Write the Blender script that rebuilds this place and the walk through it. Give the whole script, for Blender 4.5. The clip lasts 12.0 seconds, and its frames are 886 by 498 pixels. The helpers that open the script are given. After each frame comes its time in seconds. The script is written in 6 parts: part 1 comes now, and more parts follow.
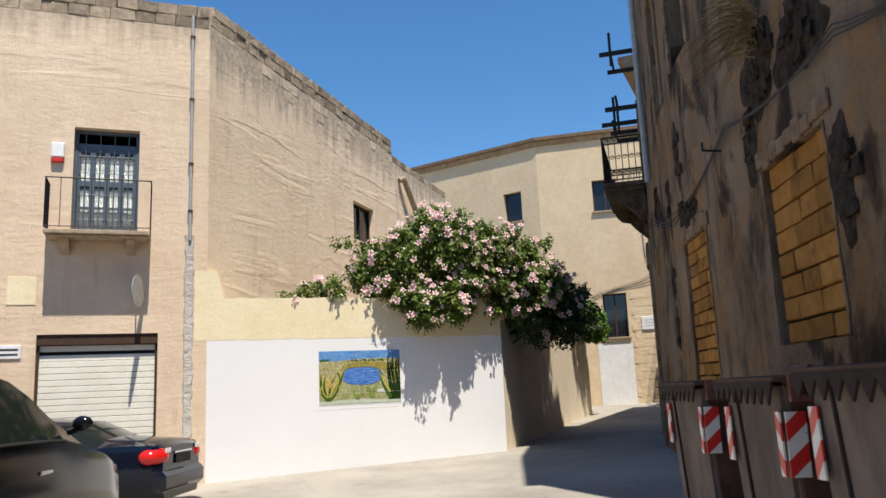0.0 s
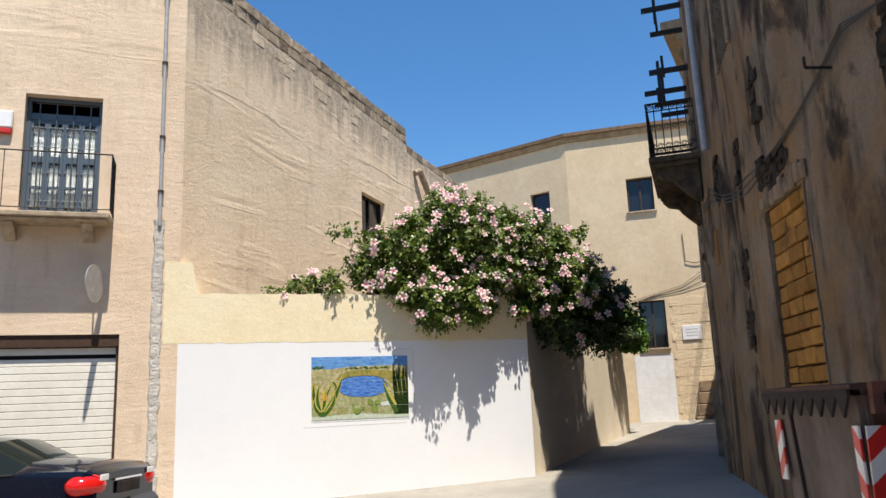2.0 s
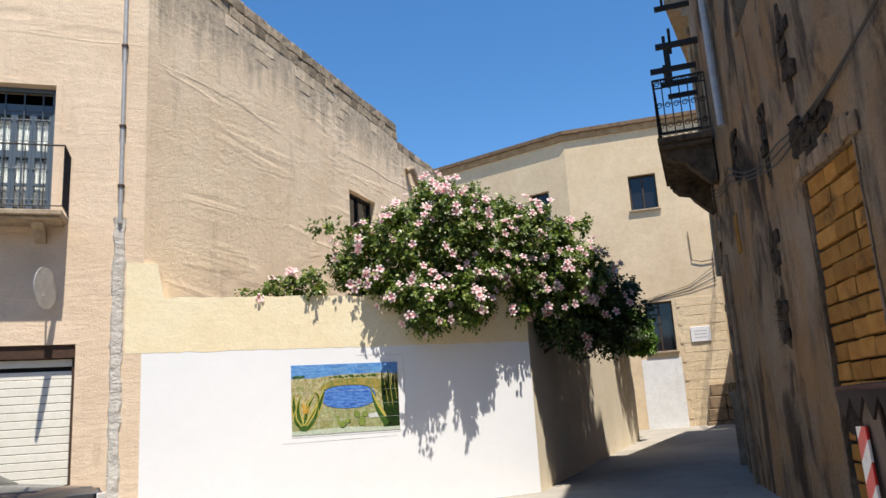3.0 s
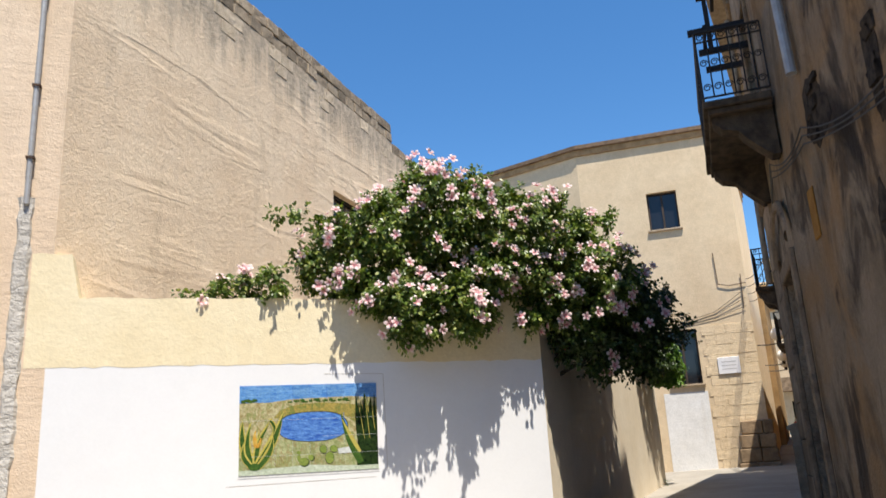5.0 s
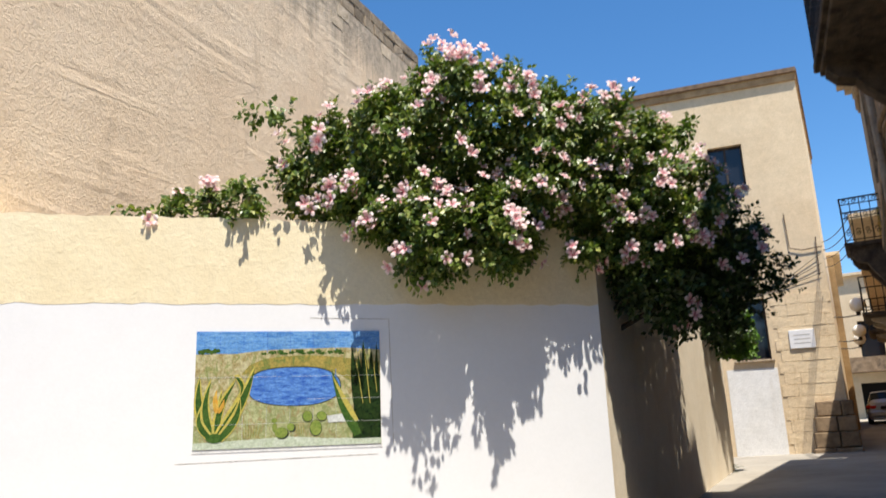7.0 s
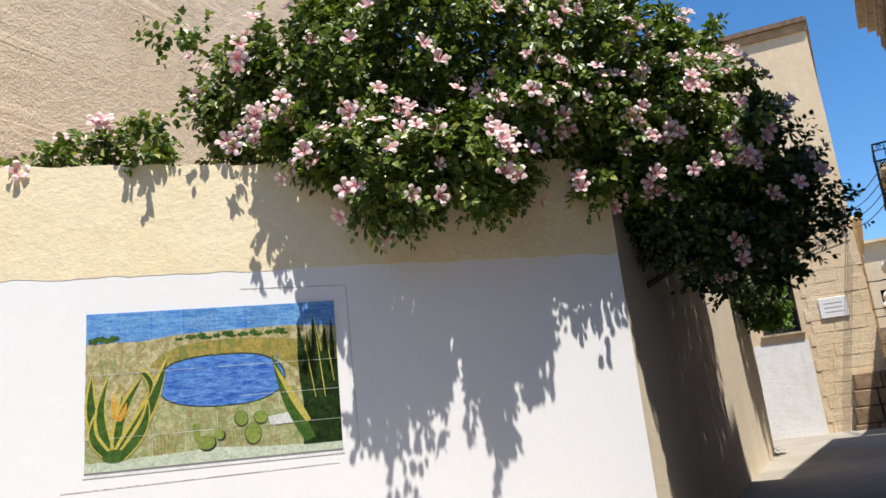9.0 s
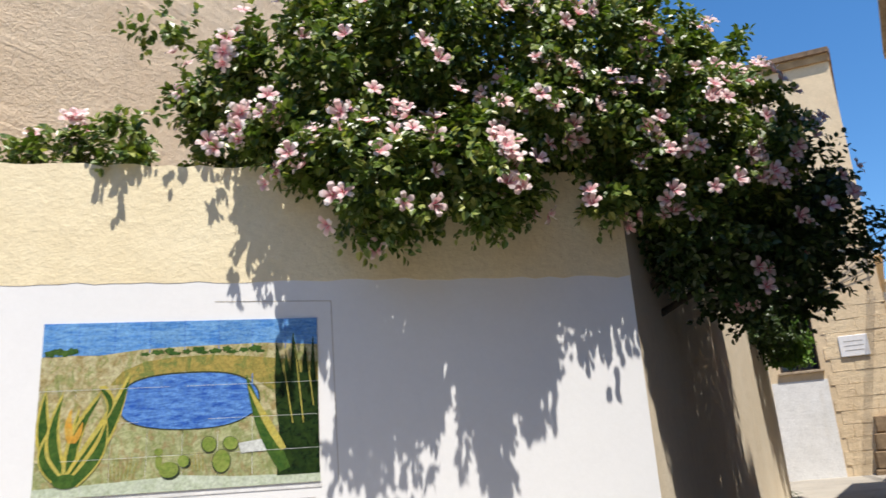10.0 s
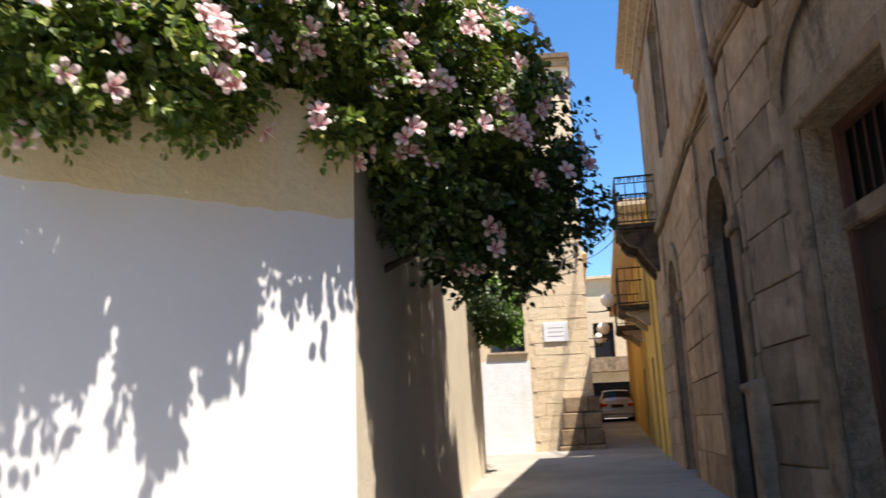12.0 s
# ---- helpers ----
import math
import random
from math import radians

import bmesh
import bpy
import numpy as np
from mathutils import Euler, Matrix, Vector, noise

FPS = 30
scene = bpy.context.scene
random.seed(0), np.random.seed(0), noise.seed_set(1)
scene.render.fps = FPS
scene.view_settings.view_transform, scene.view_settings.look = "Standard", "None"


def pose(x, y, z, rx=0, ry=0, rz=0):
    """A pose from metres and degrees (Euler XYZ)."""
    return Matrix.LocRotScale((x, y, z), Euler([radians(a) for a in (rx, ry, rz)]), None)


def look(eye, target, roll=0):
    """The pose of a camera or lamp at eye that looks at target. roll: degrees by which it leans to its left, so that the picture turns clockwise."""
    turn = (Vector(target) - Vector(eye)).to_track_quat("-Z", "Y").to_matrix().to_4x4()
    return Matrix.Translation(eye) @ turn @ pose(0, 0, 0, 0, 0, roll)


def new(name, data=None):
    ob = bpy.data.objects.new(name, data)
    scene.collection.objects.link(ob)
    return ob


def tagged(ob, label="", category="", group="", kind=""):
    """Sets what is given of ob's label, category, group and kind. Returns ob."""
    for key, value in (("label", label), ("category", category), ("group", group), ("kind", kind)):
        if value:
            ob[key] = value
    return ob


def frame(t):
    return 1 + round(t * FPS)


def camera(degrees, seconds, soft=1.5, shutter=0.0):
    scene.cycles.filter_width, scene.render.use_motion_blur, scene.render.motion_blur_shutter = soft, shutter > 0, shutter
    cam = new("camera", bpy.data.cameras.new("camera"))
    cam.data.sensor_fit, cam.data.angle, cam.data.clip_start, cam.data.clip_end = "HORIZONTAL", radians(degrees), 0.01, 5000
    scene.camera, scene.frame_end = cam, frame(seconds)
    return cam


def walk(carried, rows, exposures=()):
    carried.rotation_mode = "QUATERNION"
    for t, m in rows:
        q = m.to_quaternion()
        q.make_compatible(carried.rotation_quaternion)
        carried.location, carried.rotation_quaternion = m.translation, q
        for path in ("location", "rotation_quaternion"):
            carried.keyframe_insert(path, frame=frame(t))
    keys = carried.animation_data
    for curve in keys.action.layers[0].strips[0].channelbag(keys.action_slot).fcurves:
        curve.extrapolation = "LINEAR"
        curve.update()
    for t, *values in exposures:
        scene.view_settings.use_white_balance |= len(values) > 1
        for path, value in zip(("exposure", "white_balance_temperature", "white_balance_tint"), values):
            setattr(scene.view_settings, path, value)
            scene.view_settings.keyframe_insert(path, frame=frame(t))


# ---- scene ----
cam = camera(59.4, 12.0, shutter=0.3)
PATH = [
    (0, (-0.917, -0.563, 1.395), (-0.246, 1.287, 1.752), -2.5),
    (0.4, (-0.709, -0.103, 1.419), (-0.102, 1.763, 1.804), -4.5),
    (0.5, (-0.68, 0.003, 1.428), (-0.094, 1.877, 1.806), -5.2),
    (1, (-0.426, 0.648, 1.403), (0.203, 2.512, 1.767), -4.7),
    (1.5, (-0.157, 1.211, 1.378), (0.406, 3.086, 1.786), -6.1),
    (2, (0.161, 1.818, 1.334), (0.764, 3.683, 1.734), -2.3),
    (2.5, (0.325, 2.406, 1.355), (0.955, 4.251, 1.802), -5.2),
    (3, (0.694, 3.007, 1.331), (1.296, 4.867, 1.756), -3.5),
    (3.2, (0.75, 3.247, 1.327), (1.414, 5.076, 1.79), -4.3),
    (4.8, (1.536, 5.262, 1.242), (2.132, 7.087, 1.803), -4.0),
    (5, (1.704, 5.489, 1.263), (2.283, 7.331, 1.786), -3.2),
    (5.5, (1.972, 6.129, 1.268), (2.611, 7.962, 1.749), -3.1),
    (6, (2.19, 6.753, 1.249), (2.737, 8.59, 1.821), -3.1),
    (6.5, (2.419, 7.368, 1.244), (3.077, 9.156, 1.853), -1.5),
    (6.6, (2.477, 7.465, 1.25), (3.138, 9.257, 1.843), -3.3),
    (7, (2.64, 8.021, 1.166), (3.114, 9.902, 1.653), -2.3),
    (7.2, (2.705, 8.307, 1.163), (3.174, 10.197, 1.618), -2.7),
    (8.8, (3.276, 9.736, 1.148), (3.733, 11.617, 1.652), -4.6),
    (9, (3.346, 9.853, 1.127), (3.808, 11.735, 1.621), -5.9),
    (9.5, (3.507, 10.111, 1.172), (3.824, 12.017, 1.687), -2.8),
    (10, (3.584, 10.33, 1.168), (4.014, 12.2, 1.731), -4.0),
    (10.5, (3.632, 10.538, 1.152), (4.203, 12.37, 1.718), -6.5),
    (11, (3.793, 10.733, 1.126), (4.339, 12.585, 1.646), -4.3),
    (11.5, (3.91, 10.922, 1.135), (4.675, 12.705, 1.616), -2.4),
    (11.6, (3.931, 10.964, 1.144), (4.763, 12.718, 1.624), -3.1),
    (12, (4.071, 11.141, 1.15), (5.12, 12.781, 1.606), -2.2),
]
walk(cam, [(t, look(eye, target, roll)) for t, eye, target, roll in PATH], [(0.0, 0.7, 6850, 9.5), (0.5, 0.75, 6850, 9.5), (1.0, 0.75, 6800, 9.5), (2.0, 0.78, 6800, 9.5), (3.0, 0.82, 6720, 9.5), (7.0, 0.9, 6750, 9.5), (9.0, 0.8, 6600, 10.0), (10.5, 0.82, 6600, 10.0), (11.5, 0.88, 6750, 11.0), (12.0, 1.3, 6850, 11.5)])

# ---- light ----
EXPOSURE = 0.85
scene.view_settings.exposure = EXPOSURE
SUN_EL, SUN_AZ = radians(68.2), radians(2)          # height, and turn from the facade's normal towards +x
to_sun = Vector((math.sin(SUN_AZ) * math.cos(SUN_EL), -math.cos(SUN_AZ) * math.cos(SUN_EL), math.sin(SUN_EL)))
world = bpy.data.worlds.new("sky")
scene.world = world
world.use_nodes = True
wn = world.node_tree.nodes
sky = wn.new("ShaderNodeTexSky")
sky.sky_type = "NISHITA"
sky.sun_disc = False
sky.sun_elevation = SUN_EL
sky.sun_rotation = math.atan2(to_sun.x, to_sun.y)
sky.altitude, sky.air_density, sky.dust_density, sky.ozone_density = 200, 1.0, 0.0, 4.5
wn["Background"].inputs["Strength"].default_value = 0.109
deep = wn.new("ShaderNodeHueSaturation")
deep.inputs["Saturation"].default_value = 1.22
world.node_tree.links.new(sky.outputs["Color"], deep.inputs["Color"])
world.node_tree.links.new(deep.outputs["Color"], wn["Background"].inputs["Color"])
sun = new("sun", bpy.data.lights.new("sun", "SUN"))
sun.data.energy, sun.data.angle, sun.data.color = 4.5, radians(0.53), (1.0, 0.95, 0.87)
sun.matrix_world = look((0, 0, 40), Vector((0, 0, 40)) - to_sun)


# ---- materials ----
def nodes_of(name, rough=0.9, metal=0.0, spec=0.3):
    m = bpy.data.materials.new(name)
    m.use_nodes = True
    b = m.node_tree.nodes["Principled BSDF"]
    b.inputs["Roughness"].default_value = rough
    b.inputs["Metallic"].default_value = metal
    b.inputs["Specular IOR Level"].default_value = spec
    return m, m.node_tree.nodes, m.node_tree.links, b


def place(nd, ln, scale=(1, 1, 1), turn=0.0):
    """World position, scaled: one pattern runs over neighbouring walls."""
    g = nd.new("ShaderNodeNewGeometry")
    mp = nd.new("ShaderNodeMapping")
    mp.inputs["Scale"].default_value = scale
    mp.inputs["Rotation"].default_value = (0, 0, turn)
    ln.new(g.outputs["Position"], mp.inputs["Vector"])
    return mp.outputs["Vector"]


def noise_at(nd, ln, vec, scale, detail=4, rough=0.55, distort=0.0):
    n = nd.new("ShaderNodeTexNoise")
    n.inputs["Scale"].default_value, n.inputs["Detail"].default_value = scale, detail
    n.inputs["Roughness"].default_value, n.inputs["Distortion"].default_value = rough, distort
    ln.new(vec, n.inputs["Vector"])
    return n.outputs["Fac"]


def ramp(nd, ln, fac, stops):
    r = nd.new("ShaderNodeValToRGB")
    e = r.color_ramp.elements
    while len(e) < len(stops):
        e.new(0.5)
    for el, (p, c) in zip(e, stops):
        el.position = p
        el.color = (*c, 1) if len(c) == 3 else c
    ln.new(fac, r.inputs["Fac"])
    return r.outputs["Color"]


def mixed(nd, ln, fac, a, b, kind="MIX"):
    m = nd.new("ShaderNodeMix")
    m.data_type, m.blend_type = "RGBA", kind
    for sock, val in ((m.inputs["Factor"], fac), (m.inputs["A"], a), (m.inputs["B"], b)):
        if isinstance(val, (int, float)):
            sock.default_value = val
        elif isinstance(val, tuple):
            sock.default_value = (*val, 1)
        else:
            ln.new(val, sock)
    return m.outputs["Result"]


def bumped(nd, ln, b, height, strength, distance):
    n = nd.new("ShaderNodeBump")
    n.inputs["Strength"].default_value, n.inputs["Distance"].default_value = strength, distance
    ln.new(height, n.inputs["Height"])
    ln.new(n.outputs["Normal"], b.inputs["Normal"])


def added(nd, ln, a, b, k=1.0):
    m = nd.new("ShaderNodeMath")
    m.operation = "MULTIPLY_ADD"
    ln.new(b, m.inputs[0])
    m.inputs[1].default_value = k
    ln.new(a, m.inputs[2])
    return m.outputs[0]


def grey(v):
    return (v, v, v)


def stucco(name, light, dark, stain, stain_at=(0.55, 0.7), grain=60, relief=0.012, strength=0.6, streak=0.5, rough=0.92, trowel=0.6, mott=0.3, run=(1.6, 0.28), soot=None, tint=None):
    """Old plaster: two tones in large clouds, stains that run down, grain and horizontal trowel marks in relief."""
    m, nd, ln, b = nodes_of(name, rough, spec=0.15)
    p = place(nd, ln)
    cloud = noise_at(nd, ln, p, 0.9, 5, 0.6)
    base = mixed(nd, ln, ramp(nd, ln, cloud, [(0.35, grey(0)), (0.68, grey(1))]), light, dark)
    run = noise_at(nd, ln, place(nd, ln, (run[0], run[0], run[1])), 1.3, 7, 0.68, 0.3)
    col = mixed(nd, ln, ramp(nd, ln, run, [(stain_at[0], grey(0)), (stain_at[1], grey(streak))]), base, stain)
    if tint:
        warm = noise_at(nd, ln, p, 0.8, 4, 0.6, 0.8)
        col = mixed(nd, ln, ramp(nd, ln, warm, [(0.44, grey(0)), (0.62, grey(0.75))]), col, tint)
    if soot:
        big = noise_at(nd, ln, place(nd, ln, (1.15, 1.15, 0.55), 0.4), 0.85, 8, 0.6, 0.6)
        col = mixed(nd, ln, ramp(nd, ln, big, [(0.535, grey(0)), (0.58, grey(0.65)), (0.66, grey(0.95))]), col, soot)
    fleck = noise_at(nd, ln, p, grain, 3, 0.7)
    col = mixed(nd, ln, mott * 1.1, col, ramp(nd, ln, fleck, [(0.3, grey(0.45)), (0.7, grey(1))]), "MULTIPLY")
    patch = noise_at(nd, ln, p, 4.5, 6, 0.7)
    col = mixed(nd, ln, mott, col, ramp(nd, ln, patch, [(0.3, grey(0.6)), (0.65, grey(1))]), "MULTIPLY")
    ln.new(col, b.inputs["Base Color"])
    marks = noise_at(nd, ln, place(nd, ln, (0.8, 0.8, 4.0)), 1.5, 6, 0.65, 0.8)
    h = added(nd, ln, added(nd, ln, fleck, patch, 1.2), marks, trowel * 2)
    bumped(nd, ln, b, h, strength, relief)
    return m


def mottled(name, a, c, scale=8, rough=0.6, metal=0.0, spec=0.4, relief=0.002, detail=5, lo=0.35, hi=0.65, strength=0.4, vary=0.0, stretch=(1, 1, 1), rust=None):
    """Two tones in a noise of that scale, some relief, and, for pieces, a tone of their own."""
    m, nd, ln, b = nodes_of(name, rough, metal, spec)
    p = place(nd, ln, stretch)
    n = noise_at(nd, ln, p, scale, detail, 0.62)
    col = mixed(nd, ln, ramp(nd, ln, n, [(lo, grey(0)), (hi, grey(1))]), a, c)
    if vary:
        oi = nd.new("ShaderNodeObjectInfo")
        col = mixed(nd, ln, 1.0, col, ramp(nd, ln, oi.outputs["Random"], [(0.0, grey(1 - vary)), (1.0, grey(1))]), "MULTIPLY")
    if rust:
        rn = noise_at(nd, ln, p, scale * 0.4, 6, 0.7)
        col = mixed(nd, ln, ramp(nd, ln, rn, [(0.56, grey(0)), (0.66, grey(0.8))]), col, rust)
    fine = noise_at(nd, ln, p, scale * 9, 3, 0.6)
    col = mixed(nd, ln, 0.2, col, ramp(nd, ln, fine, [(0.3, grey(0.5)), (0.7, grey(1))]), "MULTIPLY")
    ln.new(col, b.inputs["Base Color"])
    bumped(nd, ln, b, added(nd, ln, fine, n, 2.0), strength, relief)
    return m


def plain(name, c, rough=0.5, metal=0.0, spec=0.5):
    m, nd, ln, b = nodes_of(name, rough, metal, spec)
    n = noise_at(nd, ln, place(nd, ln), 25, 4, 0.6)
    ln.new(mixed(nd, ln, 0.25, c, ramp(nd, ln, n, [(0.3, grey(0.6)), (0.7, grey(1))]), "MULTIPLY"), b.inputs["Base Color"])
    return m


M_house = stucco("ochre_render", (0.79, 0.625, 0.465), (0.71, 0.545, 0.39), (0.34, 0.25, 0.175), (0.56, 0.8), 45, 0.014, 0.45, 0.5, trowel=0.5, mott=0.22)
M_side = stucco("rough_render", (0.92, 0.745, 0.55), (0.86, 0.67, 0.475), (0.44, 0.34, 0.24), (0.56, 0.8), 38, 0.02, 0.45, 0.6, trowel=0.15, mott=0.22)


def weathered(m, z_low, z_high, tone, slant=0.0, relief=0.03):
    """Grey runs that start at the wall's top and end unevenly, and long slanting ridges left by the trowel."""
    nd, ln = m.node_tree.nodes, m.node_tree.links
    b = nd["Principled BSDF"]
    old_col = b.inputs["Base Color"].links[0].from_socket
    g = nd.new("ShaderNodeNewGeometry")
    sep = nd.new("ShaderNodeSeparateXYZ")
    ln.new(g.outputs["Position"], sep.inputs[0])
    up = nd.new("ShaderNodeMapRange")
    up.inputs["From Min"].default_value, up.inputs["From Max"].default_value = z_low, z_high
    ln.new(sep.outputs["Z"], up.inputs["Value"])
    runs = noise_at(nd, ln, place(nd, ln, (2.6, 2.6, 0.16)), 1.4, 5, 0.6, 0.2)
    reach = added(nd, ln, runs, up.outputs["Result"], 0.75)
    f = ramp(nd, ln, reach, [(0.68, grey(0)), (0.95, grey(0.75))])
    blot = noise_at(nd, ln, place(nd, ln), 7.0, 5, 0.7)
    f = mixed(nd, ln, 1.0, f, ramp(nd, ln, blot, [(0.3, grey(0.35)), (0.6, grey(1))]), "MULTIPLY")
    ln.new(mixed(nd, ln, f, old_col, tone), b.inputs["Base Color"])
    bump = b.inputs["Normal"].links[0].from_node
    old_h = bump.inputs["Height"].links[0].from_socket
    ridge = nd.new("ShaderNodeTexNoise")
    ridge.inputs["Scale"].default_value, ridge.inputs["Detail"].default_value, ridge.inputs["Distortion"].default_value = 1.0, 3, 0.5
    mp = nd.new("ShaderNodeMapping")
    mp.inputs["Rotation"].default_value = (0, radians(slant), 0)
    mp.inputs["Scale"].default_value = (0.2, 0.2, 1.5)
    ln.new(g.outputs["Position"], mp.inputs["Vector"])
    ln.new(mp.outputs["Vector"], ridge.inputs["Vector"])
    crest = ramp(nd, ln, ridge.outputs["Fac"], [(0.40, grey(0)), (0.47, grey(1)), (0.53, grey(0.4)), (0.6, grey(0.75)), (0.72, grey(0.2))])
    some = noise_at(nd, ln, place(nd, ln, (0.35, 0.35, 0.6)), 1.0, 4, 0.6)
    crest = mixed(nd, ln, 1.0, crest, ramp(nd, ln, some, [(0.44, grey(0)), (0.6, grey(1))]), "MULTIPLY")
    lump = noise_at(nd, ln, place(nd, ln, (1, 1, 1.4)), 11, 5, 0.75)
    ln.new(added(nd, ln, added(nd, ln, old_h, crest, 0.9), lump, 0.9), bump.inputs["Height"])
    bump.inputs["Distance"].default_value = relief
    bump.inputs["Strength"].default_value = 0.5


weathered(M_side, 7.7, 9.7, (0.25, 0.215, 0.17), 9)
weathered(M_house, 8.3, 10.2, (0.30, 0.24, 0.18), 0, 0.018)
M_white = stucco("white_paint", (0.775, 0.775, 0.78), (0.75, 0.75, 0.755), (0.66, 0.66, 0.665), (0.62, 0.9), 30, 0.003, 0.25, 0.4, trowel=0.2, mott=0.05)
M_cream = stucco("cream_render", (0.84, 0.74, 0.52), (0.79, 0.67, 0.44), (0.52, 0.43, 0.28), (0.62, 0.85), 26, 0.015, 0.4, 0.4, trowel=0.2, mott=0.15)
M_return = stucco("worn_render", (0.90, 0.79, 0.62), (0.84, 0.72, 0.54), (0.45, 0.34, 0.24), (0.58, 0.8), 30, 0.012, 0.4, 0.5, trowel=0.2, mott=0.18, run=(1.2, 0.6))
M_far = stucco("pale_render", (0.74, 0.595, 0.41), (0.67, 0.525, 0.35), (0.45, 0.34, 0.22), (0.6, 0.82), 30, 0.01, 0.5, 0.5, trowel=0.4)
M_far_stone = stucco("tufa_facing", (0.78, 0.63, 0.43), (0.70, 0.545, 0.36), (0.42, 0.31, 0.2), (0.55, 0.75), 20, 0.02, 0.7, 0.6, trowel=0.5)
M_ruin = stucco("decayed_render", (0.34, 0.262, 0.185), (0.205, 0.152, 0.10), (0.04, 0.03, 0.022), (0.5, 0.64), 22, 0.04, 0.9, 0.8, trowel=0.2, run=(1.3, 0.4), soot=(0.03, 0.024, 0.02), tint=(0.34, 0.20, 0.09))
M_ruin_far = stucco("grey_stone_render", (0.48, 0.37, 0.262), (0.32, 0.243, 0.165), (0.085, 0.064, 0.047), (0.49, 0.68), 18, 0.03, 0.9, 0.8, trowel=0.3, run=(1.6, 0.7), tint=(0.36, 0.23, 0.12), mott=0.45)
M_yellow = stucco("yellow_render", (0.66, 0.44, 0.13), (0.55, 0.34, 0.09), (0.34, 0.2, 0.06), (0.56, 0.8), 20, 0.015, 0.6, 0.6)
M_brown = stucco("brown_render", (0.42, 0.28, 0.14), (0.3, 0.19, 0.09), (0.16, 0.1, 0.05), (0.5, 0.72), 20, 0.02, 0.7, 0.7)
M_patch = stucco("cement_patch", (0.66, 0.62, 0.56), (0.55, 0.51, 0.455), (0.36, 0.33, 0.29), (0.55, 0.75), 22, 0.03, 0.9, 0.5)
M_whitewash = stucco("whitewash", (0.80, 0.80, 0.80), (0.74, 0.735, 0.72), (0.6, 0.55, 0.47), (0.62, 0.8), 20, 0.008, 0.5, 0.5)
M_tufa = mottled("tufa_block", (0.54, 0.43, 0.31), (0.37, 0.295, 0.215), 6, 0.95, 0, 0.1, 0.02, vary=0.5, strength=0.9, rust=(0.2, 0.16, 0.12))
M_tufa_soft = mottled("weathered_tufa", (0.80, 0.66, 0.49), (0.62, 0.50, 0.36), 6, 0.95, 0, 0.1, 0.02, vary=0.18, strength=0.8, rust=(0.34, 0.265, 0.185))
M_brick = mottled("ochre_block", (0.52, 0.27, 0.075), (0.40, 0.19, 0.05), 5, 0.92, 0, 0.1, 0.01, vary=0.4, strength=0.8, rust=(0.14, 0.08, 0.035))
M_mortar = mottled("dark_mortar", (0.06, 0.045, 0.035), (0.03, 0.025, 0.02), 12, 0.95, 0, 0.1, 0.01)
M_stone = mottled("brown_stone", (0.34, 0.245, 0.16), (0.20, 0.14, 0.09), 4, 0.9, 0, 0.15, 0.02, strength=0.8, rust=(0.07, 0.06, 0.05))
M_slab = mottled("balcony_stone", (0.45, 0.36, 0.26), (0.3, 0.23, 0.16), 7, 0.9, 0, 0.15, 0.01, strength=0.7)
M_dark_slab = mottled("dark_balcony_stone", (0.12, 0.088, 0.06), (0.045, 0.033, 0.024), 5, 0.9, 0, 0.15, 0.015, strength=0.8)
M_iron = mottled("black_iron", (0.018, 0.018, 0.02), (0.035, 0.028, 0.024), 30, 0.6, 0.4, 0.4, 0.001, rust=(0.06, 0.03, 0.015))
M_rust = mottled("rusty_iron", (0.09, 0.045, 0.025), (0.05, 0.03, 0.022), 20, 0.75, 0.3, 0.4, 0.002)
M_wood = mottled("old_door_wood", (0.075, 0.05, 0.035), (0.035, 0.026, 0.02), 6, 0.75, 0, 0.3, 0.004, stretch=(6, 6, 0.5), strength=0.7)
M_redwood = mottled("red_brown_frame", (0.13, 0.06, 0.04), (0.08, 0.04, 0.03), 6, 0.7, 0, 0.3, 0.004, stretch=(6, 6, 0.5))
M_blue_frame = plain("slate_blue_paint", (0.075, 0.10, 0.125), 0.45)
# near-black that puts the darkness of rooms, openings and gaps into the colour
M_dark = plain("near_black_shade", (0.012, 0.011, 0.011), 0.9, 0, 0.1)
M_shutter = mottled("cream_shutter_paint", (0.80, 0.77, 0.69), (0.73, 0.70, 0.61), 3, 0.55, 0.0, 0.4, 0.002)
M_pipe = mottled("grey_pipe", (0.42, 0.42, 0.42), (0.34, 0.33, 0.32), 9, 0.5, 0.2, 0.4, 0.001)
M_white_pl = plain("white_plastic", (0.8, 0.8, 0.79), 0.35)
M_red_pl = plain("red_plastic", (0.55, 0.03, 0.02), 0.35)
M_cable = plain("grey_cable", (0.05, 0.045, 0.04), 0.7)
M_black_cable = plain("black_cable", (0.02, 0.02, 0.02), 0.6)
M_marble = mottled("white_marble", (0.8, 0.8, 0.82), (0.7, 0.7, 0.72), 5, 0.35, 0, 0.5, 0.001)
M_paint_black = plain("black_car_paint", (0.006, 0.006, 0.008), 0.12, 0.0, 0.3)
M_paint_blue = plain("dark_blue_car_paint", (0.005, 0.008, 0.018), 0.1, 0.0, 0.35)
M_paint_silver = plain("silver_car_paint", (0.45, 0.45, 0.46), 0.3, 0.6, 0.5)
M_tyre = plain("tyre_rubber", (0.018, 0.018, 0.018), 0.85)
M_rim = plain("alloy_rim", (0.5, 0.5, 0.52), 0.3, 0.9)
M_chrome = plain("chrome", (0.7, 0.7, 0.72), 0.12, 1.0)
M_taillight = plain("red_lens", (0.6, 0.012, 0.01), 0.12, 0, 0.6)
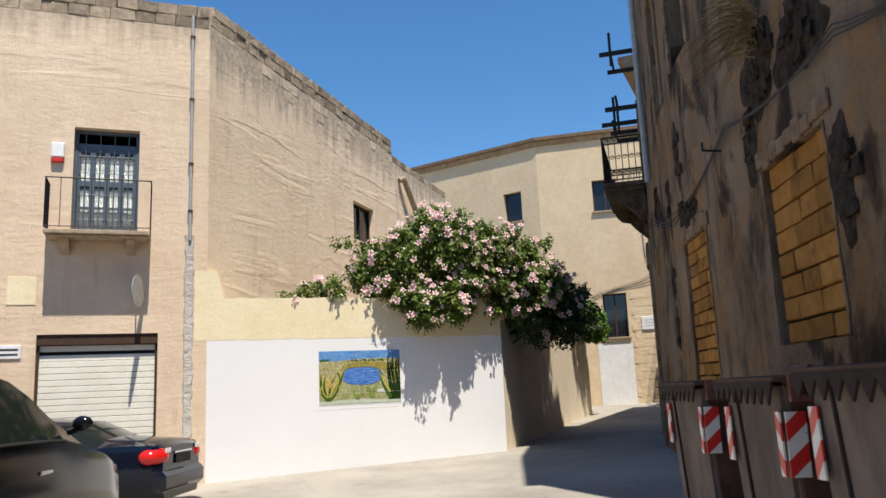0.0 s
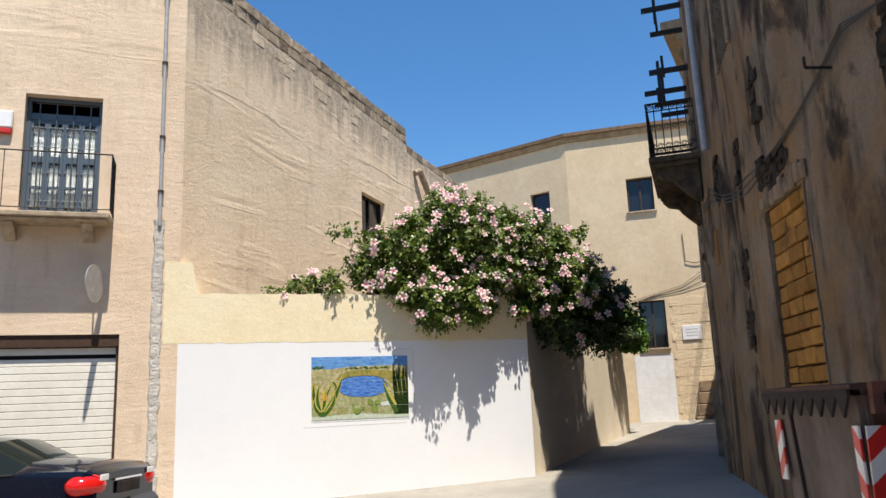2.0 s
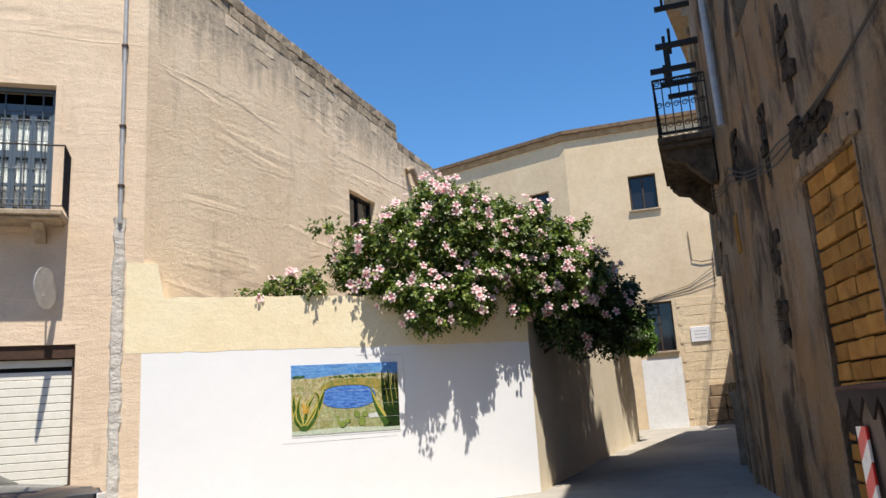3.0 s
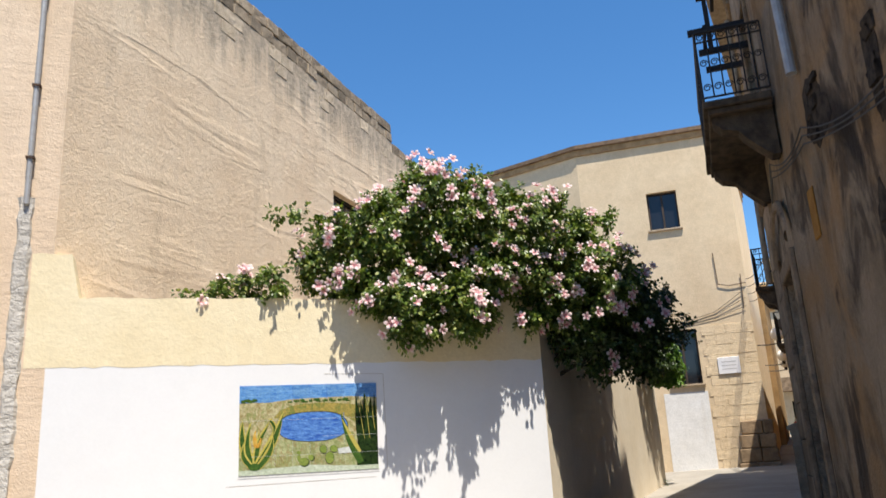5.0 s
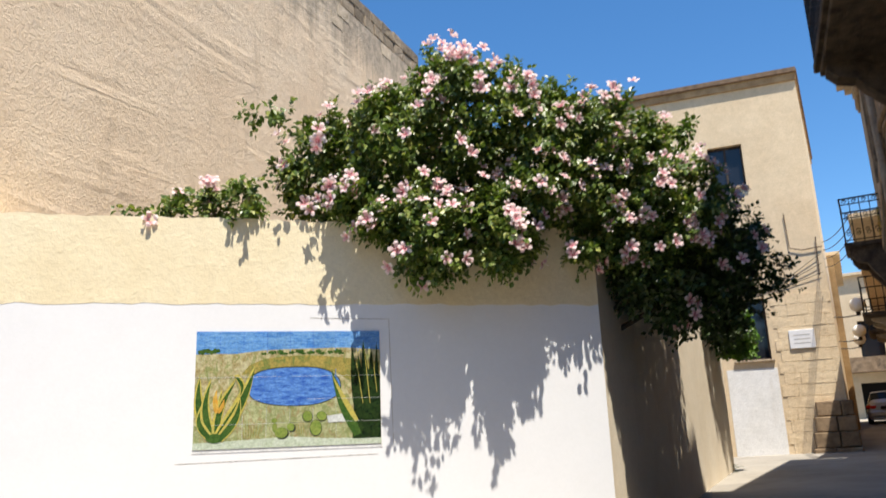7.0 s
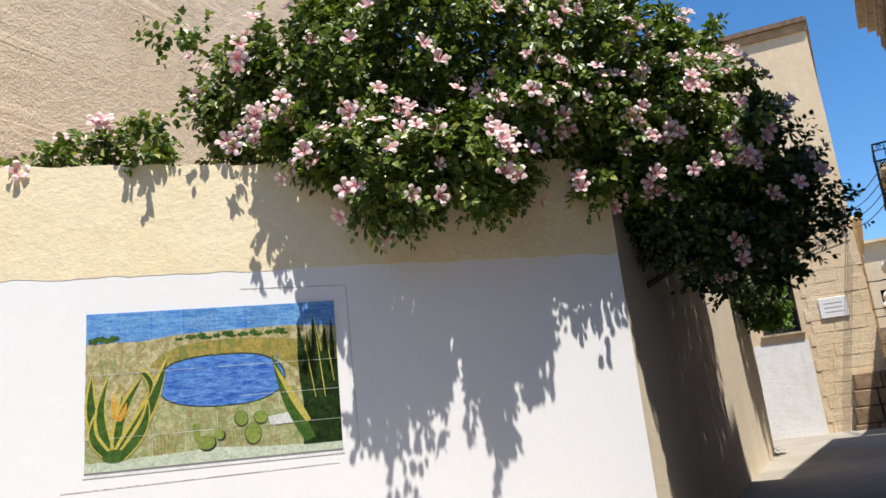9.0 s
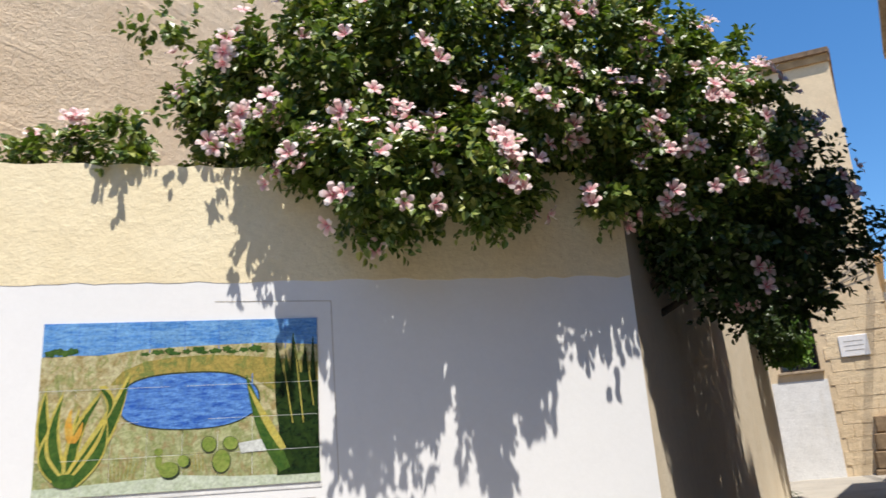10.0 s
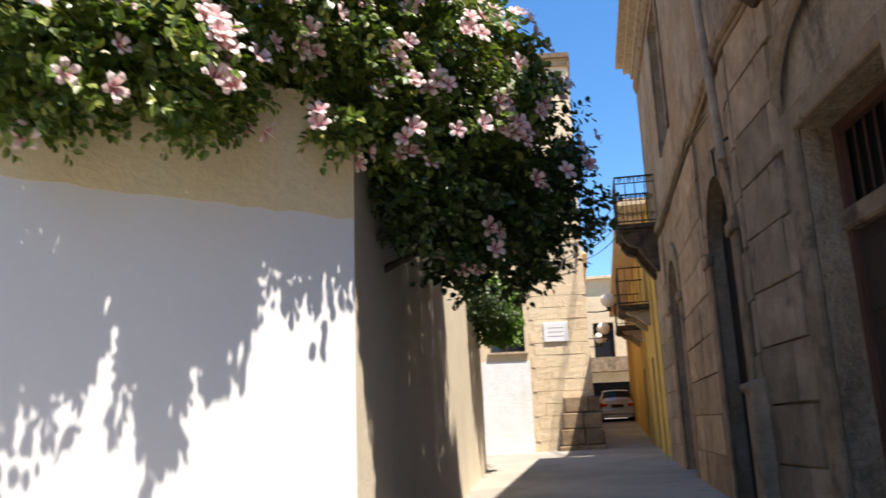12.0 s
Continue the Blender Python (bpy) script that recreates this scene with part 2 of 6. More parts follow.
M_bin = mottled("grey_bin_steel", (0.20, 0.163, 0.145), (0.105, 0.082, 0.071), 3, 0.75, 0.1, 0.15, 0.003, stretch=(1, 1, 0.5), rust=(0.085, 0.06, 0.048))
M_bin_end = mottled("brown_bin_end", (0.13, 0.07, 0.052), (0.075, 0.045, 0.036), 4, 0.7, 0.0, 0.12, 0.003)
M_bin_lid = mottled("dark_bin_lid", (0.045, 0.034, 0.032), (0.025, 0.02, 0.019), 5, 0.7, 0.0, 0.1, 0.002)
M_bin_arm = mottled("red_brown_bar", (0.22, 0.085, 0.06), (0.14, 0.055, 0.04), 8, 0.6, 0.1, 0.4, 0.002)
M_grass = mottled("dry_grass", (0.36, 0.27, 0.15), (0.22, 0.16, 0.09), 40, 0.9)
M_weed = mottled("green_weed", (0.05, 0.085, 0.025), (0.03, 0.06, 0.018), 30, 0.7)


def stripe_material(lean=-0.9):
    """Red and white diagonal bands, scuffed."""
    m, nd, ln, b = nodes_of("hazard_stripes", 0.4, 0, 0.5)
    tc = nd.new("ShaderNodeTexCoord")
    sep = nd.new("ShaderNodeSeparateXYZ")
    ln.new(tc.outputs["Object"], sep.inputs[0])
    s = added(nd, ln, sep.outputs["Z"], sep.outputs["X"], lean)
    w = nd.new("ShaderNodeMath")
    w.operation = "MULTIPLY"
    ln.new(s, w.inputs[0])
    w.inputs[1].default_value = 4.6
    f = nd.new("ShaderNodeMath")
    f.operation = "FRACT"
    ln.new(w.outputs[0], f.inputs[0])
    g = nd.new("ShaderNodeMath")
    g.operation = "GREATER_THAN"
    ln.new(f.outputs[0], g.inputs[0])
    g.inputs[1].default_value = 0.5
    col = mixed(nd, ln, g.outputs[0], (0.72, 0.70, 0.68), (0.62, 0.025, 0.02))
    dirt = noise_at(nd, ln, place(nd, ln), 30, 5, 0.7)
    ln.new(mixed(nd, ln, ramp(nd, ln, dirt, [(0.62, grey(0)), (0.68, grey(0.7))]), col, (0.1, 0.07, 0.06)), b.inputs["Base Color"])
    return m


def glass_material(name, tint, rough=0.03):
    m, nd, ln, b = nodes_of(name, rough, 0, 0.5)
    b.inputs["Base Color"].default_value = (*tint, 1)
    b.inputs["Transmission Weight"].default_value = 0.9
    b.inputs["IOR"].default_value = 1.15
    return m


def window_glass(name, c):
    """A pane before a dark room."""
    m, nd, ln, b = nodes_of(name, 0.06, 0, 0.5)
    b.inputs["Base Color"].default_value = (*c, 1)
    return m


def leaf_material(name, a, c, tip):
    m, nd, ln, b = nodes_of(name, 0.38, 0, 0.45)
    g = nd.new("ShaderNodeNewGeometry")
    col = ramp(nd, ln, g.outputs["Random Per Island"], [(0.0, a), (0.7, c), (1.0, tip)])
    n = noise_at(nd, ln, place(nd, ln), 2.2, 3, 0.6)
    col = mixed(nd, ln, 0.45, col, ramp(nd, ln, n, [(0.3, grey(0.45)), (0.7, grey(1))]), "MULTIPLY")
    ln.new(col, b.inputs["Base Color"])
    t = nd.new("ShaderNodeBsdfTranslucent")
    ln.new(mixed(nd, ln, 1.0, col, (1.5, 1.7, 0.6), "MULTIPLY"), t.inputs["Color"])
    mx = nd.new("ShaderNodeMixShader")
    mx.inputs[0].default_value = 0.2
    ln.new(b.outputs[0], mx.inputs[1])
    ln.new(t.outputs[0], mx.inputs[2])
    ln.new(mx.outputs[0], nd["Material Output"].inputs["Surface"])
    return m


def petal_material():
    m, nd, ln, b = nodes_of("pink_petal", 0.55, 0, 0.25)
    g = nd.new("ShaderNodeNewGeometry")
    col = ramp(nd, ln, g.outputs["Random Per Island"], [(0.0, (0.84, 0.56, 0.56)), (0.4, (0.89, 0.72, 0.70)), (1.0, (0.92, 0.86, 0.83))])
    at = nd.new("ShaderNodeAttribute")
    at.attribute_name = "deep"
    col = mixed(nd, ln, at.outputs["Fac"], col, (0.6, 0.1, 0.16))
    ln.new(col, b.inputs["Base Color"])
    t = nd.new("ShaderNodeBsdfTranslucent")
    ln.new(col, t.inputs["Color"])
    mx = nd.new("ShaderNodeMixShader")
    mx.inputs[0].default_value = 0.3
    ln.new(b.outputs[0], mx.inputs[1])
    ln.new(t.outputs[0], mx.inputs[2])
    ln.new(mx.outputs[0], nd["Material Output"].inputs["Surface"])
    return m


def road_material():
    """Worn pale asphalt with patches, cracks and oil marks."""
    m, nd, ln, b = nodes_of("worn_asphalt", 0.88, 0, 0.25)
    p = place(nd, ln)
    big = noise_at(nd, ln, p, 0.35, 6, 0.62, 0.5)
    col = mixed(nd, ln, ramp(nd, ln, big, [(0.35, grey(0)), (0.7, grey(1))]), (0.44, 0.405, 0.35), (0.27, 0.248, 0.216))
    mid = noise_at(nd, ln, place(nd, ln, (1, 1, 1), 0.8), 2.5, 6, 0.7)
    col = mixed(nd, ln, ramp(nd, ln, mid, [(0.58, grey(0)), (0.72, grey(0.6))]), col, (0.14, 0.132, 0.122))
    grit = noise_at(nd, ln, p, 130, 2, 0.6)
    col = mixed(nd, ln, 0.5, col, ramp(nd, ln, grit, [(0.3, grey(0.45)), (0.7, grey(1))]), "MULTIPLY")
    v = nd.new("ShaderNodeTexVoronoi")
    v.feature = "DISTANCE_TO_EDGE"
    v.inputs["Scale"].default_value = 0.55
    ln.new(p, v.inputs["Vector"])
    col = mixed(nd, ln, ramp(nd, ln, v.outputs["Distance"], [(0.0, grey(0.14)), (0.008, grey(0))]), col, (0.05, 0.048, 0.045))
    ln.new(col, b.inputs["Base Color"])
    bumped(nd, ln, b, added(nd, ln, grit, mid, 3.0), 0.6, 0.008)
    return m


def tile_material(name, a, c, streak=True, rough=0.18, wash=None):
    """Hand-painted glaze: brush strokes of two tones under a glossy coat."""
    m, nd, ln, b = nodes_of(name, rough, 0, 0.5)
    n = noise_at(nd, ln, place(nd, ln, (1, 1, 5) if streak else (2, 2, 2)), 9, 5, 0.7, 0.6)
    oi = nd.new("ShaderNodeObjectInfo")
    col = mixed(nd, ln, ramp(nd, ln, n, [(0.36, grey(0)), (0.62, grey(1))]), a, c)
    if wash:
        w = noise_at(nd, ln, place(nd, ln, (1, 1, 0.6)), 14, 6, 0.75, 1.2)
        col = mixed(nd, ln, ramp(nd, ln, w, [(0.5, grey(0)), (0.6, grey(0.85))]), col, wash)
    col = mixed(nd, ln, 1.0, col, ramp(nd, ln, oi.outputs["Random"], [(0.0, grey(0.86)), (1.0, grey(1))]), "MULTIPLY")
    dab = noise_at(nd, ln, place(nd, ln), 55, 4, 0.7)
    col = mixed(nd, ln, 0.55, col, ramp(nd, ln, dab, [(0.32, grey(0.4)), (0.6, grey(1))]), "MULTIPLY")
    ln.new(col, b.inputs["Base Color"])
    return m


M_stripes, M_stripes_back = stripe_material(), stripe_material(0.9)
M_pane = window_glass("window_pane", (0.015, 0.017, 0.022))
M_curtain = plain("lace_curtain", (0.72, 0.71, 0.69), 0.9, 0, 0.1)
M_leaf = leaf_material("hibiscus_leaf", (0.055, 0.10, 0.018), (0.13, 0.19, 0.034), (0.36, 0.38, 0.105))
# same hibiscus leaf, darkened: the shade of the bush's right side is in the colour
M_leaf_dark = leaf_material("shade_toned_leaf", (0.026, 0.05, 0.013), (0.05, 0.085, 0.02), (0.10, 0.14, 0.035))
M_leaf_light = leaf_material("young_leaf", (0.07, 0.15, 0.018), (0.12, 0.23, 0.03), (0.19, 0.32, 0.05))
M_petal = petal_material()
M_bark = mottled("grey_bark", (0.11, 0.085, 0.06), (0.06, 0.046, 0.034), 20, 0.9, 0, 0.2, 0.01, stretch=(1, 1, 0.3))
M_road = road_material()


# ---- building helpers ----
def part(name, bm, material, parent=None, label="", smooth=False):
    """Links a bmesh as one mesh object under a thing."""
    me = bpy.data.meshes.new(name)
    bm.normal_update()
    bm.to_mesh(me)
    bm.free()
    if smooth:
        me.polygons.foreach_set("use_smooth", [True] * len(me.polygons))
        me.set_sharp_from_angle(angle=radians(32))
    for m in material if isinstance(material, (list, tuple)) else (material,):
        me.materials.append(m)
    ob = new(name, me)
    if parent:
        ob.parent = parent
    return tagged(ob, label)


def thing(name, label, category, m=None, group="", kind=""):
    ob = new(name)
    ob.matrix_world = m or Matrix()
    return tagged(ob, label, category, group, kind)


def box(bm, x0, y0, z0, x1, y1, z1, m=None, bevel=0.0, index=0):
    vs = [bm.verts.new((x, y, z)) for z in (z0, z1) for y in (y0, y1) for x in (x0, x1)]
    fs = [bm.faces.new([vs[i] for i in q]) for q in ((0, 2, 3, 1), (4, 5, 7, 6), (0, 1, 5, 4), (2, 6, 7, 3), (0, 4, 6, 2), (1, 3, 7, 5))]
    for f in fs:
        f.material_index = index
    if bevel:
        r = bmesh.ops.bevel(bm, geom=list({e for f in fs for e in f.edges}), offset=bevel, segments=1, affect="EDGES")
        vs = list({v for f in r["faces"] for v in f.verts} | {v for v in vs if v.is_valid})
    if m:
        bmesh.ops.transform(bm, matrix=m, verts=vs)
    return vs


def tube(bm, a, b, r, n=8, r2=None):
    a, b = Vector(a), Vector(b)
    q = (b - a).to_track_quat("Z", "Y").to_matrix()
    rings = []
    for p, rr in ((a, r), (b, r if r2 is None else r2)):
        rings.append([bm.verts.new(p + q @ Vector((rr * math.cos(2 * math.pi * i / n), rr * math.sin(2 * math.pi * i / n), 0))) for i in range(n)])
    for i in range(n):
        bm.faces.new((rings[0][i], rings[0][(i + 1) % n], rings[1][(i + 1) % n], rings[1][i]))
    bm.faces.new(rings[0][::-1])
    bm.faces.new(rings[1])


def rope(bm, points, r, n=6):
    for a, b in zip(points, points[1:]):
        tube(bm, a, b, r, n)


def sag(a, b, drop, n=12):
    a, b = Vector(a), Vector(b)
    return [a.lerp(b, i / n) - Vector((0, 0, drop * 4 * (i / n) * (1 - i / n))) for i in range(n + 1)]


def ground_z(x, y):
    s = 0.68 * x + 0.73 * y
    lin = 0.03 * (x - 6.3) * min(1.0, max(0.0, y / 12)) + 0.003 * max(0.0, y - 15.75)
    return 2.4 * math.tanh((lin + 0.045 * max(0.0, s - 35)) / 2.4)


def wall_frame(a, b):
    """Along the wall from a to b: local x runs along it, local -y points out to the viewer's side, z up."""
    d = Vector((b[0] - a[0], b[1] - a[1], 0))
    return Matrix.Translation((a[0], a[1], 0)) @ Matrix.Rotation(math.atan2(d.y, d.x), 4, "Z"), d.length


def panel(bm, length, z0, z1, depth, holes=(), u0=0.0, cuts=()):
    """A wall with openings through it: front at y=0, back at y=depth."""
    us = sorted({u0, length, *cuts} | {u for h in holes for u in h[:2]})
    zs = sorted({z0, z1} | {z for h in holes for z in h[2:]})
    for ua, ub in zip(us, us[1:]):
        for za, zb in zip(zs, zs[1:]):
            um, zm = (ua + ub) / 2, (za + zb) / 2
            if not any(h[0] < um < h[1] and h[2] < zm < h[3] for h in holes):
                box(bm, ua, 0, za, ub, depth, zb)
    bmesh.ops.remove_doubles(bm, verts=bm.verts, dist=1e-4)
    bm.verts.index_update()
    seen = {}
    for f in bm.faces:
        seen.setdefault(tuple(sorted(v.index for v in f.verts)), []).append(f)
    bmesh.ops.delete(bm, geom=[f for g in seen.values() if len(g) > 1 for f in g], context="FACES_ONLY")


def jitter_stone(bm, l, d, h, rng, amount=0.02):
    """A hewn block with uneven edges, its front at y=0."""
    vs = box(bm, 0, 0, 0, l, d, h)
    r = bmesh.ops.bevel(bm, geom=bm.edges[:], offset=min(l, d, h) * 0.09, segments=1, affect="EDGES")
    for v in bm.verts:
        v.co += Vector([rng.uniform(-amount, amount) for _ in range(3)])


# ---- ground ----
bm = bmesh.new()
xs = [-600, -300, -150, -80, -50, -35] + [-24 + 1.5 * i for i in range(62)] + [75, 90, 120, 180, 320, 600]
ys = [-600, -300, -150, -80, -50, -35] + [-24 + 1.5 * i for i in range(68)] + [85, 100, 130, 190, 320, 600]
grid = [[bm.verts.new((x, y, ground_z(x, y))) for x in xs] for y in ys]
for r0, r1 in zip(grid, grid[1:]):
    for i in range(len(xs) - 1):
        bm.faces.new((r0[i], r0[i + 1], r1[i + 1], r1[i]))
tagged(part("ground", bm, M_road, smooth=True), "worn pale grey asphalt street rising gently between houses", "ground", kind="structure")

# ---- plan ----
YW = 15.75
CORNER = (-0.12, YW)
HOUSE_TOP = 9.75
SIDE_DIR = Vector((0.615, 0.788, 0)).normalized()
SIDE_A, SIDE_LEN, REAR_LEN = Vector((*CORNER, 0)), 10.35, 5.8
RET_A, RET_B = (6.31, YW), (14.0, 25.3)
RB_A, RB_B, RB_C, RB_D, RB_E = (1.6, -1.55), (6.3, 8.85), (8.75, 13.2), (10.6, 15.75), (17.6, 23.28)
YE_B = (33.0, 39.5)
FAR_A, FAR_B, FAR_C = (20.7, 29.0), (16.0, 32.2), (11.5, 38.5)


def railing(parent, w, d, h, bars_front, bars_side, mat, z, scroll=False, r=0.009, belly=0.0):
    """Balcony railing round three sides of a slab w wide and d deep; local -y points out."""
    for zz, rr in ((z + 0.06, r * 1.3), (z + h, r * 1.8)):
        bm = bmesh.new()
        rope(bm, [(0, 0, zz), (0, -d, zz), (w, -d, zz), (w, 0, zz)], rr)
        part("rail", bm, mat, parent)
    if scroll:
        bm = bmesh.new()
        rope(bm, [(0, 0, z + h - 0.14), (0, -d, z + h - 0.14), (w, -d, z + h - 0.14), (w, 0, z + h - 0.14)], r * 1.2)
        part("rail", bm, mat, parent)
    spots = [(w * i / bars_front, -d) for i in range(bars_front + 1)] + [(x, -d * i / bars_side) for x in (0, w) for i in range(bars_side)]
    bar = None
    for x, y in spots:
        if bar is None:
            bm = bmesh.new()
            tube(bm, (0, 0, 0.06), (0, 0, h), r, 6)
            bar = part("bar", bm, mat, parent)
        else:
            o = new("bar", bar.data)
            o.parent = parent
            bar = o
        bar.location = (x, y, z)
    if scroll:
        bm = bmesh.new()
        for i in range(bars_front):
            cx = w * (i + 0.5) / bars_front
            for cz in (h - 0.07, 0.2, h * 0.55):
                pts = [(cx + 0.055 * math.cos(a) * (1 - a / 14), -d, z + cz + 0.055 * math.sin(a) * (1 - a / 14)) for a in [k * 0.7 for k in range(14)]]
                rope(bm, pts, r * 0.7, 4)
        for x in (0, w):
            for i in range(bars_side):
                cy = -d * (i + 0.5) / bars_side
                for cz in (h - 0.07, 0.2, h * 0.55):
                    pts = [(x, cy + 0.055 * math.cos(a) * (1 - a / 14), z + cz + 0.055 * math.sin(a) * (1 - a / 14)) for a in [k * 0.7 for k in range(14)]]
                    rope(bm, pts, r * 0.7, 4)
        tagged(part("scroll", bm, mat, parent), kind="stuff")


def corbel(parent, x, d, h, w, z, mat):
    """A scrolled stone bracket under a slab: profile in y and z, w wide."""
    bm = bmesh.new()
    prof = [(0, 0), (-d, 0), (-d, -0.12 * h), (-d * 0.86, -0.3 * h), (-d * 0.6, -0.38 * h), (-d * 0.5, -0.55 * h), (-d * 0.3, -0.8 * h), (-d * 0.12, -h), (0, -h)]
    a = [bm.verts.new((x, y, z + q)) for y, q in prof]
    b = [bm.verts.new((x + w, y, z + q)) for y, q in prof]
    bm.faces.new(a)
    bm.faces.new(b[::-1])
    for i in range(len(prof)):
        j = (i + 1) % len(prof)
        bm.faces.new((a[j], a[i], b[i], b[j]))
    bmesh.ops.recalc_face_normals(bm, faces=bm.faces)
    part("bracket", bm, mat, parent)


def slab_part(parent, x0, x1, d, z0, z1, mat, lip=0.05):
    bm = bmesh.new()
    box(bm, x0, -d, z0 + lip, x1, 0, z1, bevel=0.012)
    box(bm, x0 + 0.05, -d + 0.06, z0, x1 - 0.05, 0, z0 + lip - 0.002, bevel=0.012)
    part("slab", bm, mat, parent)


# ---- left house ----
house = thing("house", "two-storey ochre rendered corner house with balcony, garage shutter and stone parapet", "house")
fx0 = -16.0
win = (-2.68, -1.47, 4.72, 6.86)
gar = (-3.18, -1.04, -0.6, 2.74)
bm = bmesh.new()
panel(bm, CORNER[0], -0.8, HOUSE_TOP - 0.5, 0.45, [win, gar], u0=fx0)
facade = part("front_wall", bm, M_house, house)
facade.location = (0, YW, 0)
sm, _ = wall_frame(CORNER, (CORNER[0] + SIDE_DIR.x, CORNER[1] + SIDE_DIR.y))
swin = (7.15, 8.65, 5.9, 7.05)
bm = bmesh.new()
panel(bm, SIDE_LEN, -0.8, HOUSE_TOP - 0.4, 0.45, [swin], u0=0.0)
side = part("side_wall", bm, M_side, house)
side.matrix_world = sm
bm = bmesh.new()
panel(bm, SIDE_LEN + REAR_LEN, -0.8, 9.1, 0.45, u0=SIDE_LEN + 0.002)
rear = part("rear_wall", bm, M_side, house)
rear.matrix_world = sm
bm = bmesh.new()
end = SIDE_A + SIDE_DIR * SIDE_LEN
e2 = SIDE_A + SIDE_DIR * (SIDE_LEN + REAR_LEN)
nrm = Vector((-SIDE_DIR.y, SIDE_DIR.x, 0))
for poly, z in (([Vector((fx0, YW + 0.45, 0)), SIDE_A + Vector((-0.4, 0.45, 0)), end + nrm * 0.3, end + nrm * 12, Vector((fx0, YW + 14, 0))], HOUSE_TOP - 0.62),
                ([end + nrm * 0.4, e2 + nrm * 0.4, e2 + nrm * 8, end + nrm * 8], 8.7)):
    lo = [bm.verts.new((p.x, p.y, z - 0.25)) for p in poly]
    hi = [bm.verts.new((p.x, p.y, z)) for p in poly]
    bm.faces.new(hi)
    bm.faces.new(lo[::-1])
    for i in range(len(poly)):
        j = (i + 1) % len(poly)
        bm.faces.new((lo[i], lo[j], hi[j], hi[i]))
part("roof", bm, M_slab, house)
# closing walls behind
bm = bmesh.new()
box(bm, fx0, YW + 0.45, -0.8, fx0 + 0.4, YW + 14, HOUSE_TOP - 0.7)
part("back_wall", bm, M_side, house)
bm = bmesh.new()
box(bm, 0, 0.0, -0.8, 11, 0.4, 8.9)
bw = part("end_wall", bm, M_side, house)
bw.matrix_world = Matrix.Translation(e2) @ Matrix.Rotation(math.atan2(nrm.y, nrm.x), 4, "Z") @ Matrix.Translation((0.46, -0.4, 0))

# parapet blocks, three shared shapes per length
rng = random.Random(7)


def block_meshes(name, sizes, depth, mat, n=3, amount=0.014):
    out = []
    for l, h in sizes:
        for _ in range(n):
            bm = bmesh.new()
            jitter_stone(bm, l, depth, h, rng, amount)
            me = bpy.data.meshes.new(name)
            bm.to_mesh(me)
            bm.free()
            me.materials.append(mat)
            out.append((l, me))
    return out


def block_course(meshes, parent, base, u0, u1, z, gap=0.012, name="stone_block", wobble=0.012):
    u = u0
    while u < u1 - 0.1:
        l, me = rng.choice(meshes)
        if u + l > u1:
            l = u1 - u
        o = new(name, me)
        o.parent = parent
        o.matrix_parent_inverse = parent.matrix_world.inverted()
        sx = l / next(k for k, q in meshes if q == me)
        o.matrix_world = base @ Matrix.Translation((u, rng.uniform(-wobble, wobble), z)) @ Matrix.Diagonal((max(sx, 0.2) * (1 - gap), 1, 1, 1))
        u += l


fm = Matrix.Translation((0, YW, 0))
blocks = block_meshes("stone_block", [(0.48, 0.255), (0.4, 0.255)], 0.4, M_tufa)
for k in range(2):
    block_course(blocks, house, fm, -6.5 - 0.2 * k, CORNER[0] - 0.02, HOUSE_TOP - 0.5 + k * 0.26)
bm = bmesh.new()
panel(bm, -6.72, HOUSE_TOP - 0.5, HOUSE_TOP + 0.02, 0.45, u0=fx0)
o = part("far_parapet", bm, M_tufa, house)
o.location = (0, YW, 0)
for k in range(2):
    block_course(blocks, house, sm, 0.02 + 0.1 * k, SIDE_LEN, HOUSE_TOP - 0.4 + k * 0.26 if k == 0 else HOUSE_TOP - 0.14)
block_course(blocks, house, sm, SIDE_LEN + 0.05, SIDE_LEN + REAR_LEN, 9.1)
# exposed blocks where the render has fallen below the parapet
thin = block_meshes("stone_block", [(0.5, 0.25)], 0.06, M_tufa_soft, 3, 0.006)
for k in range(2):
    for i in range(19):
        u = 2.1 + 0.43 * i + 0.2 * (k % 2)
        if rng.random() < 0.42 - 0.2 * k and u < 9.7:
            block_course(thin, house, sm @ Matrix.Translation((0, -0.006, 0)), u, u + 0.42, HOUSE_TOP - 0.68 - 0.27 * k, wobble=0.004)

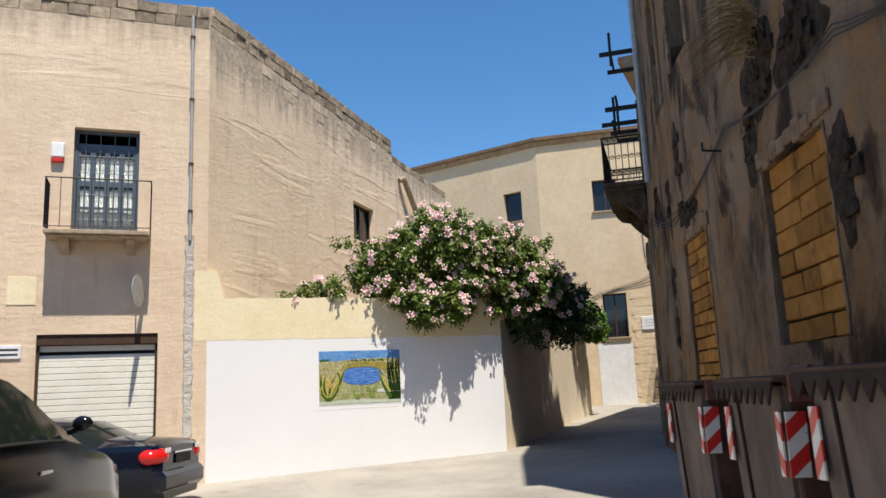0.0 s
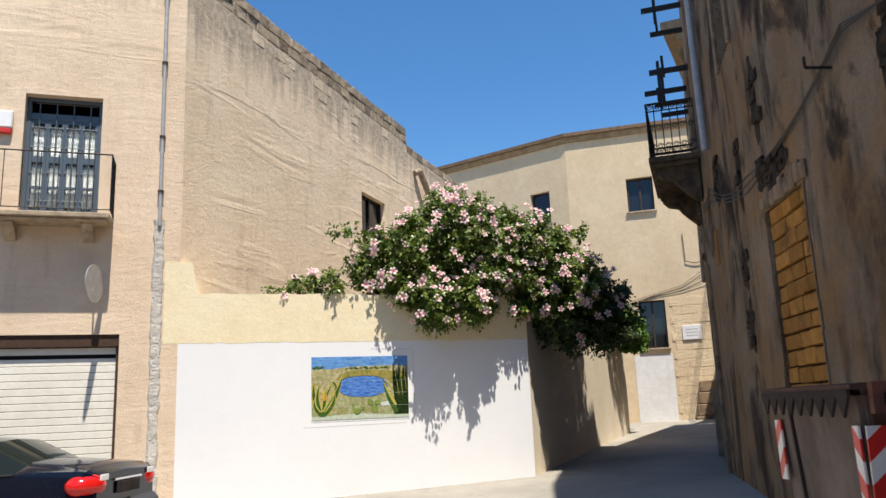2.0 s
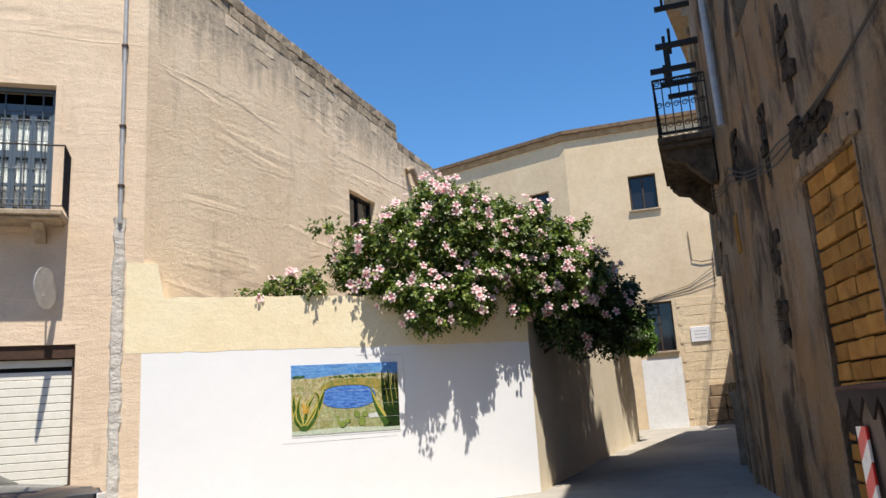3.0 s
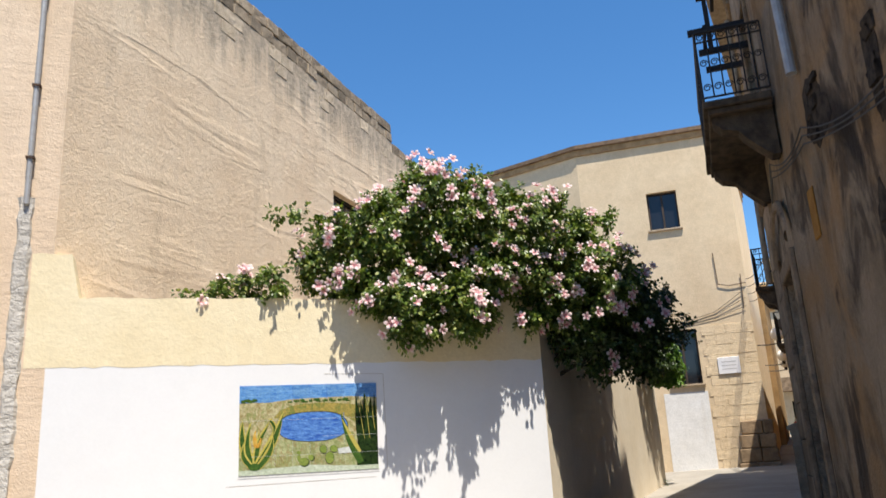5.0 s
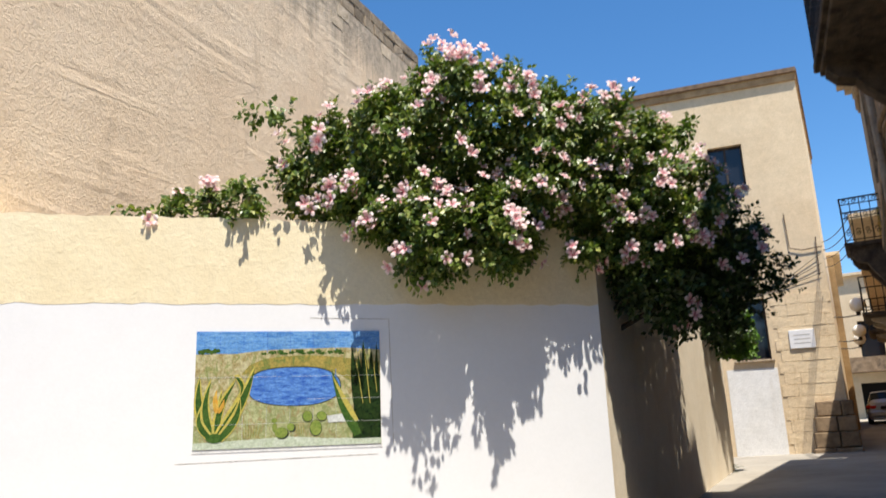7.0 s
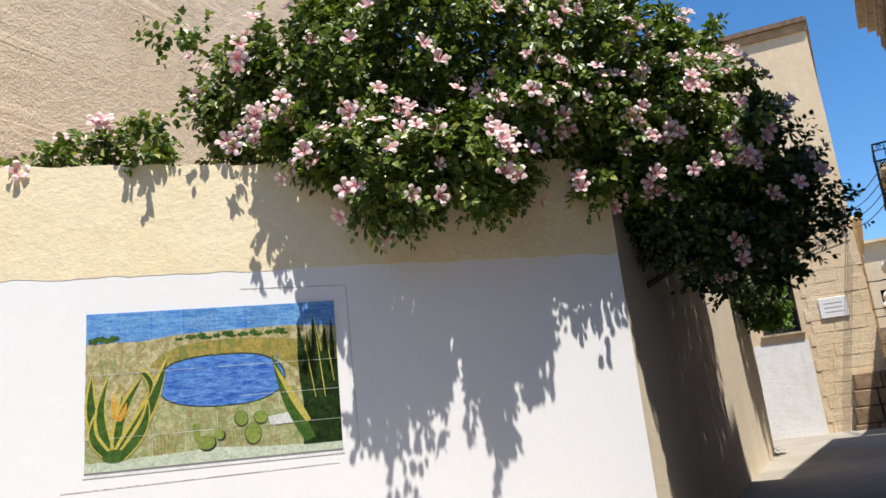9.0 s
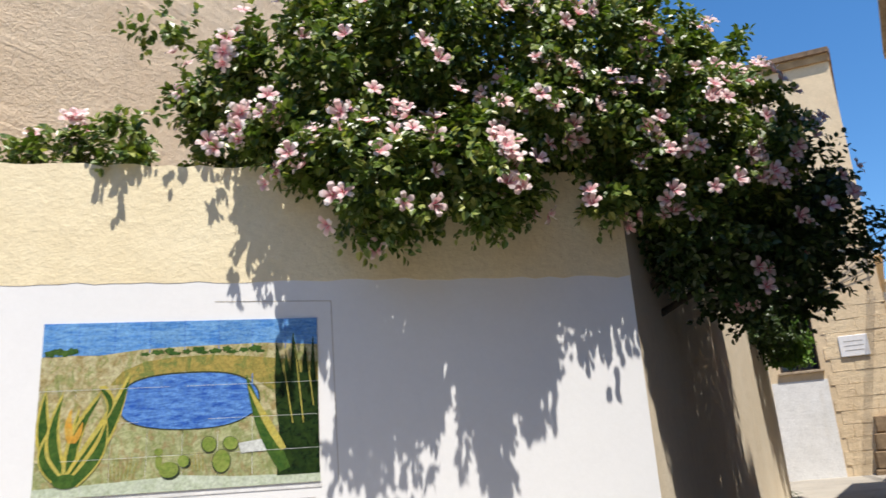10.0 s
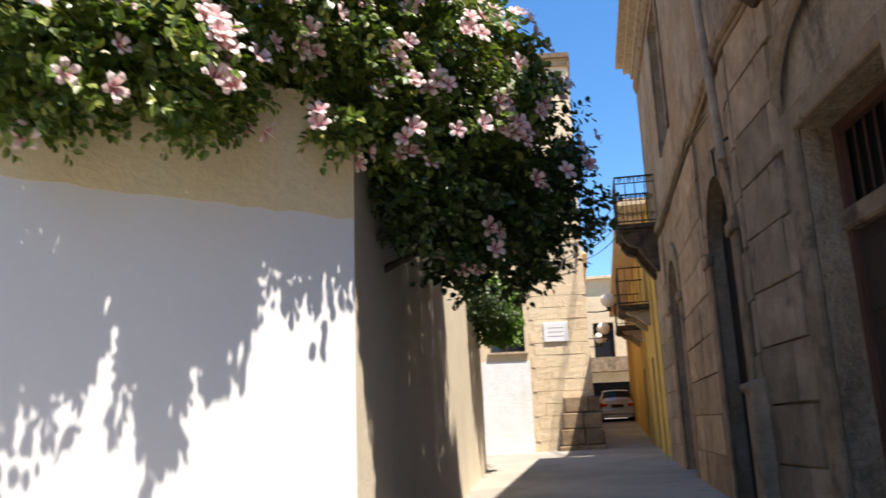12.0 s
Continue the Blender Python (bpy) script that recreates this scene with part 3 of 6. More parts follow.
# balcony door
door = thing("window_1", "tall blue-framed balcony door with white lace curtains in ochre wall", "window", fm, kind="structure")
bm = bmesh.new()
w0, w1, z0, z1 = win
for x0, x1 in ((w0, w0 + 0.07), (w1 - 0.07, w1)):
    box(bm, x0, 0.16, z0, x1, 0.24, z1, bevel=0.006)
box(bm, w0 + 0.07, 0.16, z1 - 0.4, w1 - 0.07, 0.24, z1 - 0.28, bevel=0.006)
box(bm, w0 + 0.07, 0.16, z1 - 0.07, w1 - 0.07, 0.24, z1, bevel=0.006)
part("window_frame", bm, M_blue_frame, door)
n = 4
lw = (w1 - w0 - 0.14) / n
for i in range(n):
    bm = bmesh.new()
    x = w0 + 0.07 + i * lw
    for a, b in ((x, x + 0.05), (x + lw - 0.05, x + lw)):
        box(bm, a, 0.17, z0, b, 0.225, z1 - 0.4, bevel=0.004)
    for a, b in ((z0, z0 + 0.1), (z0 + 0.98, z0 + 1.09), (z0 + 0.52, z0 + 0.56), (z1 - 0.46, z1 - 0.4)):
        box(bm, x + 0.05, 0.172, a, x + lw - 0.05, 0.223, b)
    part("leaf", bm, M_blue_frame, door)
    bm = bmesh.new()
    box(bm, x + 0.05, 0.205, z0 + 0.1, x + lw - 0.05, 0.21, z1 - 0.46)
    part("pane", bm, glass_material("door_glass", (0.8, 0.85, 0.85)) if i == 0 else bpy.data.materials["door_glass"], door).visible_shadow = False
    bm = bmesh.new()
    for a, b in ((z0 + 0.45, z0 + 0.96), (z0 + 1.1, z1 - 0.6)):
        k = 8
        prev = None
        for j in range(k + 1):
            xx = x + 0.055 + (lw - 0.11) * j / k
            cur = (bm.verts.new((xx, 0.25 + 0.012 * (j % 2), a)), bm.verts.new((xx, 0.25 + 0.012 * (j % 2), b)))
            if prev:
                bm.faces.new((prev[0], cur[0], cur[1], prev[1]))
            prev = cur
    part("curtain", bm, M_curtain, door, "white lace curtain")
    bm = bmesh.new()
    tube(bm, (x + lw / 2, 0.155, z0 + 0.1), (x + lw / 2, 0.155, z1 - 0.1), 0.012, 6)
    for zz in (z0 + 0.3, z0 + 0.8, z0 + 1.25, z0 + 1.6):
        tube(bm, (x + 0.02, 0.155, zz), (x + lw - 0.02, 0.155, zz), 0.008, 6)
    part("grille", bm, M_blue_frame, door)
# room shell painted near-black, so its gloom does not depend on the light
bm = bmesh.new()
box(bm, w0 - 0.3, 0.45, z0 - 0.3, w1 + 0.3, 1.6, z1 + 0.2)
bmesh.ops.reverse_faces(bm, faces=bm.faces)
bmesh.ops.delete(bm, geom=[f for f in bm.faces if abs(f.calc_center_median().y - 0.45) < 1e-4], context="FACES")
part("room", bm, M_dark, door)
bm = bmesh.new()
for x0, x1, za, zb in ((w0 - 0.1, w0, z0, z1 + 0.1), (w1, w1 + 0.1, z0, z1 + 0.1), (w0, w1, z1, z1 + 0.1)):
    box(bm, x0, -0.014, za, x1, 0.0, zb)
part("surround", bm, M_house, door)
balcony = thing("balcony", "small stone balcony with thin iron railing on the ochre house", "balcony", fm @ Matrix.Translation((-3.08, 0, 0)))
bl = 1.86
slab_part(balcony, 0, bl, 0.60, 4.54, 4.66, M_slab, 0.04)
for x in (0.25, 1.42):
    corbel(balcony, x, 0.4, 0.26, 0.16, 4.54, M_slab)
railing(balcony, bl, 0.57, 1.0, 7, 6, M_iron, 4.66, r=0.0075)

# garage shutter
garage = thing("door_1", "closed cream roller shutter of a garage in ochre wall", "garage door", fm, kind="structure")
g0, g1, _, gz = gar
bm = bmesh.new()
box(bm, g0, 0.03, gz - 0.2, g1, 0.3, gz - 0.005, bevel=0.006)
part("shutter_box", bm, M_rust, garage, "brown painted steel lintel")
zz = gz - 0.2
slat = None
k = 0
while zz > -0.45:
    if slat is None:
        bm = bmesh.new()
        box(bm, 0, 0, 0, g1 - g0, 0.02, 0.108, bevel=0.004)
        slat = part("slat", bm, M_shutter, garage)
    else:
        o = new("slat", slat.data)
        o.parent = garage
        slat = o
    zz -= 0.118 if k != 1 else 0.175
    slat.location = (g0, 0.12 + (0.012 if k == 1 else 0.0), zz)
    k += 1
bm = bmesh.new()
for x in (g0 + 0.0, g1 - 0.05):
    box(bm, x, 0.085, -0.6, x + 0.05, 0.118, gz - 0.2)
part("guide_rail", bm, M_rust, garage)
# near-black sheet: shade in the gaps between slats is painted on it
bm = bmesh.new()
box(bm, g0, 0.145, -0.6, g1, 0.16, gz - 0.2)
part("shutter_backing", bm, M_dark, garage)

# small things on the facade
alarm = thing("alarm_box", "white alarm siren box with red lamp on ochre wall", "alarm", fm)
bm = bmesh.new()
box(bm, -3.08, -0.09, 6.2, -2.84, 0, 6.5, bevel=0.02)
part("case", bm, M_white_pl, alarm)
bm = bmesh.new()
box(bm, -3.07, -0.085, 6.1, -2.85, 0, 6.2, bevel=0.02)
part("lamp", bm, M_red_pl, alarm, "red plastic lamp")
sign = thing("round_sign", "grey back of round flag road sign fixed sideways to the wall", "road sign", fm)
bm = bmesh.new()
c = Vector((-1.42, -0.42, 3.52))
ring = [Vector((0.10 * math.cos(a), 0.31 * math.cos(a), 0.31 * math.sin(a))) for a in [2 * math.pi * i / 28 for i in range(28)]]
off = Vector((0.012, -0.004, 0))
f1 = [bm.verts.new(c + p) for p in ring]
f2 = [bm.verts.new(c + p + off) for p in ring]
bm.faces.new(f1[::-1])
bm.faces.new(f2)
for i in range(28):
    bm.faces.new((f1[i], f1[(i + 1) % 28], f2[(i + 1) % 28], f2[i]))
part("disc", bm, M_pipe, sign)
bm = bmesh.new()
for dz in (-0.12, 0.12):
    tube(bm, (-1.46, 0, 3.52 + dz), (-1.43, -0.5, 3.52 + dz), 0.012)
part("bracket", bm, M_pipe, sign)
name_plate = thing("street_plate", "weathered wall plate with two dark lines in stone surround", "sign", fm)
bm = bmesh.new()
box(bm, -3.95, -0.03, 2.3, -3.42, 0, 2.55, bevel=0.008)
part("plate", bm, M_marble, name_plate)
for z in (2.36, 2.45):
    bm = bmesh.new()
    box(bm, -3.9, -0.034, z, -3.47, -0.03, z + 0.035)
    part("bar", bm, M_iron, name_plate)
patch = thing("render_patch", "lighter patch of newer render on the ochre wall", "patch", fm)
bm = bmesh.new()
box(bm, -3.72, -0.012, 3.3, -3.22, 0, 3.85, bevel=0.01)
part("plaster", bm, M_cream, patch)

drain = thing("drainpipe", "thin grey drainpipe down the house corner in cement", "drainpipe", fm)
bm = bmesh.new()
tube(bm, (-0.47, -0.05, 4.6), (-0.47, -0.05, HOUSE_TOP - 0.25), 0.035, 10)
part("pipe", bm, M_pipe, drain)
for z in (5.2, 6.2, 7.6, 9.0):
    bm = bmesh.new()
    box(bm, -0.52, -0.1, z, -0.42, 0, z + 0.03)
    part("clip", bm, M_rust, drain)
bm = bmesh.new()
vsl = []
rr = random.Random(3)
for i in range(36):
    z = -0.3 + 5.0 * i / 35
    vsl.append([bm.verts.new((-0.565 + rr.uniform(-0.02, 0.02), 0.0, z)), bm.verts.new((-0.54 + rr.uniform(-0.015, 0.015), -0.04 + rr.uniform(-0.008, 0.008), z)), bm.verts.new((-0.41 + rr.uniform(-0.012, 0.012), -0.04 + rr.uniform(-0.008, 0.008), z)), bm.verts.new((-0.385 + rr.uniform(-0.02, 0.02), 0.0, z))])
for a, b in zip(vsl, vsl[1:]):
    for i in range(3):
        bm.faces.new((a[i], a[i + 1], b[i + 1], b[i]))
part("cement_casing", bm, M_patch, drain)

# side window and spout
sw = thing("window_2", "small dark window with iron frame in rough side wall", "window", sm, kind="structure")
bm = bmesh.new()
box(bm, swin[0], 0.2, swin[2], swin[1], 0.22, swin[3])
part("pane", bm, M_pane, sw)
bm = bmesh.new()
for x in (swin[0], (swin[0] + swin[1]) / 2 - 0.03, swin[1] - 0.06):
    box(bm, x, 0.15, swin[2], x + 0.06, 0.2, swin[3])
for z in (swin[2], swin[3] - 0.06):
    box(bm, swin[0] + 0.06, 0.152, z, swin[1] - 0.06, 0.198, z + 0.06)
part("window_frame", bm, M_iron, sw)
spout = thing("waste_chute", "slanting clay chute on the rear wall of the house", "chute", sm)
bm = bmesh.new()
rope(bm, [(10.85, -0.05, 8.55), (11.0, -0.16, 8.65), (11.3, -0.2, 8.3), (12.4, -0.25, 7.2)], 0.1, 10)
part("pipe", bm, M_slab, spout)

# ---- mural wall ----
garden = thing("wall_mural", "low garden wall, white painted below and cream rendered above", "wall", Matrix.Translation((0, YW, 0)), kind="structure")
WT, CT = 2.59, 3.43
bm = bmesh.new()
box(bm, -0.36, 0.0005, -0.8, 6.31, 0.4, WT)
part("white_field", bm, M_white, garden)
bm = bmesh.new()
rr = random.Random(11)
N = 60
rows = []
for i in range(N + 1):
    x = -0.36 + (6.31 + 0.36) * i / N
    top = CT + rr.uniform(-0.012, 0.012) + (0.55 if x < 0.12 else 0.0)
    low = WT - 0.02 + rr.uniform(-0.012, 0.012)
    rows.append([bm.verts.new((x, -0.002, low)), bm.verts.new((x, -0.002, top)), bm.verts.new((x, 0.4, top)), bm.verts.new((x, 0.4, low)), ])
for a, b in zip(rows, rows[1:]):
    for i in range(4):
        j = (i + 1) % 4
        bm.faces.new((a[i], b[i], b[j], a[j]))
bm.faces.new(rows[0])
bm.faces.new(rows[-1][::-1])
bmesh.ops.recalc_face_normals(bm, faces=bm.faces)
part("cream_band", bm, M_cream, garden)
ret_m, ret_len = wall_frame(RET_A, RET_B)
ret = thing("wall_return", "worn rough garden wall along the alley", "wall", ret_m, kind="structure")
bm = bmesh.new()
rr = random.Random(5)
prev = None
for i in range(41):
    u = ret_len * i / 40
    cur = [bm.verts.new(v) for v in ((u, 0, -0.8), (u, 0, 3.40 + rr.uniform(-0.03, 0.03)), (u, 0.4, 3.40), (u, 0.4, -0.8))]
    if prev:
        for k in range(4):
            bm.faces.new((prev[k], cur[k], cur[(k + 1) % 4], prev[(k + 1) % 4]))
    prev = cur
bmesh.ops.recalc_face_normals(bm, faces=bm.faces)
part("plaster", bm, M_return, ret)
bm = bmesh.new()
box(bm, ret_len, 0.0, -0.8, ret_len + 0.35, 0.5, 3.5, bevel=0.03)
part("pier", bm, M_return, ret)
bm = bmesh.new()
box(bm, 0, 0.0, -0.8, 0.4, 6, 3.3)
o = part("end_wall", bm, M_return, ret)
o.location = (ret_len - 0.5, 0.41, 0)

# ---- painted tile panel ----
TX, TZ, TS = 2.13, 1.20, 0.22


def flat(bm, pts, y):
    """A brush shape in the panel's plane: points in metres from its lower left corner."""
    try:
        bm.faces.new([bm.verts.new((p[0], y, p[1])) for p in pts])
    except ValueError:
        pass


mural = thing("tile_panel", "painted ceramic tile panel of a pond with agaves and prickly pears", "mural", Matrix.Translation((TX, YW, TZ)))
M_sky_tile = tile_material("blue_sky_glaze", (0.06, 0.22, 0.60), (0.20, 0.42, 0.72))
M_field_tile = tile_material("straw_glaze", (0.33, 0.25, 0.10), (0.60, 0.55, 0.33), False, wash=(0.26, 0.30, 0.10))
M_sand_tile = tile_material("pale_green_glaze", (0.52, 0.53, 0.30), (0.27, 0.31, 0.12), False, wash=(0.36, 0.27, 0.13))
M_low_tile = tile_material("pale_border_glaze", (0.62, 0.68, 0.56), (0.48, 0.55, 0.40), False)
M_pond = tile_material("pond_blue_glaze", (0.025, 0.10, 0.45), (0.15, 0.34, 0.74))
M_bank = tile_material("ochre_bank_glaze", (0.48, 0.36, 0.10), (0.30, 0.26, 0.07), False, wash=(0.16, 0.22, 0.06))
M_agave = tile_material("agave_green_glaze", (0.03, 0.09, 0.02), (0.08, 0.15, 0.03), False)
M_agave_edge = tile_material("agave_yellow_glaze", (0.62, 0.50, 0.10), (0.50, 0.45, 0.12), False)
M_pear = tile_material("cactus_green_glaze", (0.18, 0.27, 0.05), (0.30, 0.36, 0.09), False)
M_outline = tile_material("dark_outline_glaze", (0.03, 0.05, 0.03), (0.06, 0.07, 0.04), False)
M_orange = tile_material("orange_glaze", (0.65, 0.33, 0.05), (0.6, 0.42, 0.1), False)
M_white_tile = tile_material("white_glaze", (0.75, 0.78, 0.74), (0.66, 0.68, 0.66), False)
M_deep = tile_material("dark_agave_glaze", (0.008, 0.022, 0.01), (0.03, 0.06, 0.015), False)
tile_rows = [M_sand_tile, M_sand_tile, M_field_tile, M_field_tile, M_sky_tile]
me_of = {}
for r in range(5):
    for c_ in range(8):
        mat = tile_rows[r]
        if mat.name not in me_of:
            bm = bmesh.new()
            box(bm, 0.0012, -0.008, 0.0012, TS - 0.0012, 0.0, TS - 0.0012, bevel=0.0015)
            o = part("tile", bm, mat, mural)
            me_of[mat.name] = o.data
        else:
            o = new("tile", me_of[mat.name])
            o.parent = mural
        o.location = (c_ * TS, 0, r * TS)
W, H = 8 * TS, 5 * TS
bm = bmesh.new()
box(bm, -0.01, -0.003, -0.035, W + 0.01, 0.0, 0.0)
part("grout", bm, M_whitewash, mural)


def brush(name, shapes, mat, y):
    for i, s in enumerate(shapes):
        bm = bmesh.new()
        yy = y - 0.00003 * (i % 13)
        if len(s) == 18:                       # a blade: a strip from foot to tip
            vl = [bm.verts.new((a * W, yy, b * H)) for a, b in s[:9]]
            vr = [bm.verts.new((a * W, yy, b * H)) for a, b in s[:8:-1]]
            for k in range(8):
                bm.faces.new((vl[k], vr[k], vr[k + 1], vl[k + 1]))
        else:
            flat(bm, [(a * W, b * H) for a, b in s], yy)
            bmesh.ops.triangulate(bm, faces=bm.faces)
        bm.normal_update()
        for f in bm.faces:
            if f.normal.y > 0:
                f.normal_flip()
        part(name, bm, mat, mural)


def oval(cx, cy, rx, ry, n=28, rot=0.0, wob=0.0, p=2.0):
    out = []
    for i in range(n):
        a = 2 * math.pi * i / n
        ca, sa = math.cos(a), math.sin(a)
        x = rx * math.copysign(abs(ca) ** (2 / p), ca)
        y = ry * math.copysign(abs(sa) ** (2 / p), sa)
        k = 1 + wob * math.sin(5 * a + cx * 40)
        out.append((cx + k * (x * math.cos(rot) - y * math.sin(rot) * 0.6), cy + k * (x * math.sin(rot) * 1.6 + y * math.cos(rot))))
    return out


def blade(x0, y0, x1, y1, w, bend=0.0):
    """A leaf from its foot to its tip, widest below the middle."""
    n = 9
    left, right = [], []
    dx, dy = x1 - x0, y1 - y0
    L = math.hypot(dx * 1.6, dy)
    px, py = -dy / L, dx * 1.6 / L
    for i in range(n):
        t = i / (n - 1)
        k = w * (1 - t) ** 0.6 * (0.55 + 0.9 * t * (1 - t) * 2)
        bx, by = x0 + dx * t + bend * math.sin(math.pi * t), y0 + dy * t
        left.append((bx + px * k / 1.6, by + py * k))
        right.append((bx - px * k / 1.6, by - py * k))
    return left + right[::-1]


brush("far_shore", [[(0, 0.79), (0.1, 0.805), (0.2, 0.80), (0.35, 0.83), (0.5, 0.84), (0.65, 0.845), (0.8, 0.85), (1, 0.83), (1, 0.6), (0, 0.6)]], M_field_tile, -0.0086)
brush("ochre_bank", [[(0.24, 0.62), (0.28, 0.70), (0.36, 0.755), (0.45, 0.775), (0.58, 0.785), (0.7, 0.775), (0.85, 0.75), (1, 0.72), (1, 0.56), (0.82, 0.56), (0.75, 0.63), (0.5, 0.69), (0.32, 0.63)]], M_bank, -0.009)
brush("shore_bush", [oval(0.03 + 0.025 * i, 0.82 + 0.01 * (i % 2), 0.02, 0.02, 14, wob=0.25) for i in range(4)] + [oval(0.36 + 0.035 * i + 0.008 * (i % 3), 0.80 + 0.009 * (i % 3), 0.016 + 0.006 * (i % 2), 0.011 + 0.004 * (i % 3), 14, wob=0.3) for i in range(13)], M_agave, -0.0094)
brush("pond_edge", [oval(0.525, 0.515, 0.252, 0.172, 56, p=2.5, wob=0.008)], M_outline, -0.0094)
brush("pond", [oval(0.525, 0.513, 0.247, 0.164, 56, p=2.5, wob=0.01)], M_pond, -0.0098)
brush("near_bank", [[(0.0, 0.55), (0.2, 0.56), (0.24, 0.45), (0.3, 0.4), (0.2, 0.2), (0.0, 0.2)]], M_field_tile, -0.009)
brush("border", [[(0, 0), (1, 0), (1, 0.05), (0.7, 0.06), (0.5, 0.085), (0.3, 0.07), (0, 0.055)]], M_low_tile, -0.009)
left_ag = [(0.09, 0.1, 0.025, 0.62, 0.07, -0.03), (0.10, 0.09, 0.085, 0.6, 0.055, -0.035), (0.11, 0.12, 0.14, 0.5, 0.045, 0.0), (0.12, 0.1, 0.215, 0.6, 0.05, -0.03), (0.12, 0.08, 0.31, 0.7, 0.075, 0.025), (0.10, 0.07, 0.035, 0.36, 0.05, -0.035), (0.13, 0.07, 0.235, 0.44, 0.06, 0.03)]
for i, (a, b, c_, d, w, e) in enumerate(left_ag):
    brush("agave_rim", [blade(a, b, c_, d, w, e)], M_agave_edge, -0.0102 - 0.0002 * i)
    brush("agave_leaf", [blade(a, b, c_, d - 0.03, w * 0.64, e)], M_agave, -0.0103 - 0.0002 * i)
brush("bent_leaf_rim", [blade(0.215, 0.62, 0.235, 0.42, 0.035, 0.02)], M_agave_edge, -0.0117)
brush("bent_leaf", [blade(0.216, 0.6, 0.235, 0.44, 0.02, 0.02)], M_agave, -0.0119)
brush("agave_root", [oval(0.11, 0.09, 0.045, 0.04, 14)], M_agave, -0.0121)
brush("agave_heart", [blade(0.12, 0.3, 0.115, 0.5, 0.03, -0.01), blade(0.125, 0.3, 0.155, 0.42, 0.022, 0.005)], M_orange, -0.0122)
brush("dark_agave", [[(0.84, 0.05), (0.85, 0.4), (0.87, 0.62), (0.93, 0.66), (0.999, 0.6), (0.999, 0.05)]], M_deep, -0.0101)
for i, (a, c_, d, w) in enumerate(((0.87, 0.84, 0.86, 0.05), (0.9, 0.875, 0.8, 0.045), (0.92, 0.905, 0.92, 0.05), (0.955, 0.95, 0.84, 0.05), (0.975, 0.982, 0.9, 0.03))):
    brush("dark_agave_leaf", [blade(a, 0.3, c_, d, w)], M_deep, -0.0103 - 0.0001 * i)
brush("pale_streak", [blade(0.9, 0.35, 0.86, 0.8, 0.004), blade(0.94, 0.35, 0.91, 0.86, 0.005), blade(0.98, 0.45, 0.955, 0.8, 0.004)], M_agave_edge, -0.011)
brush("leaning_leaf", [blade(0.87, 0.08, 0.725, 0.66, 0.06, -0.012)], M_agave, -0.0104)
brush("leaning_rim", [blade(0.865, 0.2, 0.73, 0.6, 0.03, -0.004)], M_agave_edge, -0.0108)
brush("pear_outline", [oval(0.64, 0.15, 0.034, 0.07, 16), oval(0.595, 0.25, 0.028, 0.05, 16, 0.4), oval(0.672, 0.25, 0.03, 0.042, 16, -0.4)], M_outline, -0.0102)
brush("pear_pad", [oval(0.64, 0.152, 0.031, 0.065, 16), oval(0.595, 0.252, 0.025, 0.045, 16, 0.4), oval(0.672, 0.252, 0.027, 0.038, 16, -0.4)], M_pear, -0.0106)
brush("small_cactus", [oval(0.455, 0.12, 0.034, 0.045, 14), oval(0.42, 0.17, 0.012, 0.045, 12), oval(0.505, 0.165, 0.02, 0.035, 12, 0.5), oval(0.418, 0.225, 0.016, 0.02, 10)], M_pear, -0.0104)
brush("small_cactus_shade", [oval(0.46, 0.112, 0.036, 0.05, 14), oval(0.512, 0.158, 0.02, 0.037, 12, 0.5)], M_outline, -0.0102)
brush("bare_spot", [[(0.7, 0.25), (0.8, 0.27), (0.83, 0.2), (0.71, 0.19)]], M_white_tile, -0.0102)
brush("dry_tuft", [blade(0.26 + 0.012 * i, 0.08, 0.25 + 0.016 * i, 0.2 + 0.03 * (i % 3), 0.004) for i in range(7)] + [blade(0.54 + 0.012 * i, 0.1, 0.53 + 0.014 * i, 0.2 + 0.02 * (i % 2), 0.004) for i in range(4)], M_bank, -0.0102)
for k in range(1, 5):
    k3 = random.Random(k)
    x = 0.0
    while x < W - 0.1:
        e_ = min(W, x + k3.uniform(0.1, 0.5))
        if k3.random() < 0.65 and k < 4:
            bm = bmesh.new()
            flat(bm, [(x, k * TS - 0.0011), (e_, k * TS - 0.0011), (e_, k * TS + 0.0011), (x, k * TS + 0.0011)], -0.0124)
            part("grout_line", bm, M_white_tile, mural, "white grout line")
        x = e_
for k in range(1, 8):
    bm = bmesh.new()
    flat(bm, [(k * TS - 0.0025, TS * 4.05), (k * TS + 0.0025, TS * 4.05), (k * TS + 0.0025, H), (k * TS - 0.0025, H)], -0.0092)
    part("tile_joint", bm, M_pond, mural)
    if 2 < k < 7:
        bm = bmesh.new()
        flat(bm, [(k * TS - 0.003, TS * 2.1), (k * TS + 0.003, TS * 2.1), (k * TS + 0.003, TS * 3.3), (k * TS - 0.003, TS * 3.3)], -0.0101)
        part("tile_joint", bm, M_pond, mural)
line = thing("scored_outline", "thin scored line round the tile panel in white paint", "outline", Matrix.Translation((0, YW, 0)))
bm = bmesh.new()
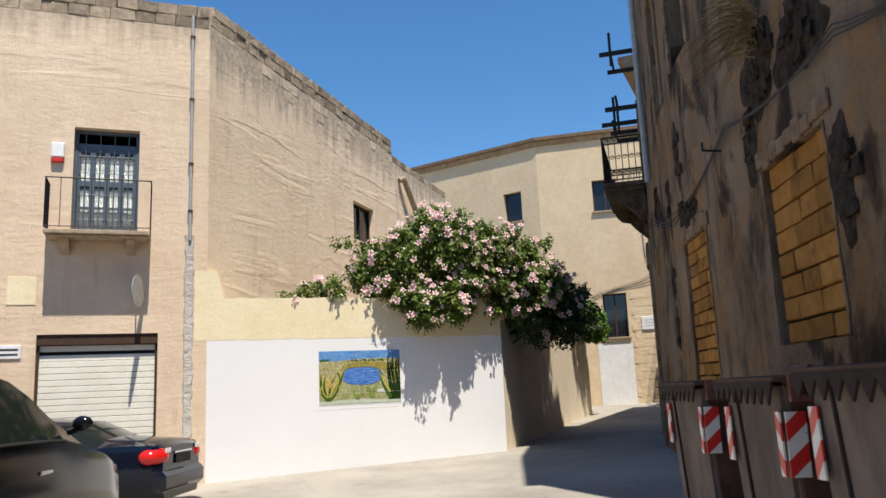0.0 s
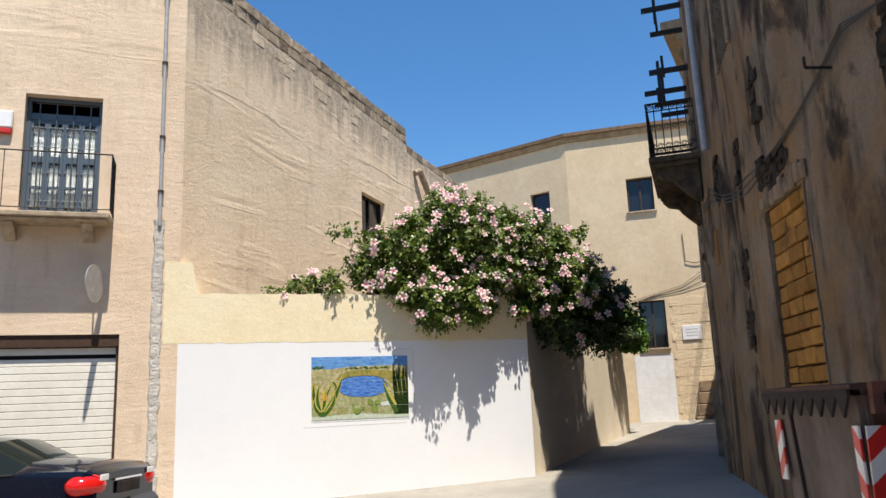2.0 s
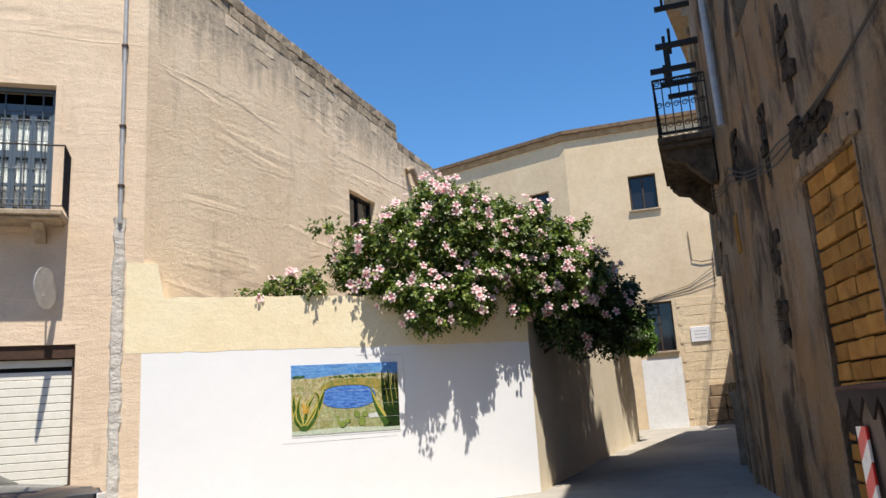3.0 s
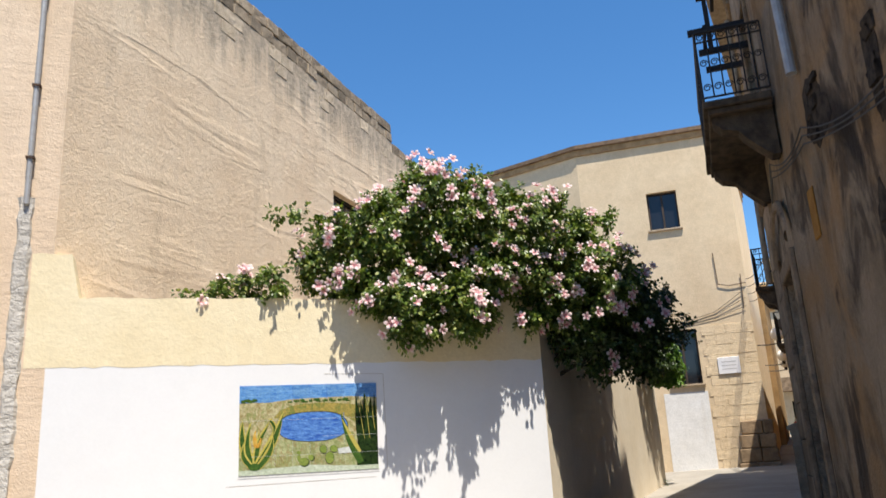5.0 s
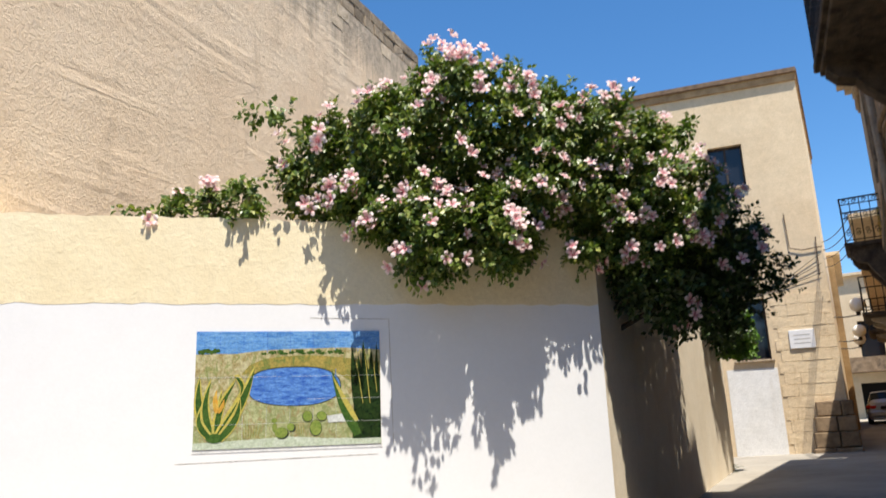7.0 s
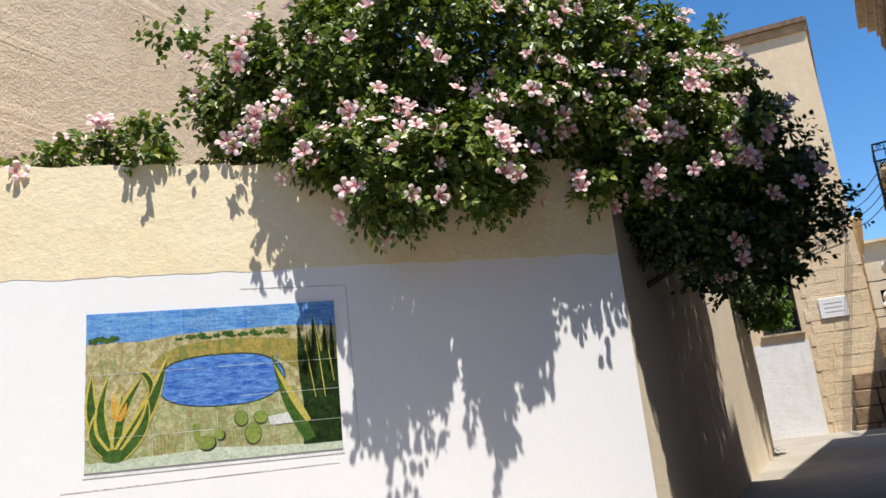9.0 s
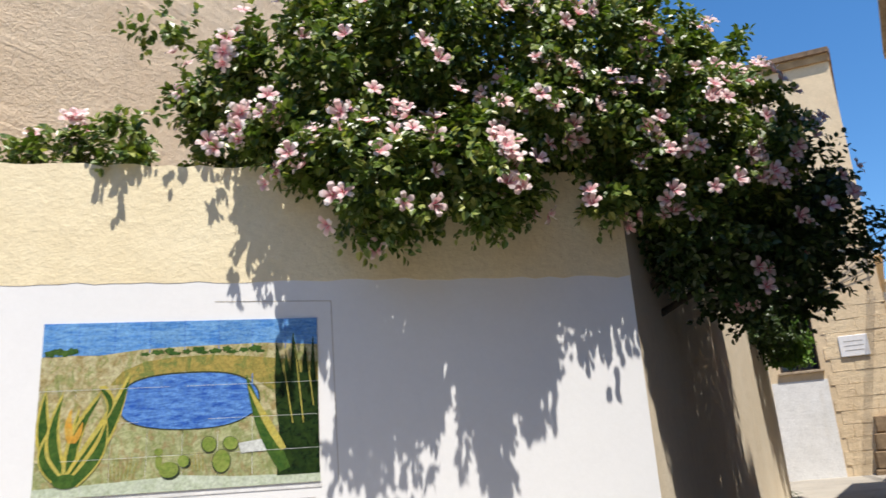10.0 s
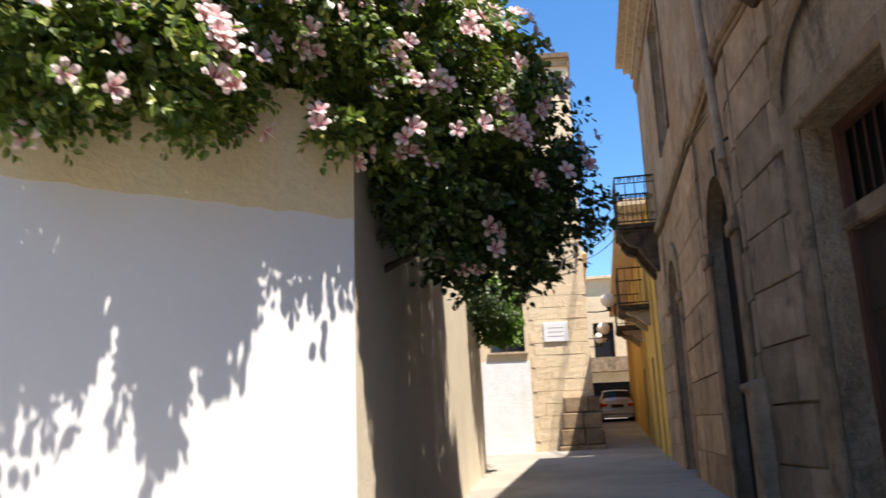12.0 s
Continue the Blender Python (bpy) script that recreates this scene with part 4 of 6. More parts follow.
for a, b in (((1.98, 1.08), (3.86, 1.1)), ((3.2, 2.43), (3.99, 2.42)), ((3.99, 2.42), (4.01, 1.2))):
    d = Vector((b[0] - a[0], 0, b[1] - a[1]))
    q = Vector((-d.z, 0, d.x)).normalized() * 0.003
    A, B = Vector((a[0], 0.0, a[1])), Vector((b[0], 0.0, b[1]))
    bm.faces.new([bm.verts.new(v) for v in (A - q, B - q, B + q, A + q)])
    for v in bm.verts:
        v.co.y = -0.001
bmesh.ops.recalc_face_normals(bm, faces=bm.faces)
part("groove", bm, M_patch, line)

# ---- far house ----
M_buttress = mottled("brown_buttress_stone", (0.36, 0.26, 0.165), (0.22, 0.155, 0.1), 5, 0.95, 0, 0.1, 0.02, vary=0.35, strength=0.8)
M_cornice = mottled("ochre_brown_cornice", (0.46, 0.31, 0.17), (0.30, 0.19, 0.1), 3, 0.92, 0, 0.1, 0.02, strength=0.8)
M_eaves = mottled("brown_eaves", (0.22, 0.15, 0.10), (0.12, 0.085, 0.06), 5, 0.9, 0, 0.1, 0.01)
far = thing("house", "pale three-storey rendered house with tiled eaves and marble plaque", "house")
fmx, flen = wall_frame(FAR_B, FAR_A)     # local x runs towards the street corner
FT = 12.9


def su(s):
    return flen - s


holes = [(su(3.13), su(2.0), 9.38, 10.9), (su(3.05), su(1.97), 3.43, 5.45)]
bm = bmesh.new()
panel(bm, flen, -0.5, FT, 0.5, holes, u0=0)
o = part("front_wall", bm, M_far, far)
o.matrix_world = fmx
fm2, fl2 = wall_frame(FAR_C, FAR_B)
bm = bmesh.new()
w_b = fl2 - 1.95
panel(bm, fl2, -0.5, FT, 0.5, [(w_b, w_b + 1.0, 9.38, 10.85)])
o = part("bent_wall", bm, M_far, far)
o.matrix_world = fm2
back = Vector((0.66, 0.75, 0))
fm3, fl3 = wall_frame(FAR_A, (FAR_A[0] + 10.0 * back.x, FAR_A[1] + 10.0 * back.y))
bm = bmesh.new()
panel(bm, fl3, -0.5, FT, 0.5, u0=0.0)
o = part("street_wall", bm, M_far, far)
o.matrix_world = fm3
for mm, ll in ((fmx, flen), (fm2, fl2), (fm3, fl3)):
    bm = bmesh.new()
    ov = 0.1 if mm is fm3 else 0.2
    box(bm, -0.02, -ov, FT + 0.26, ll + 0.05, 0.6, FT + 0.42)
    o = part("eave_board", bm, M_eaves, far)
    o.matrix_world = mm
    bm = bmesh.new()
    box(bm, 0, -ov * 0.45, FT, ll + 0.03, 0.5, FT + 0.258)
    o = part("cornice", bm, M_cornice, far)
    o.matrix_world = mm
    bm = bmesh.new()
    box(bm, 0, 0.1, FT + 0.424, ll, 4.0, FT + 0.5)
    o = part("roof", bm, M_far_stone, far)
    o.matrix_world = mm
for (a, b, z0, z1), nm in zip(holes, ("window", "window")):
    wn_ = thing("window_3", "dark framed window with stone sill in pale wall", "window", fmx, kind="structure")
    bm = bmesh.new()
    box(bm, a, 0.24, z0, b, 0.26, z1)
    part("pane", bm, M_pane, wn_)
    bm = bmesh.new()
    for x in (a, (a + b) / 2 - 0.04, b - 0.06):
        box(bm, x, 0.18, z0, x + 0.07, 0.24, z1)
    for z in (z0, z1 - 0.06):
        box(bm, a + 0.07, 0.182, z, b - 0.06, 0.238, z + 0.06)
    part("window_frame", bm, M_wood, wn_)
    bm = bmesh.new()
    box(bm, a - 0.08, -0.1, z0 - 0.07, b + 0.08, 0.24, z0, bevel=0.01)
    part("window_sill", bm, M_slab, wn_)
wn_ = thing("window_4", "dark window in bent pale wall", "window", fm2, kind="structure")
bm = bmesh.new()
box(bm, w_b, 0.24, 9.38, w_b + 1.0, 0.26, 10.85)
part("pane", bm, M_pane, wn_)
bm = bmesh.new()
box(bm, w_b - 0.08, -0.1, 9.3, w_b + 1.08, 0.24, 9.38)
part("window_sill", bm, M_slab, wn_)
# stone facing and whitewash at the foot
bm = bmesh.new()
rr = random.Random(21)
box(bm, su(3.4), -0.012, -0.4, su(1.85), 0, 3.15)
o = part("whitewash_field", bm, M_whitewash, far)
o.matrix_world = fmx
facing = block_meshes("stone_block", [(0.62, 0.36), (0.48, 0.36), (0.36, 0.36)], 0.05, M_far_stone, 2, 0.004)
for k in range(15):
    block_course(facing, far, fmx @ Matrix.Translation((0, -0.02, 0)), su(1.8) + 0.12 * (k % 2), flen + 0.02, 0.0 + 0.368 * k, name="stone_block", wobble=0.006)
for k, (u0_, u1_, d_) in enumerate(((-1.15, 0.2, 0.5), (-1.08, 0.18, 0.44), (-1.0, 0.16, 0.38), (-0.92, 0.14, 0.3))):
    for a_, b_ in ((u0_, u0_ + 0.6 + 0.1 * (k % 2)), (u0_ + 0.62 + 0.1 * (k % 2), u1_)):
        bm = bmesh.new()
        box(bm, 0, 0, 0, b_ - a_, d_ + 0.2, 0.46, bevel=0.035)
        for v in bm.verts:
            v.co += Vector([rr.uniform(-0.012, 0.012) for _ in range(3)])
        o = part("buttress_block", bm, M_buttress, far)
        o.matrix_world = fmx @ Matrix.Translation((flen + a_, -d_, 0.12 + 0.475 * k))
plaque = thing("plaque", "white marble wall plaque with plain border on pale house", "plaque", fmx)
bm = bmesh.new()
box(bm, su(1.38), -0.075, 3.7, su(0.62), -0.04, 4.3, bevel=0.012)
part("slab", bm, M_marble, plaque)
for i in range(3):
    bm = bmesh.new()
    box(bm, su(1.25), -0.079, 3.86 + 0.13 * i, su(0.75), -0.0755, 3.88 + 0.13 * i)
    part("bar", bm, M_pipe, plaque)
bracket = thing("cable_bracket", "iron cable bracket with wires on pale house wall", "cable bracket", fmx)
bm = bmesh.new()
rope(bm, [(su(1.0), -0.05, 8.2), (su(0.97), -0.05, 7.0), (su(0.6), -0.055, 6.9), (su(0.0), -0.055, 6.95)], 0.016, 6)
rope(bm, [(su(0.15), -0.055, 7.3), (su(0.2), -0.055, 6.0)], 0.016, 6)
part("bracket", bm, M_rust, bracket)
bm = bmesh.new()
for k in range(3):
    rope(bm, [(su(3.6), -0.03, 5.2 + 0.1 * k), (su(2.4), -0.03, 5.6 + 0.05 * k), (su(1.2), -0.03, 5.75 + 0.12 * k), (su(0.1), -0.06, 6.1 + 0.3 * k)], 0.009, 5)
part("cable", bm, M_black_cable, bracket)


def globe_lamp(p, side, r=0.2):
    """A white glass globe on a wall arm."""
    lamp = thing("street_lamp", "white globe street lamp on thin iron wall arm", "street lamp", Matrix.Translation(p), "globe lamps along the alley")
    bm = bmesh.new()
    bmesh.ops.create_uvsphere(bm, u_segments=18, v_segments=12, radius=r)
    part("globe", bm, M_white_pl, lamp, "white glass globe", True)
    bm = bmesh.new()
    tube(bm, (0, 0, -r - 0.12), (0, 0, -r + 0.03), 0.07, 10)
    rope(bm, [(0, 0, -r - 0.1), (side[0] * 0.5, side[1] * 0.5, -r - 0.13), (side[0], side[1], -r - 0.1)], 0.022, 6)
    part("arm", bm, M_iron, lamp)


out = Vector((back.y, -back.x, 0))
for d, z in ((1.2, 5.1), (6.0, 4.75), (9.2, 4.75)):
    p = Vector((*FAR_A, 0)) + back * d + out * 0.75
    globe_lamp((p.x, p.y, z), (-out.x * 0.75, -out.y * 0.75), 0.24)

# ---- end of the alley ----
p0 = Vector((*FAR_A, 0)) + back * 10.0
lane = thing("house", "brown rendered house in shade along the alley", "house")
lm, ll = wall_frame(p0, p0 + back * 9)
bm = bmesh.new()
panel(bm, ll, -0.2, 8.6, 0.5, [(2.0, 3.0, 4.2, 5.8)])
o = part("front_wall", bm, M_brown, lane)
o.matrix_world = lm @ Matrix.Translation((0, -0.25, 0))
bm = bmesh.new()
box(bm, 1.8, 0.1, 4.0, 3.2, 0.15, 6.0)
o = part("pane", bm, M_pane, lane)
o.matrix_world = lm
bm = bmesh.new()
box(bm, 0, -0.55, 8.6, ll, 0.3, 8.75)
o = part("cornice", bm, M_far_stone, lane)
o.matrix_world = lm
p1 = p0 + back * 12
endh = thing("house", "sunlit pale house closing the alley, with garage and balcony", "house")
em, el_ = wall_frame(p1 - out * 6.0, p1 + out * 12)
bm = bmesh.new()
panel(bm, el_, -0.5, 9.6, 0.5, [(6.6, 9.6, -0.5, 3.55), (6.9, 8.1, 4.9, 7.0)])
o = part("front_wall", bm, M_far, endh)
o.matrix_world = em
bm = bmesh.new()
box(bm, 6.2, -1.1, 4.1, 10.4, 0, 4.9)
o = part("balcony_front", bm, M_stone, endh)
o.matrix_world = em
# near-black block filling the garage; its inner shade is only this colour
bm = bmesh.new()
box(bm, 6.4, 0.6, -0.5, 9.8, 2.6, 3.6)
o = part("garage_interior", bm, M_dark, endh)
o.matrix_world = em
bm = bmesh.new()
box(bm, 6.9, 0.3, 4.9, 8.1, 0.35, 7.0)
o = part("pane", bm, M_pane, endh)
o.matrix_world = em
bm = bmesh.new()
box(bm, -0.2, -0.3, 9.6, el_, 0.6, 9.75)
o = part("cornice", bm, M_far_stone, endh)
o.matrix_world = em

# ---- right-hand old building ----
old = thing("house", "decayed stone house with bricked-up windows and balconies in shade", "house")
RT, R_LOW = 13.2, 8.0
P_LOW, P_IN, P_BACK = (4.55, 4.98), (5.65, 4.52), (13.4, 1.3)      # where the taller part begins, front and back
m1, l1 = wall_frame(RB_A, RB_B)
m2, l2 = wall_frame(RB_B, RB_C)
m3, l3 = wall_frame(RB_C, RB_D)
m4, l4 = wall_frame(RB_D, RB_E)


def flip(m, l):
    """A frame from the far end, whose -y side faces the street on the other hand."""
    return m @ Matrix.Translation((l, 0, 0)) @ Matrix.Rotation(math.pi, 4, "Z")


def rs(m, l, p):
    q = m.inverted() @ Vector((*p, 0))
    return l - q.x


n1, n2, n3, n4 = flip(m1, l1), flip(m2, l2), flip(m3, l3), flip(m4, l4)
b2a, b2b = rs(m1, l1, (4.82, 5.53)), rs(m1, l1, (4.19, 4.12))
b1a, b1b = rs(m1, l1, (6.3, 8.85)) + 0.02, rs(m1, l1, (5.78, 7.7))
hole1 = [(b1a, b1b, -0.15, 3.36), (b2a, b2b, 1.68, 3.45), (0.3, 1.3, 6.0, 7.9)]
bm = bmesh.new()
panel(bm, l1, -0.8, R_LOW, 0.6, hole1)
o = part("front_wall", bm, M_ruin, old)
o.matrix_world = n1
bm = bmesh.new()
panel(bm, rs(m1, l1, P_LOW), R_LOW + 0.002, RT, 0.6)
o = part("upper_wall", bm, M_ruin, old)
o.matrix_world = n1
bm = bmesh.new()
panel(bm, l2, -0.8, RT, 0.6, [(3.2, 4.1, 5.9, 8.0), (l2 - 2.15, l2 - 1.6, 1.93, 2.46)])
o = part("front_wall", bm, M_ruin, old)
o.matrix_world = n2
# broken stones round the worn slot, and its back
bm = bmesh.new()
box(bm, l2 - 2.15, 0.28, 1.93, l2 - 1.6, 0.34, 2.46)
o = part("slot_back", bm, M_ruin, old)
o.matrix_world = n2
kr = random.Random(77)
for i in range(7):
    z = 1.93 + 0.076 * i
    for u, side in ((l2 - 2.15, 1), (l2 - 1.6, -1)):
        wv = kr.uniform(0.02, 0.08) + 0.1 * abs(i - 3) / 3
        bm = bmesh.new()
        box(bm, min(u, u + side * wv), -0.004, z, max(u, u + side * wv), 0.2, z + 0.076, bevel=0.012)
        o = part("slot_stone", bm, M_ruin, old)
        o.matrix_world = n2
# doorway bay
dr = (l3 - 1.68, l3 - 0.2, -0.5, 3.42)
bm = bmesh.new()
panel(bm, l3, -0.8, RT, 0.6, [dr, (1.4, 2.4, 5.56, 7.6)])
o = part("front_wall", bm, M_ruin_far, old)
o.matrix_world = n3
# arched bay
ARCHES = [(l4 - 2.3, l4 - 0.75, 3.2, 4.0), (l4 - 7.5, l4 - 6.0, 3.3, 4.1)]
bm = bmesh.new()
panel(bm, l4, -0.8, 9.6, 0.6, [(a, b, -0.8, c_ + (b - a) / 2 + 0.001) for a, b, c_, t in ARCHES] + [(l4 - 6.6, l4 - 5.2, 6.1, 8.6)])
for a, b, c_, t in ARCHES:
    r = (b - a) / 2
    cx = (a + b) / 2
    n = 14
    for i in range(n):
        t0, t1 = math.pi * i / n, math.pi * (i + 1) / n
        q = [(cx + r * math.cos(t0), c_ + r * math.sin(t0)), (cx + r * math.cos(t1), c_ + r * math.sin(t1))]
        top = c_ + r + 0.001
        v = [bm.verts.new((x, y, z)) for y in (0.0, 0.6) for x, z in (q[0], (q[0][0], top), (q[1][0], top), q[1])]
        bm.faces.new((v[0], v[1], v[2], v[3]))
        bm.faces.new((v[4], v[7], v[6], v[5]))
        bm.faces.new((v[0], v[3], v[7], v[4]))
bmesh.ops.recalc_face_normals(bm, faces=bm.faces)
o = part("arcade_wall", bm, M_ruin_far, old)
o.matrix_world = n4
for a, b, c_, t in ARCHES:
    # near-black sheet just inside the arch, painted shade for the deep opening
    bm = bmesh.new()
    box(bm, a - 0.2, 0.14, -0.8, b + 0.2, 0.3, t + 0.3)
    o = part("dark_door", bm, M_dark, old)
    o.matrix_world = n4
    for x in (a - 0.34, b + 0.02):
        bm = bmesh.new()
        box(bm, x, -0.06, -0.8, x + 0.32, 0.0, c_, bevel=0.02)
        box(bm, x - 0.04, -0.1, c_ - 0.14, x + 0.36, 0.0, c_ + 0.02, bevel=0.02)
        o = part("pilaster", bm, M_stone, old)
        o.matrix_world = n4
    r = (b - a) / 2
    for i in range(11):
        bm = bmesh.new()
        t0, t1 = math.pi * (i + 0.04) / 11, math.pi * (i + 0.96) / 11
        q = [(rad * math.cos(tt), rad * math.sin(tt)) for rad, tt in ((r, t0), (r + 0.32, t0), (r + 0.32, t1), (r, t1))]
        f = [bm.verts.new(((a + b) / 2 + x, -0.05, c_ + z)) for x, z in q]
        g = [bm.verts.new(((a + b) / 2 + x, 0.0, c_ + z)) for x, z in q]
        bm.faces.new(f)
        for k in range(4):
            bm.faces.new((f[(k + 1) % 4], f[k], g[k], g[(k + 1) % 4]))
        bmesh.ops.recalc_face_normals(bm, faces=bm.faces)
        o = part("voussoir", bm, M_stone, old)
        o.matrix_world = n4
# ashlar courses on the arched bay
M_ash = mottled("old_ashlar", (0.50, 0.37, 0.25), (0.31, 0.222, 0.145), 3.5, 0.92, 0, 0.12, 0.02, vary=0.38, strength=0.8, rust=(0.13, 0.1, 0.075))
ash = block_meshes("stone_block", [(0.95, 0.5), (0.78, 0.5)], 0.06, M_ash, 3, 0.007)
for k in range(9):
    z = 0.2 + 0.52 * k
    for u0, u1 in ((0.1, ARCHES[1][0] - 0.4), (ARCHES[1][1] + 0.4, ARCHES[0][0] - 0.4), (ARCHES[0][1] + 0.4, l4 - 0.02)):
        if u1 - u0 > 0.3:
            block_course(ash, old, n4 @ Matrix.Translation((0, -0.045, 0)), u0 + 0.14 * (k % 2), u1, z, gap=0.028, wobble=0.006)
    block_course(ash, old, n3 @ Matrix.Translation((0, -0.045, 0)), 0.02, l3 - 1.95 - 0.12 * (k % 2), z + 0.04, gap=0.028, wobble=0.006)
for mm, x0_, x1_, z in ((n4, 0.0, l4, 5.0), (n3, 0.0, l3 - 1.9, 4.98), (n4, 0.0, l4, 9.0)):
    bm = bmesh.new()
    box(bm, x0_, -0.1, z, x1_, 0.0, z + 0.16, bevel=0.03)
    box(bm, x0_, -0.06, z - 0.07, x1_, 0.0, z - 0.002, bevel=0.01)
    o = part("string_course", bm, M_stone, old, "worn stone string course")
    o.matrix_world = mm
# sloped plinth blocks by the corner between the bays
bm = bmesh.new()
prof = [(0, -0.8), (-0.17, -0.8), (-0.17, 1.4), (-0.22, 1.43), (-0.22, 1.48), (0, 1.55)]
f_ = [bm.verts.new((l4 - 0.36, y, z)) for y, z in prof]
g_ = [bm.verts.new((l4 - 0.02, y, z)) for y, z in prof]
bm.faces.new(f_)
bm.faces.new(g_[::-1])
for k in range(6):
    bm.faces.new((f_[(k + 1) % 6], f_[k], g_[k], g_[(k + 1) % 6]))
bmesh.ops.recalc_face_normals(bm, faces=bm.faces)
bmesh.ops.bevel(bm, geom=bm.edges[:], offset=0.01, segments=1, affect="EDGES")
o = part("plinth", bm, M_ash, old, "worn stone corner plinth")
o.matrix_world = n4
# moulded hood over the double door
bm = bmesh.new()
hood = []
for k in range(15):
    a_ = math.pi * k / 14
    hood.append(((dr[0] + dr[1]) / 2 + 0.98 * math.cos(a_), -0.06, 3.75 + 0.62 * math.sin(a_)))
rings = [[bm.verts.new((x + 0.07 * math.cos(b_) * (x - (dr[0] + dr[1]) / 2) / 0.98, y - 0.05 * math.sin(b_), z + 0.07 * math.cos(b_))) for b_ in (0.0, 0.8, 1.57, 2.35, 3.14)] for x, y, z in hood]
for r0, r1 in zip(rings, rings[1:]):
    for k in range(4):
        bm.faces.new((r0[k], r0[k + 1], r1[k + 1], r1[k]))
bmesh.ops.recalc_face_normals(bm, faces=bm.faces)
o = part("hood_mould", bm, M_stone, old, "worn arched hood mould")
o.matrix_world = n3
# closing walls and roof


def prism(bm, poly, z0, z1):
    lo = [bm.verts.new((x, y, z0)) for x, y in poly]
    hi = [bm.verts.new((x, y, z1)) for x, y in poly]
    bm.faces.new(hi)
    bm.faces.new(lo)
    for i in range(len(poly)):
        j = (i + 1) % len(poly)
        bm.faces.new((lo[i], lo[j], hi[j], hi[i]))
    bmesh.ops.recalc_face_normals(bm, faces=bm.faces)


bm = bmesh.new()
prism(bm, [P_LOW, RB_B, RB_C, RB_D, (17.5, 9.0), P_BACK], RT, RT + 0.25)
part("roof", bm, M_stone, old)
bm = bmesh.new()
prism(bm, [RB_A, P_LOW, P_BACK, (10.0, -5.0)], R_LOW, R_LOW + 0.2)
part("roof", bm, M_stone, old)
bm = bmesh.new()
prism(bm, [RB_D, RB_E, (25.0, 16.5), (17.5, 9.0)], 9.6, 9.9)
part("roof", bm, M_stone, old)
for a, b in (((10.0, -5.0), RB_A), ((17.5, 9.0), (10.0, -5.0)), ((25.0, 16.5), (17.5, 9.0)), (RB_E, (25.0, 16.5)), (RB_D, (17.5, 9.0)), (P_BACK, P_IN)):
    mm, ll = wall_frame(a, b)
    bm = bmesh.new()
    panel(bm, ll, -0.8, 7.8 if a == (10.0, -5.0) else RT if a in (P_BACK, RB_D) else 9.2, 0.3)
    o = part("side_wall", bm, M_ruin, old)
    o.matrix_world = mm
bm = bmesh.new()
for zz, d in ((9.4, 0.12), (9.56, 0.28), (9.72, 0.45)):
    box(bm, -0.2, -d, zz, l4, 0.3, zz + 0.16)
o = part("cornice", bm, M_slab, old)
o.matrix_world = n4
bm = bmesh.new()
box(bm, 0, -0.2, RT - 0.25, l3 + 0.1, 0.3, RT + 0.05)
o = part("cornice", bm, M_stone, old)
o.matrix_world = n3
for mm, ll in ((n1, rs(m1, l1, P_LOW)), (n2, l2)):
    bm = bmesh.new()
    box(bm, 0, -0.2, RT - 0.25, ll, 0.3, RT + 0.05)
    o = part("cornice", bm, M_stone, old)
    o.matrix_world = mm

# dark rooms behind the openings
for mm, (a, b, z0, z1) in ((n1, hole1[2]), (n2, (3.2, 4.1, 5.9, 8.0)), (n3, (1.4, 2.4, 5.56, 7.6)), (n4, (l4 - 6.6, l4 - 5.2, 6.1, 8.6))):
    wn_ = thing("window_5", "dark weathered shuttered window in decayed wall", "window", mm, kind="structure")
    bm = bmesh.new()
    box(bm, a, 0.32, z0, b, 0.36, z1)
    part("shutter_board", bm, M_wood, wn_)
    for k in range(int((z1 - z0) / 0.09)):
        bm = bmesh.new()
        box(bm, a + 0.06, 0.27, z0 + 0.09 * k, b - 0.06, 0.318, z0 + 0.09 * k + 0.055)
        part("slat", bm, M_wood, wn_)
    bm = bmesh.new()
    for x0, x1, za, zb in ((a - 0.12, a, z0 - 0.05, z1 + 0.12), (b, b + 0.12, z0 - 0.05, z1 + 0.12), (a, b, z1, z1 + 0.12)):
        box(bm, x0, -0.05, za, x1, 0.0, zb, bevel=0.01)
    part("surround", bm, M_stone, wn_)

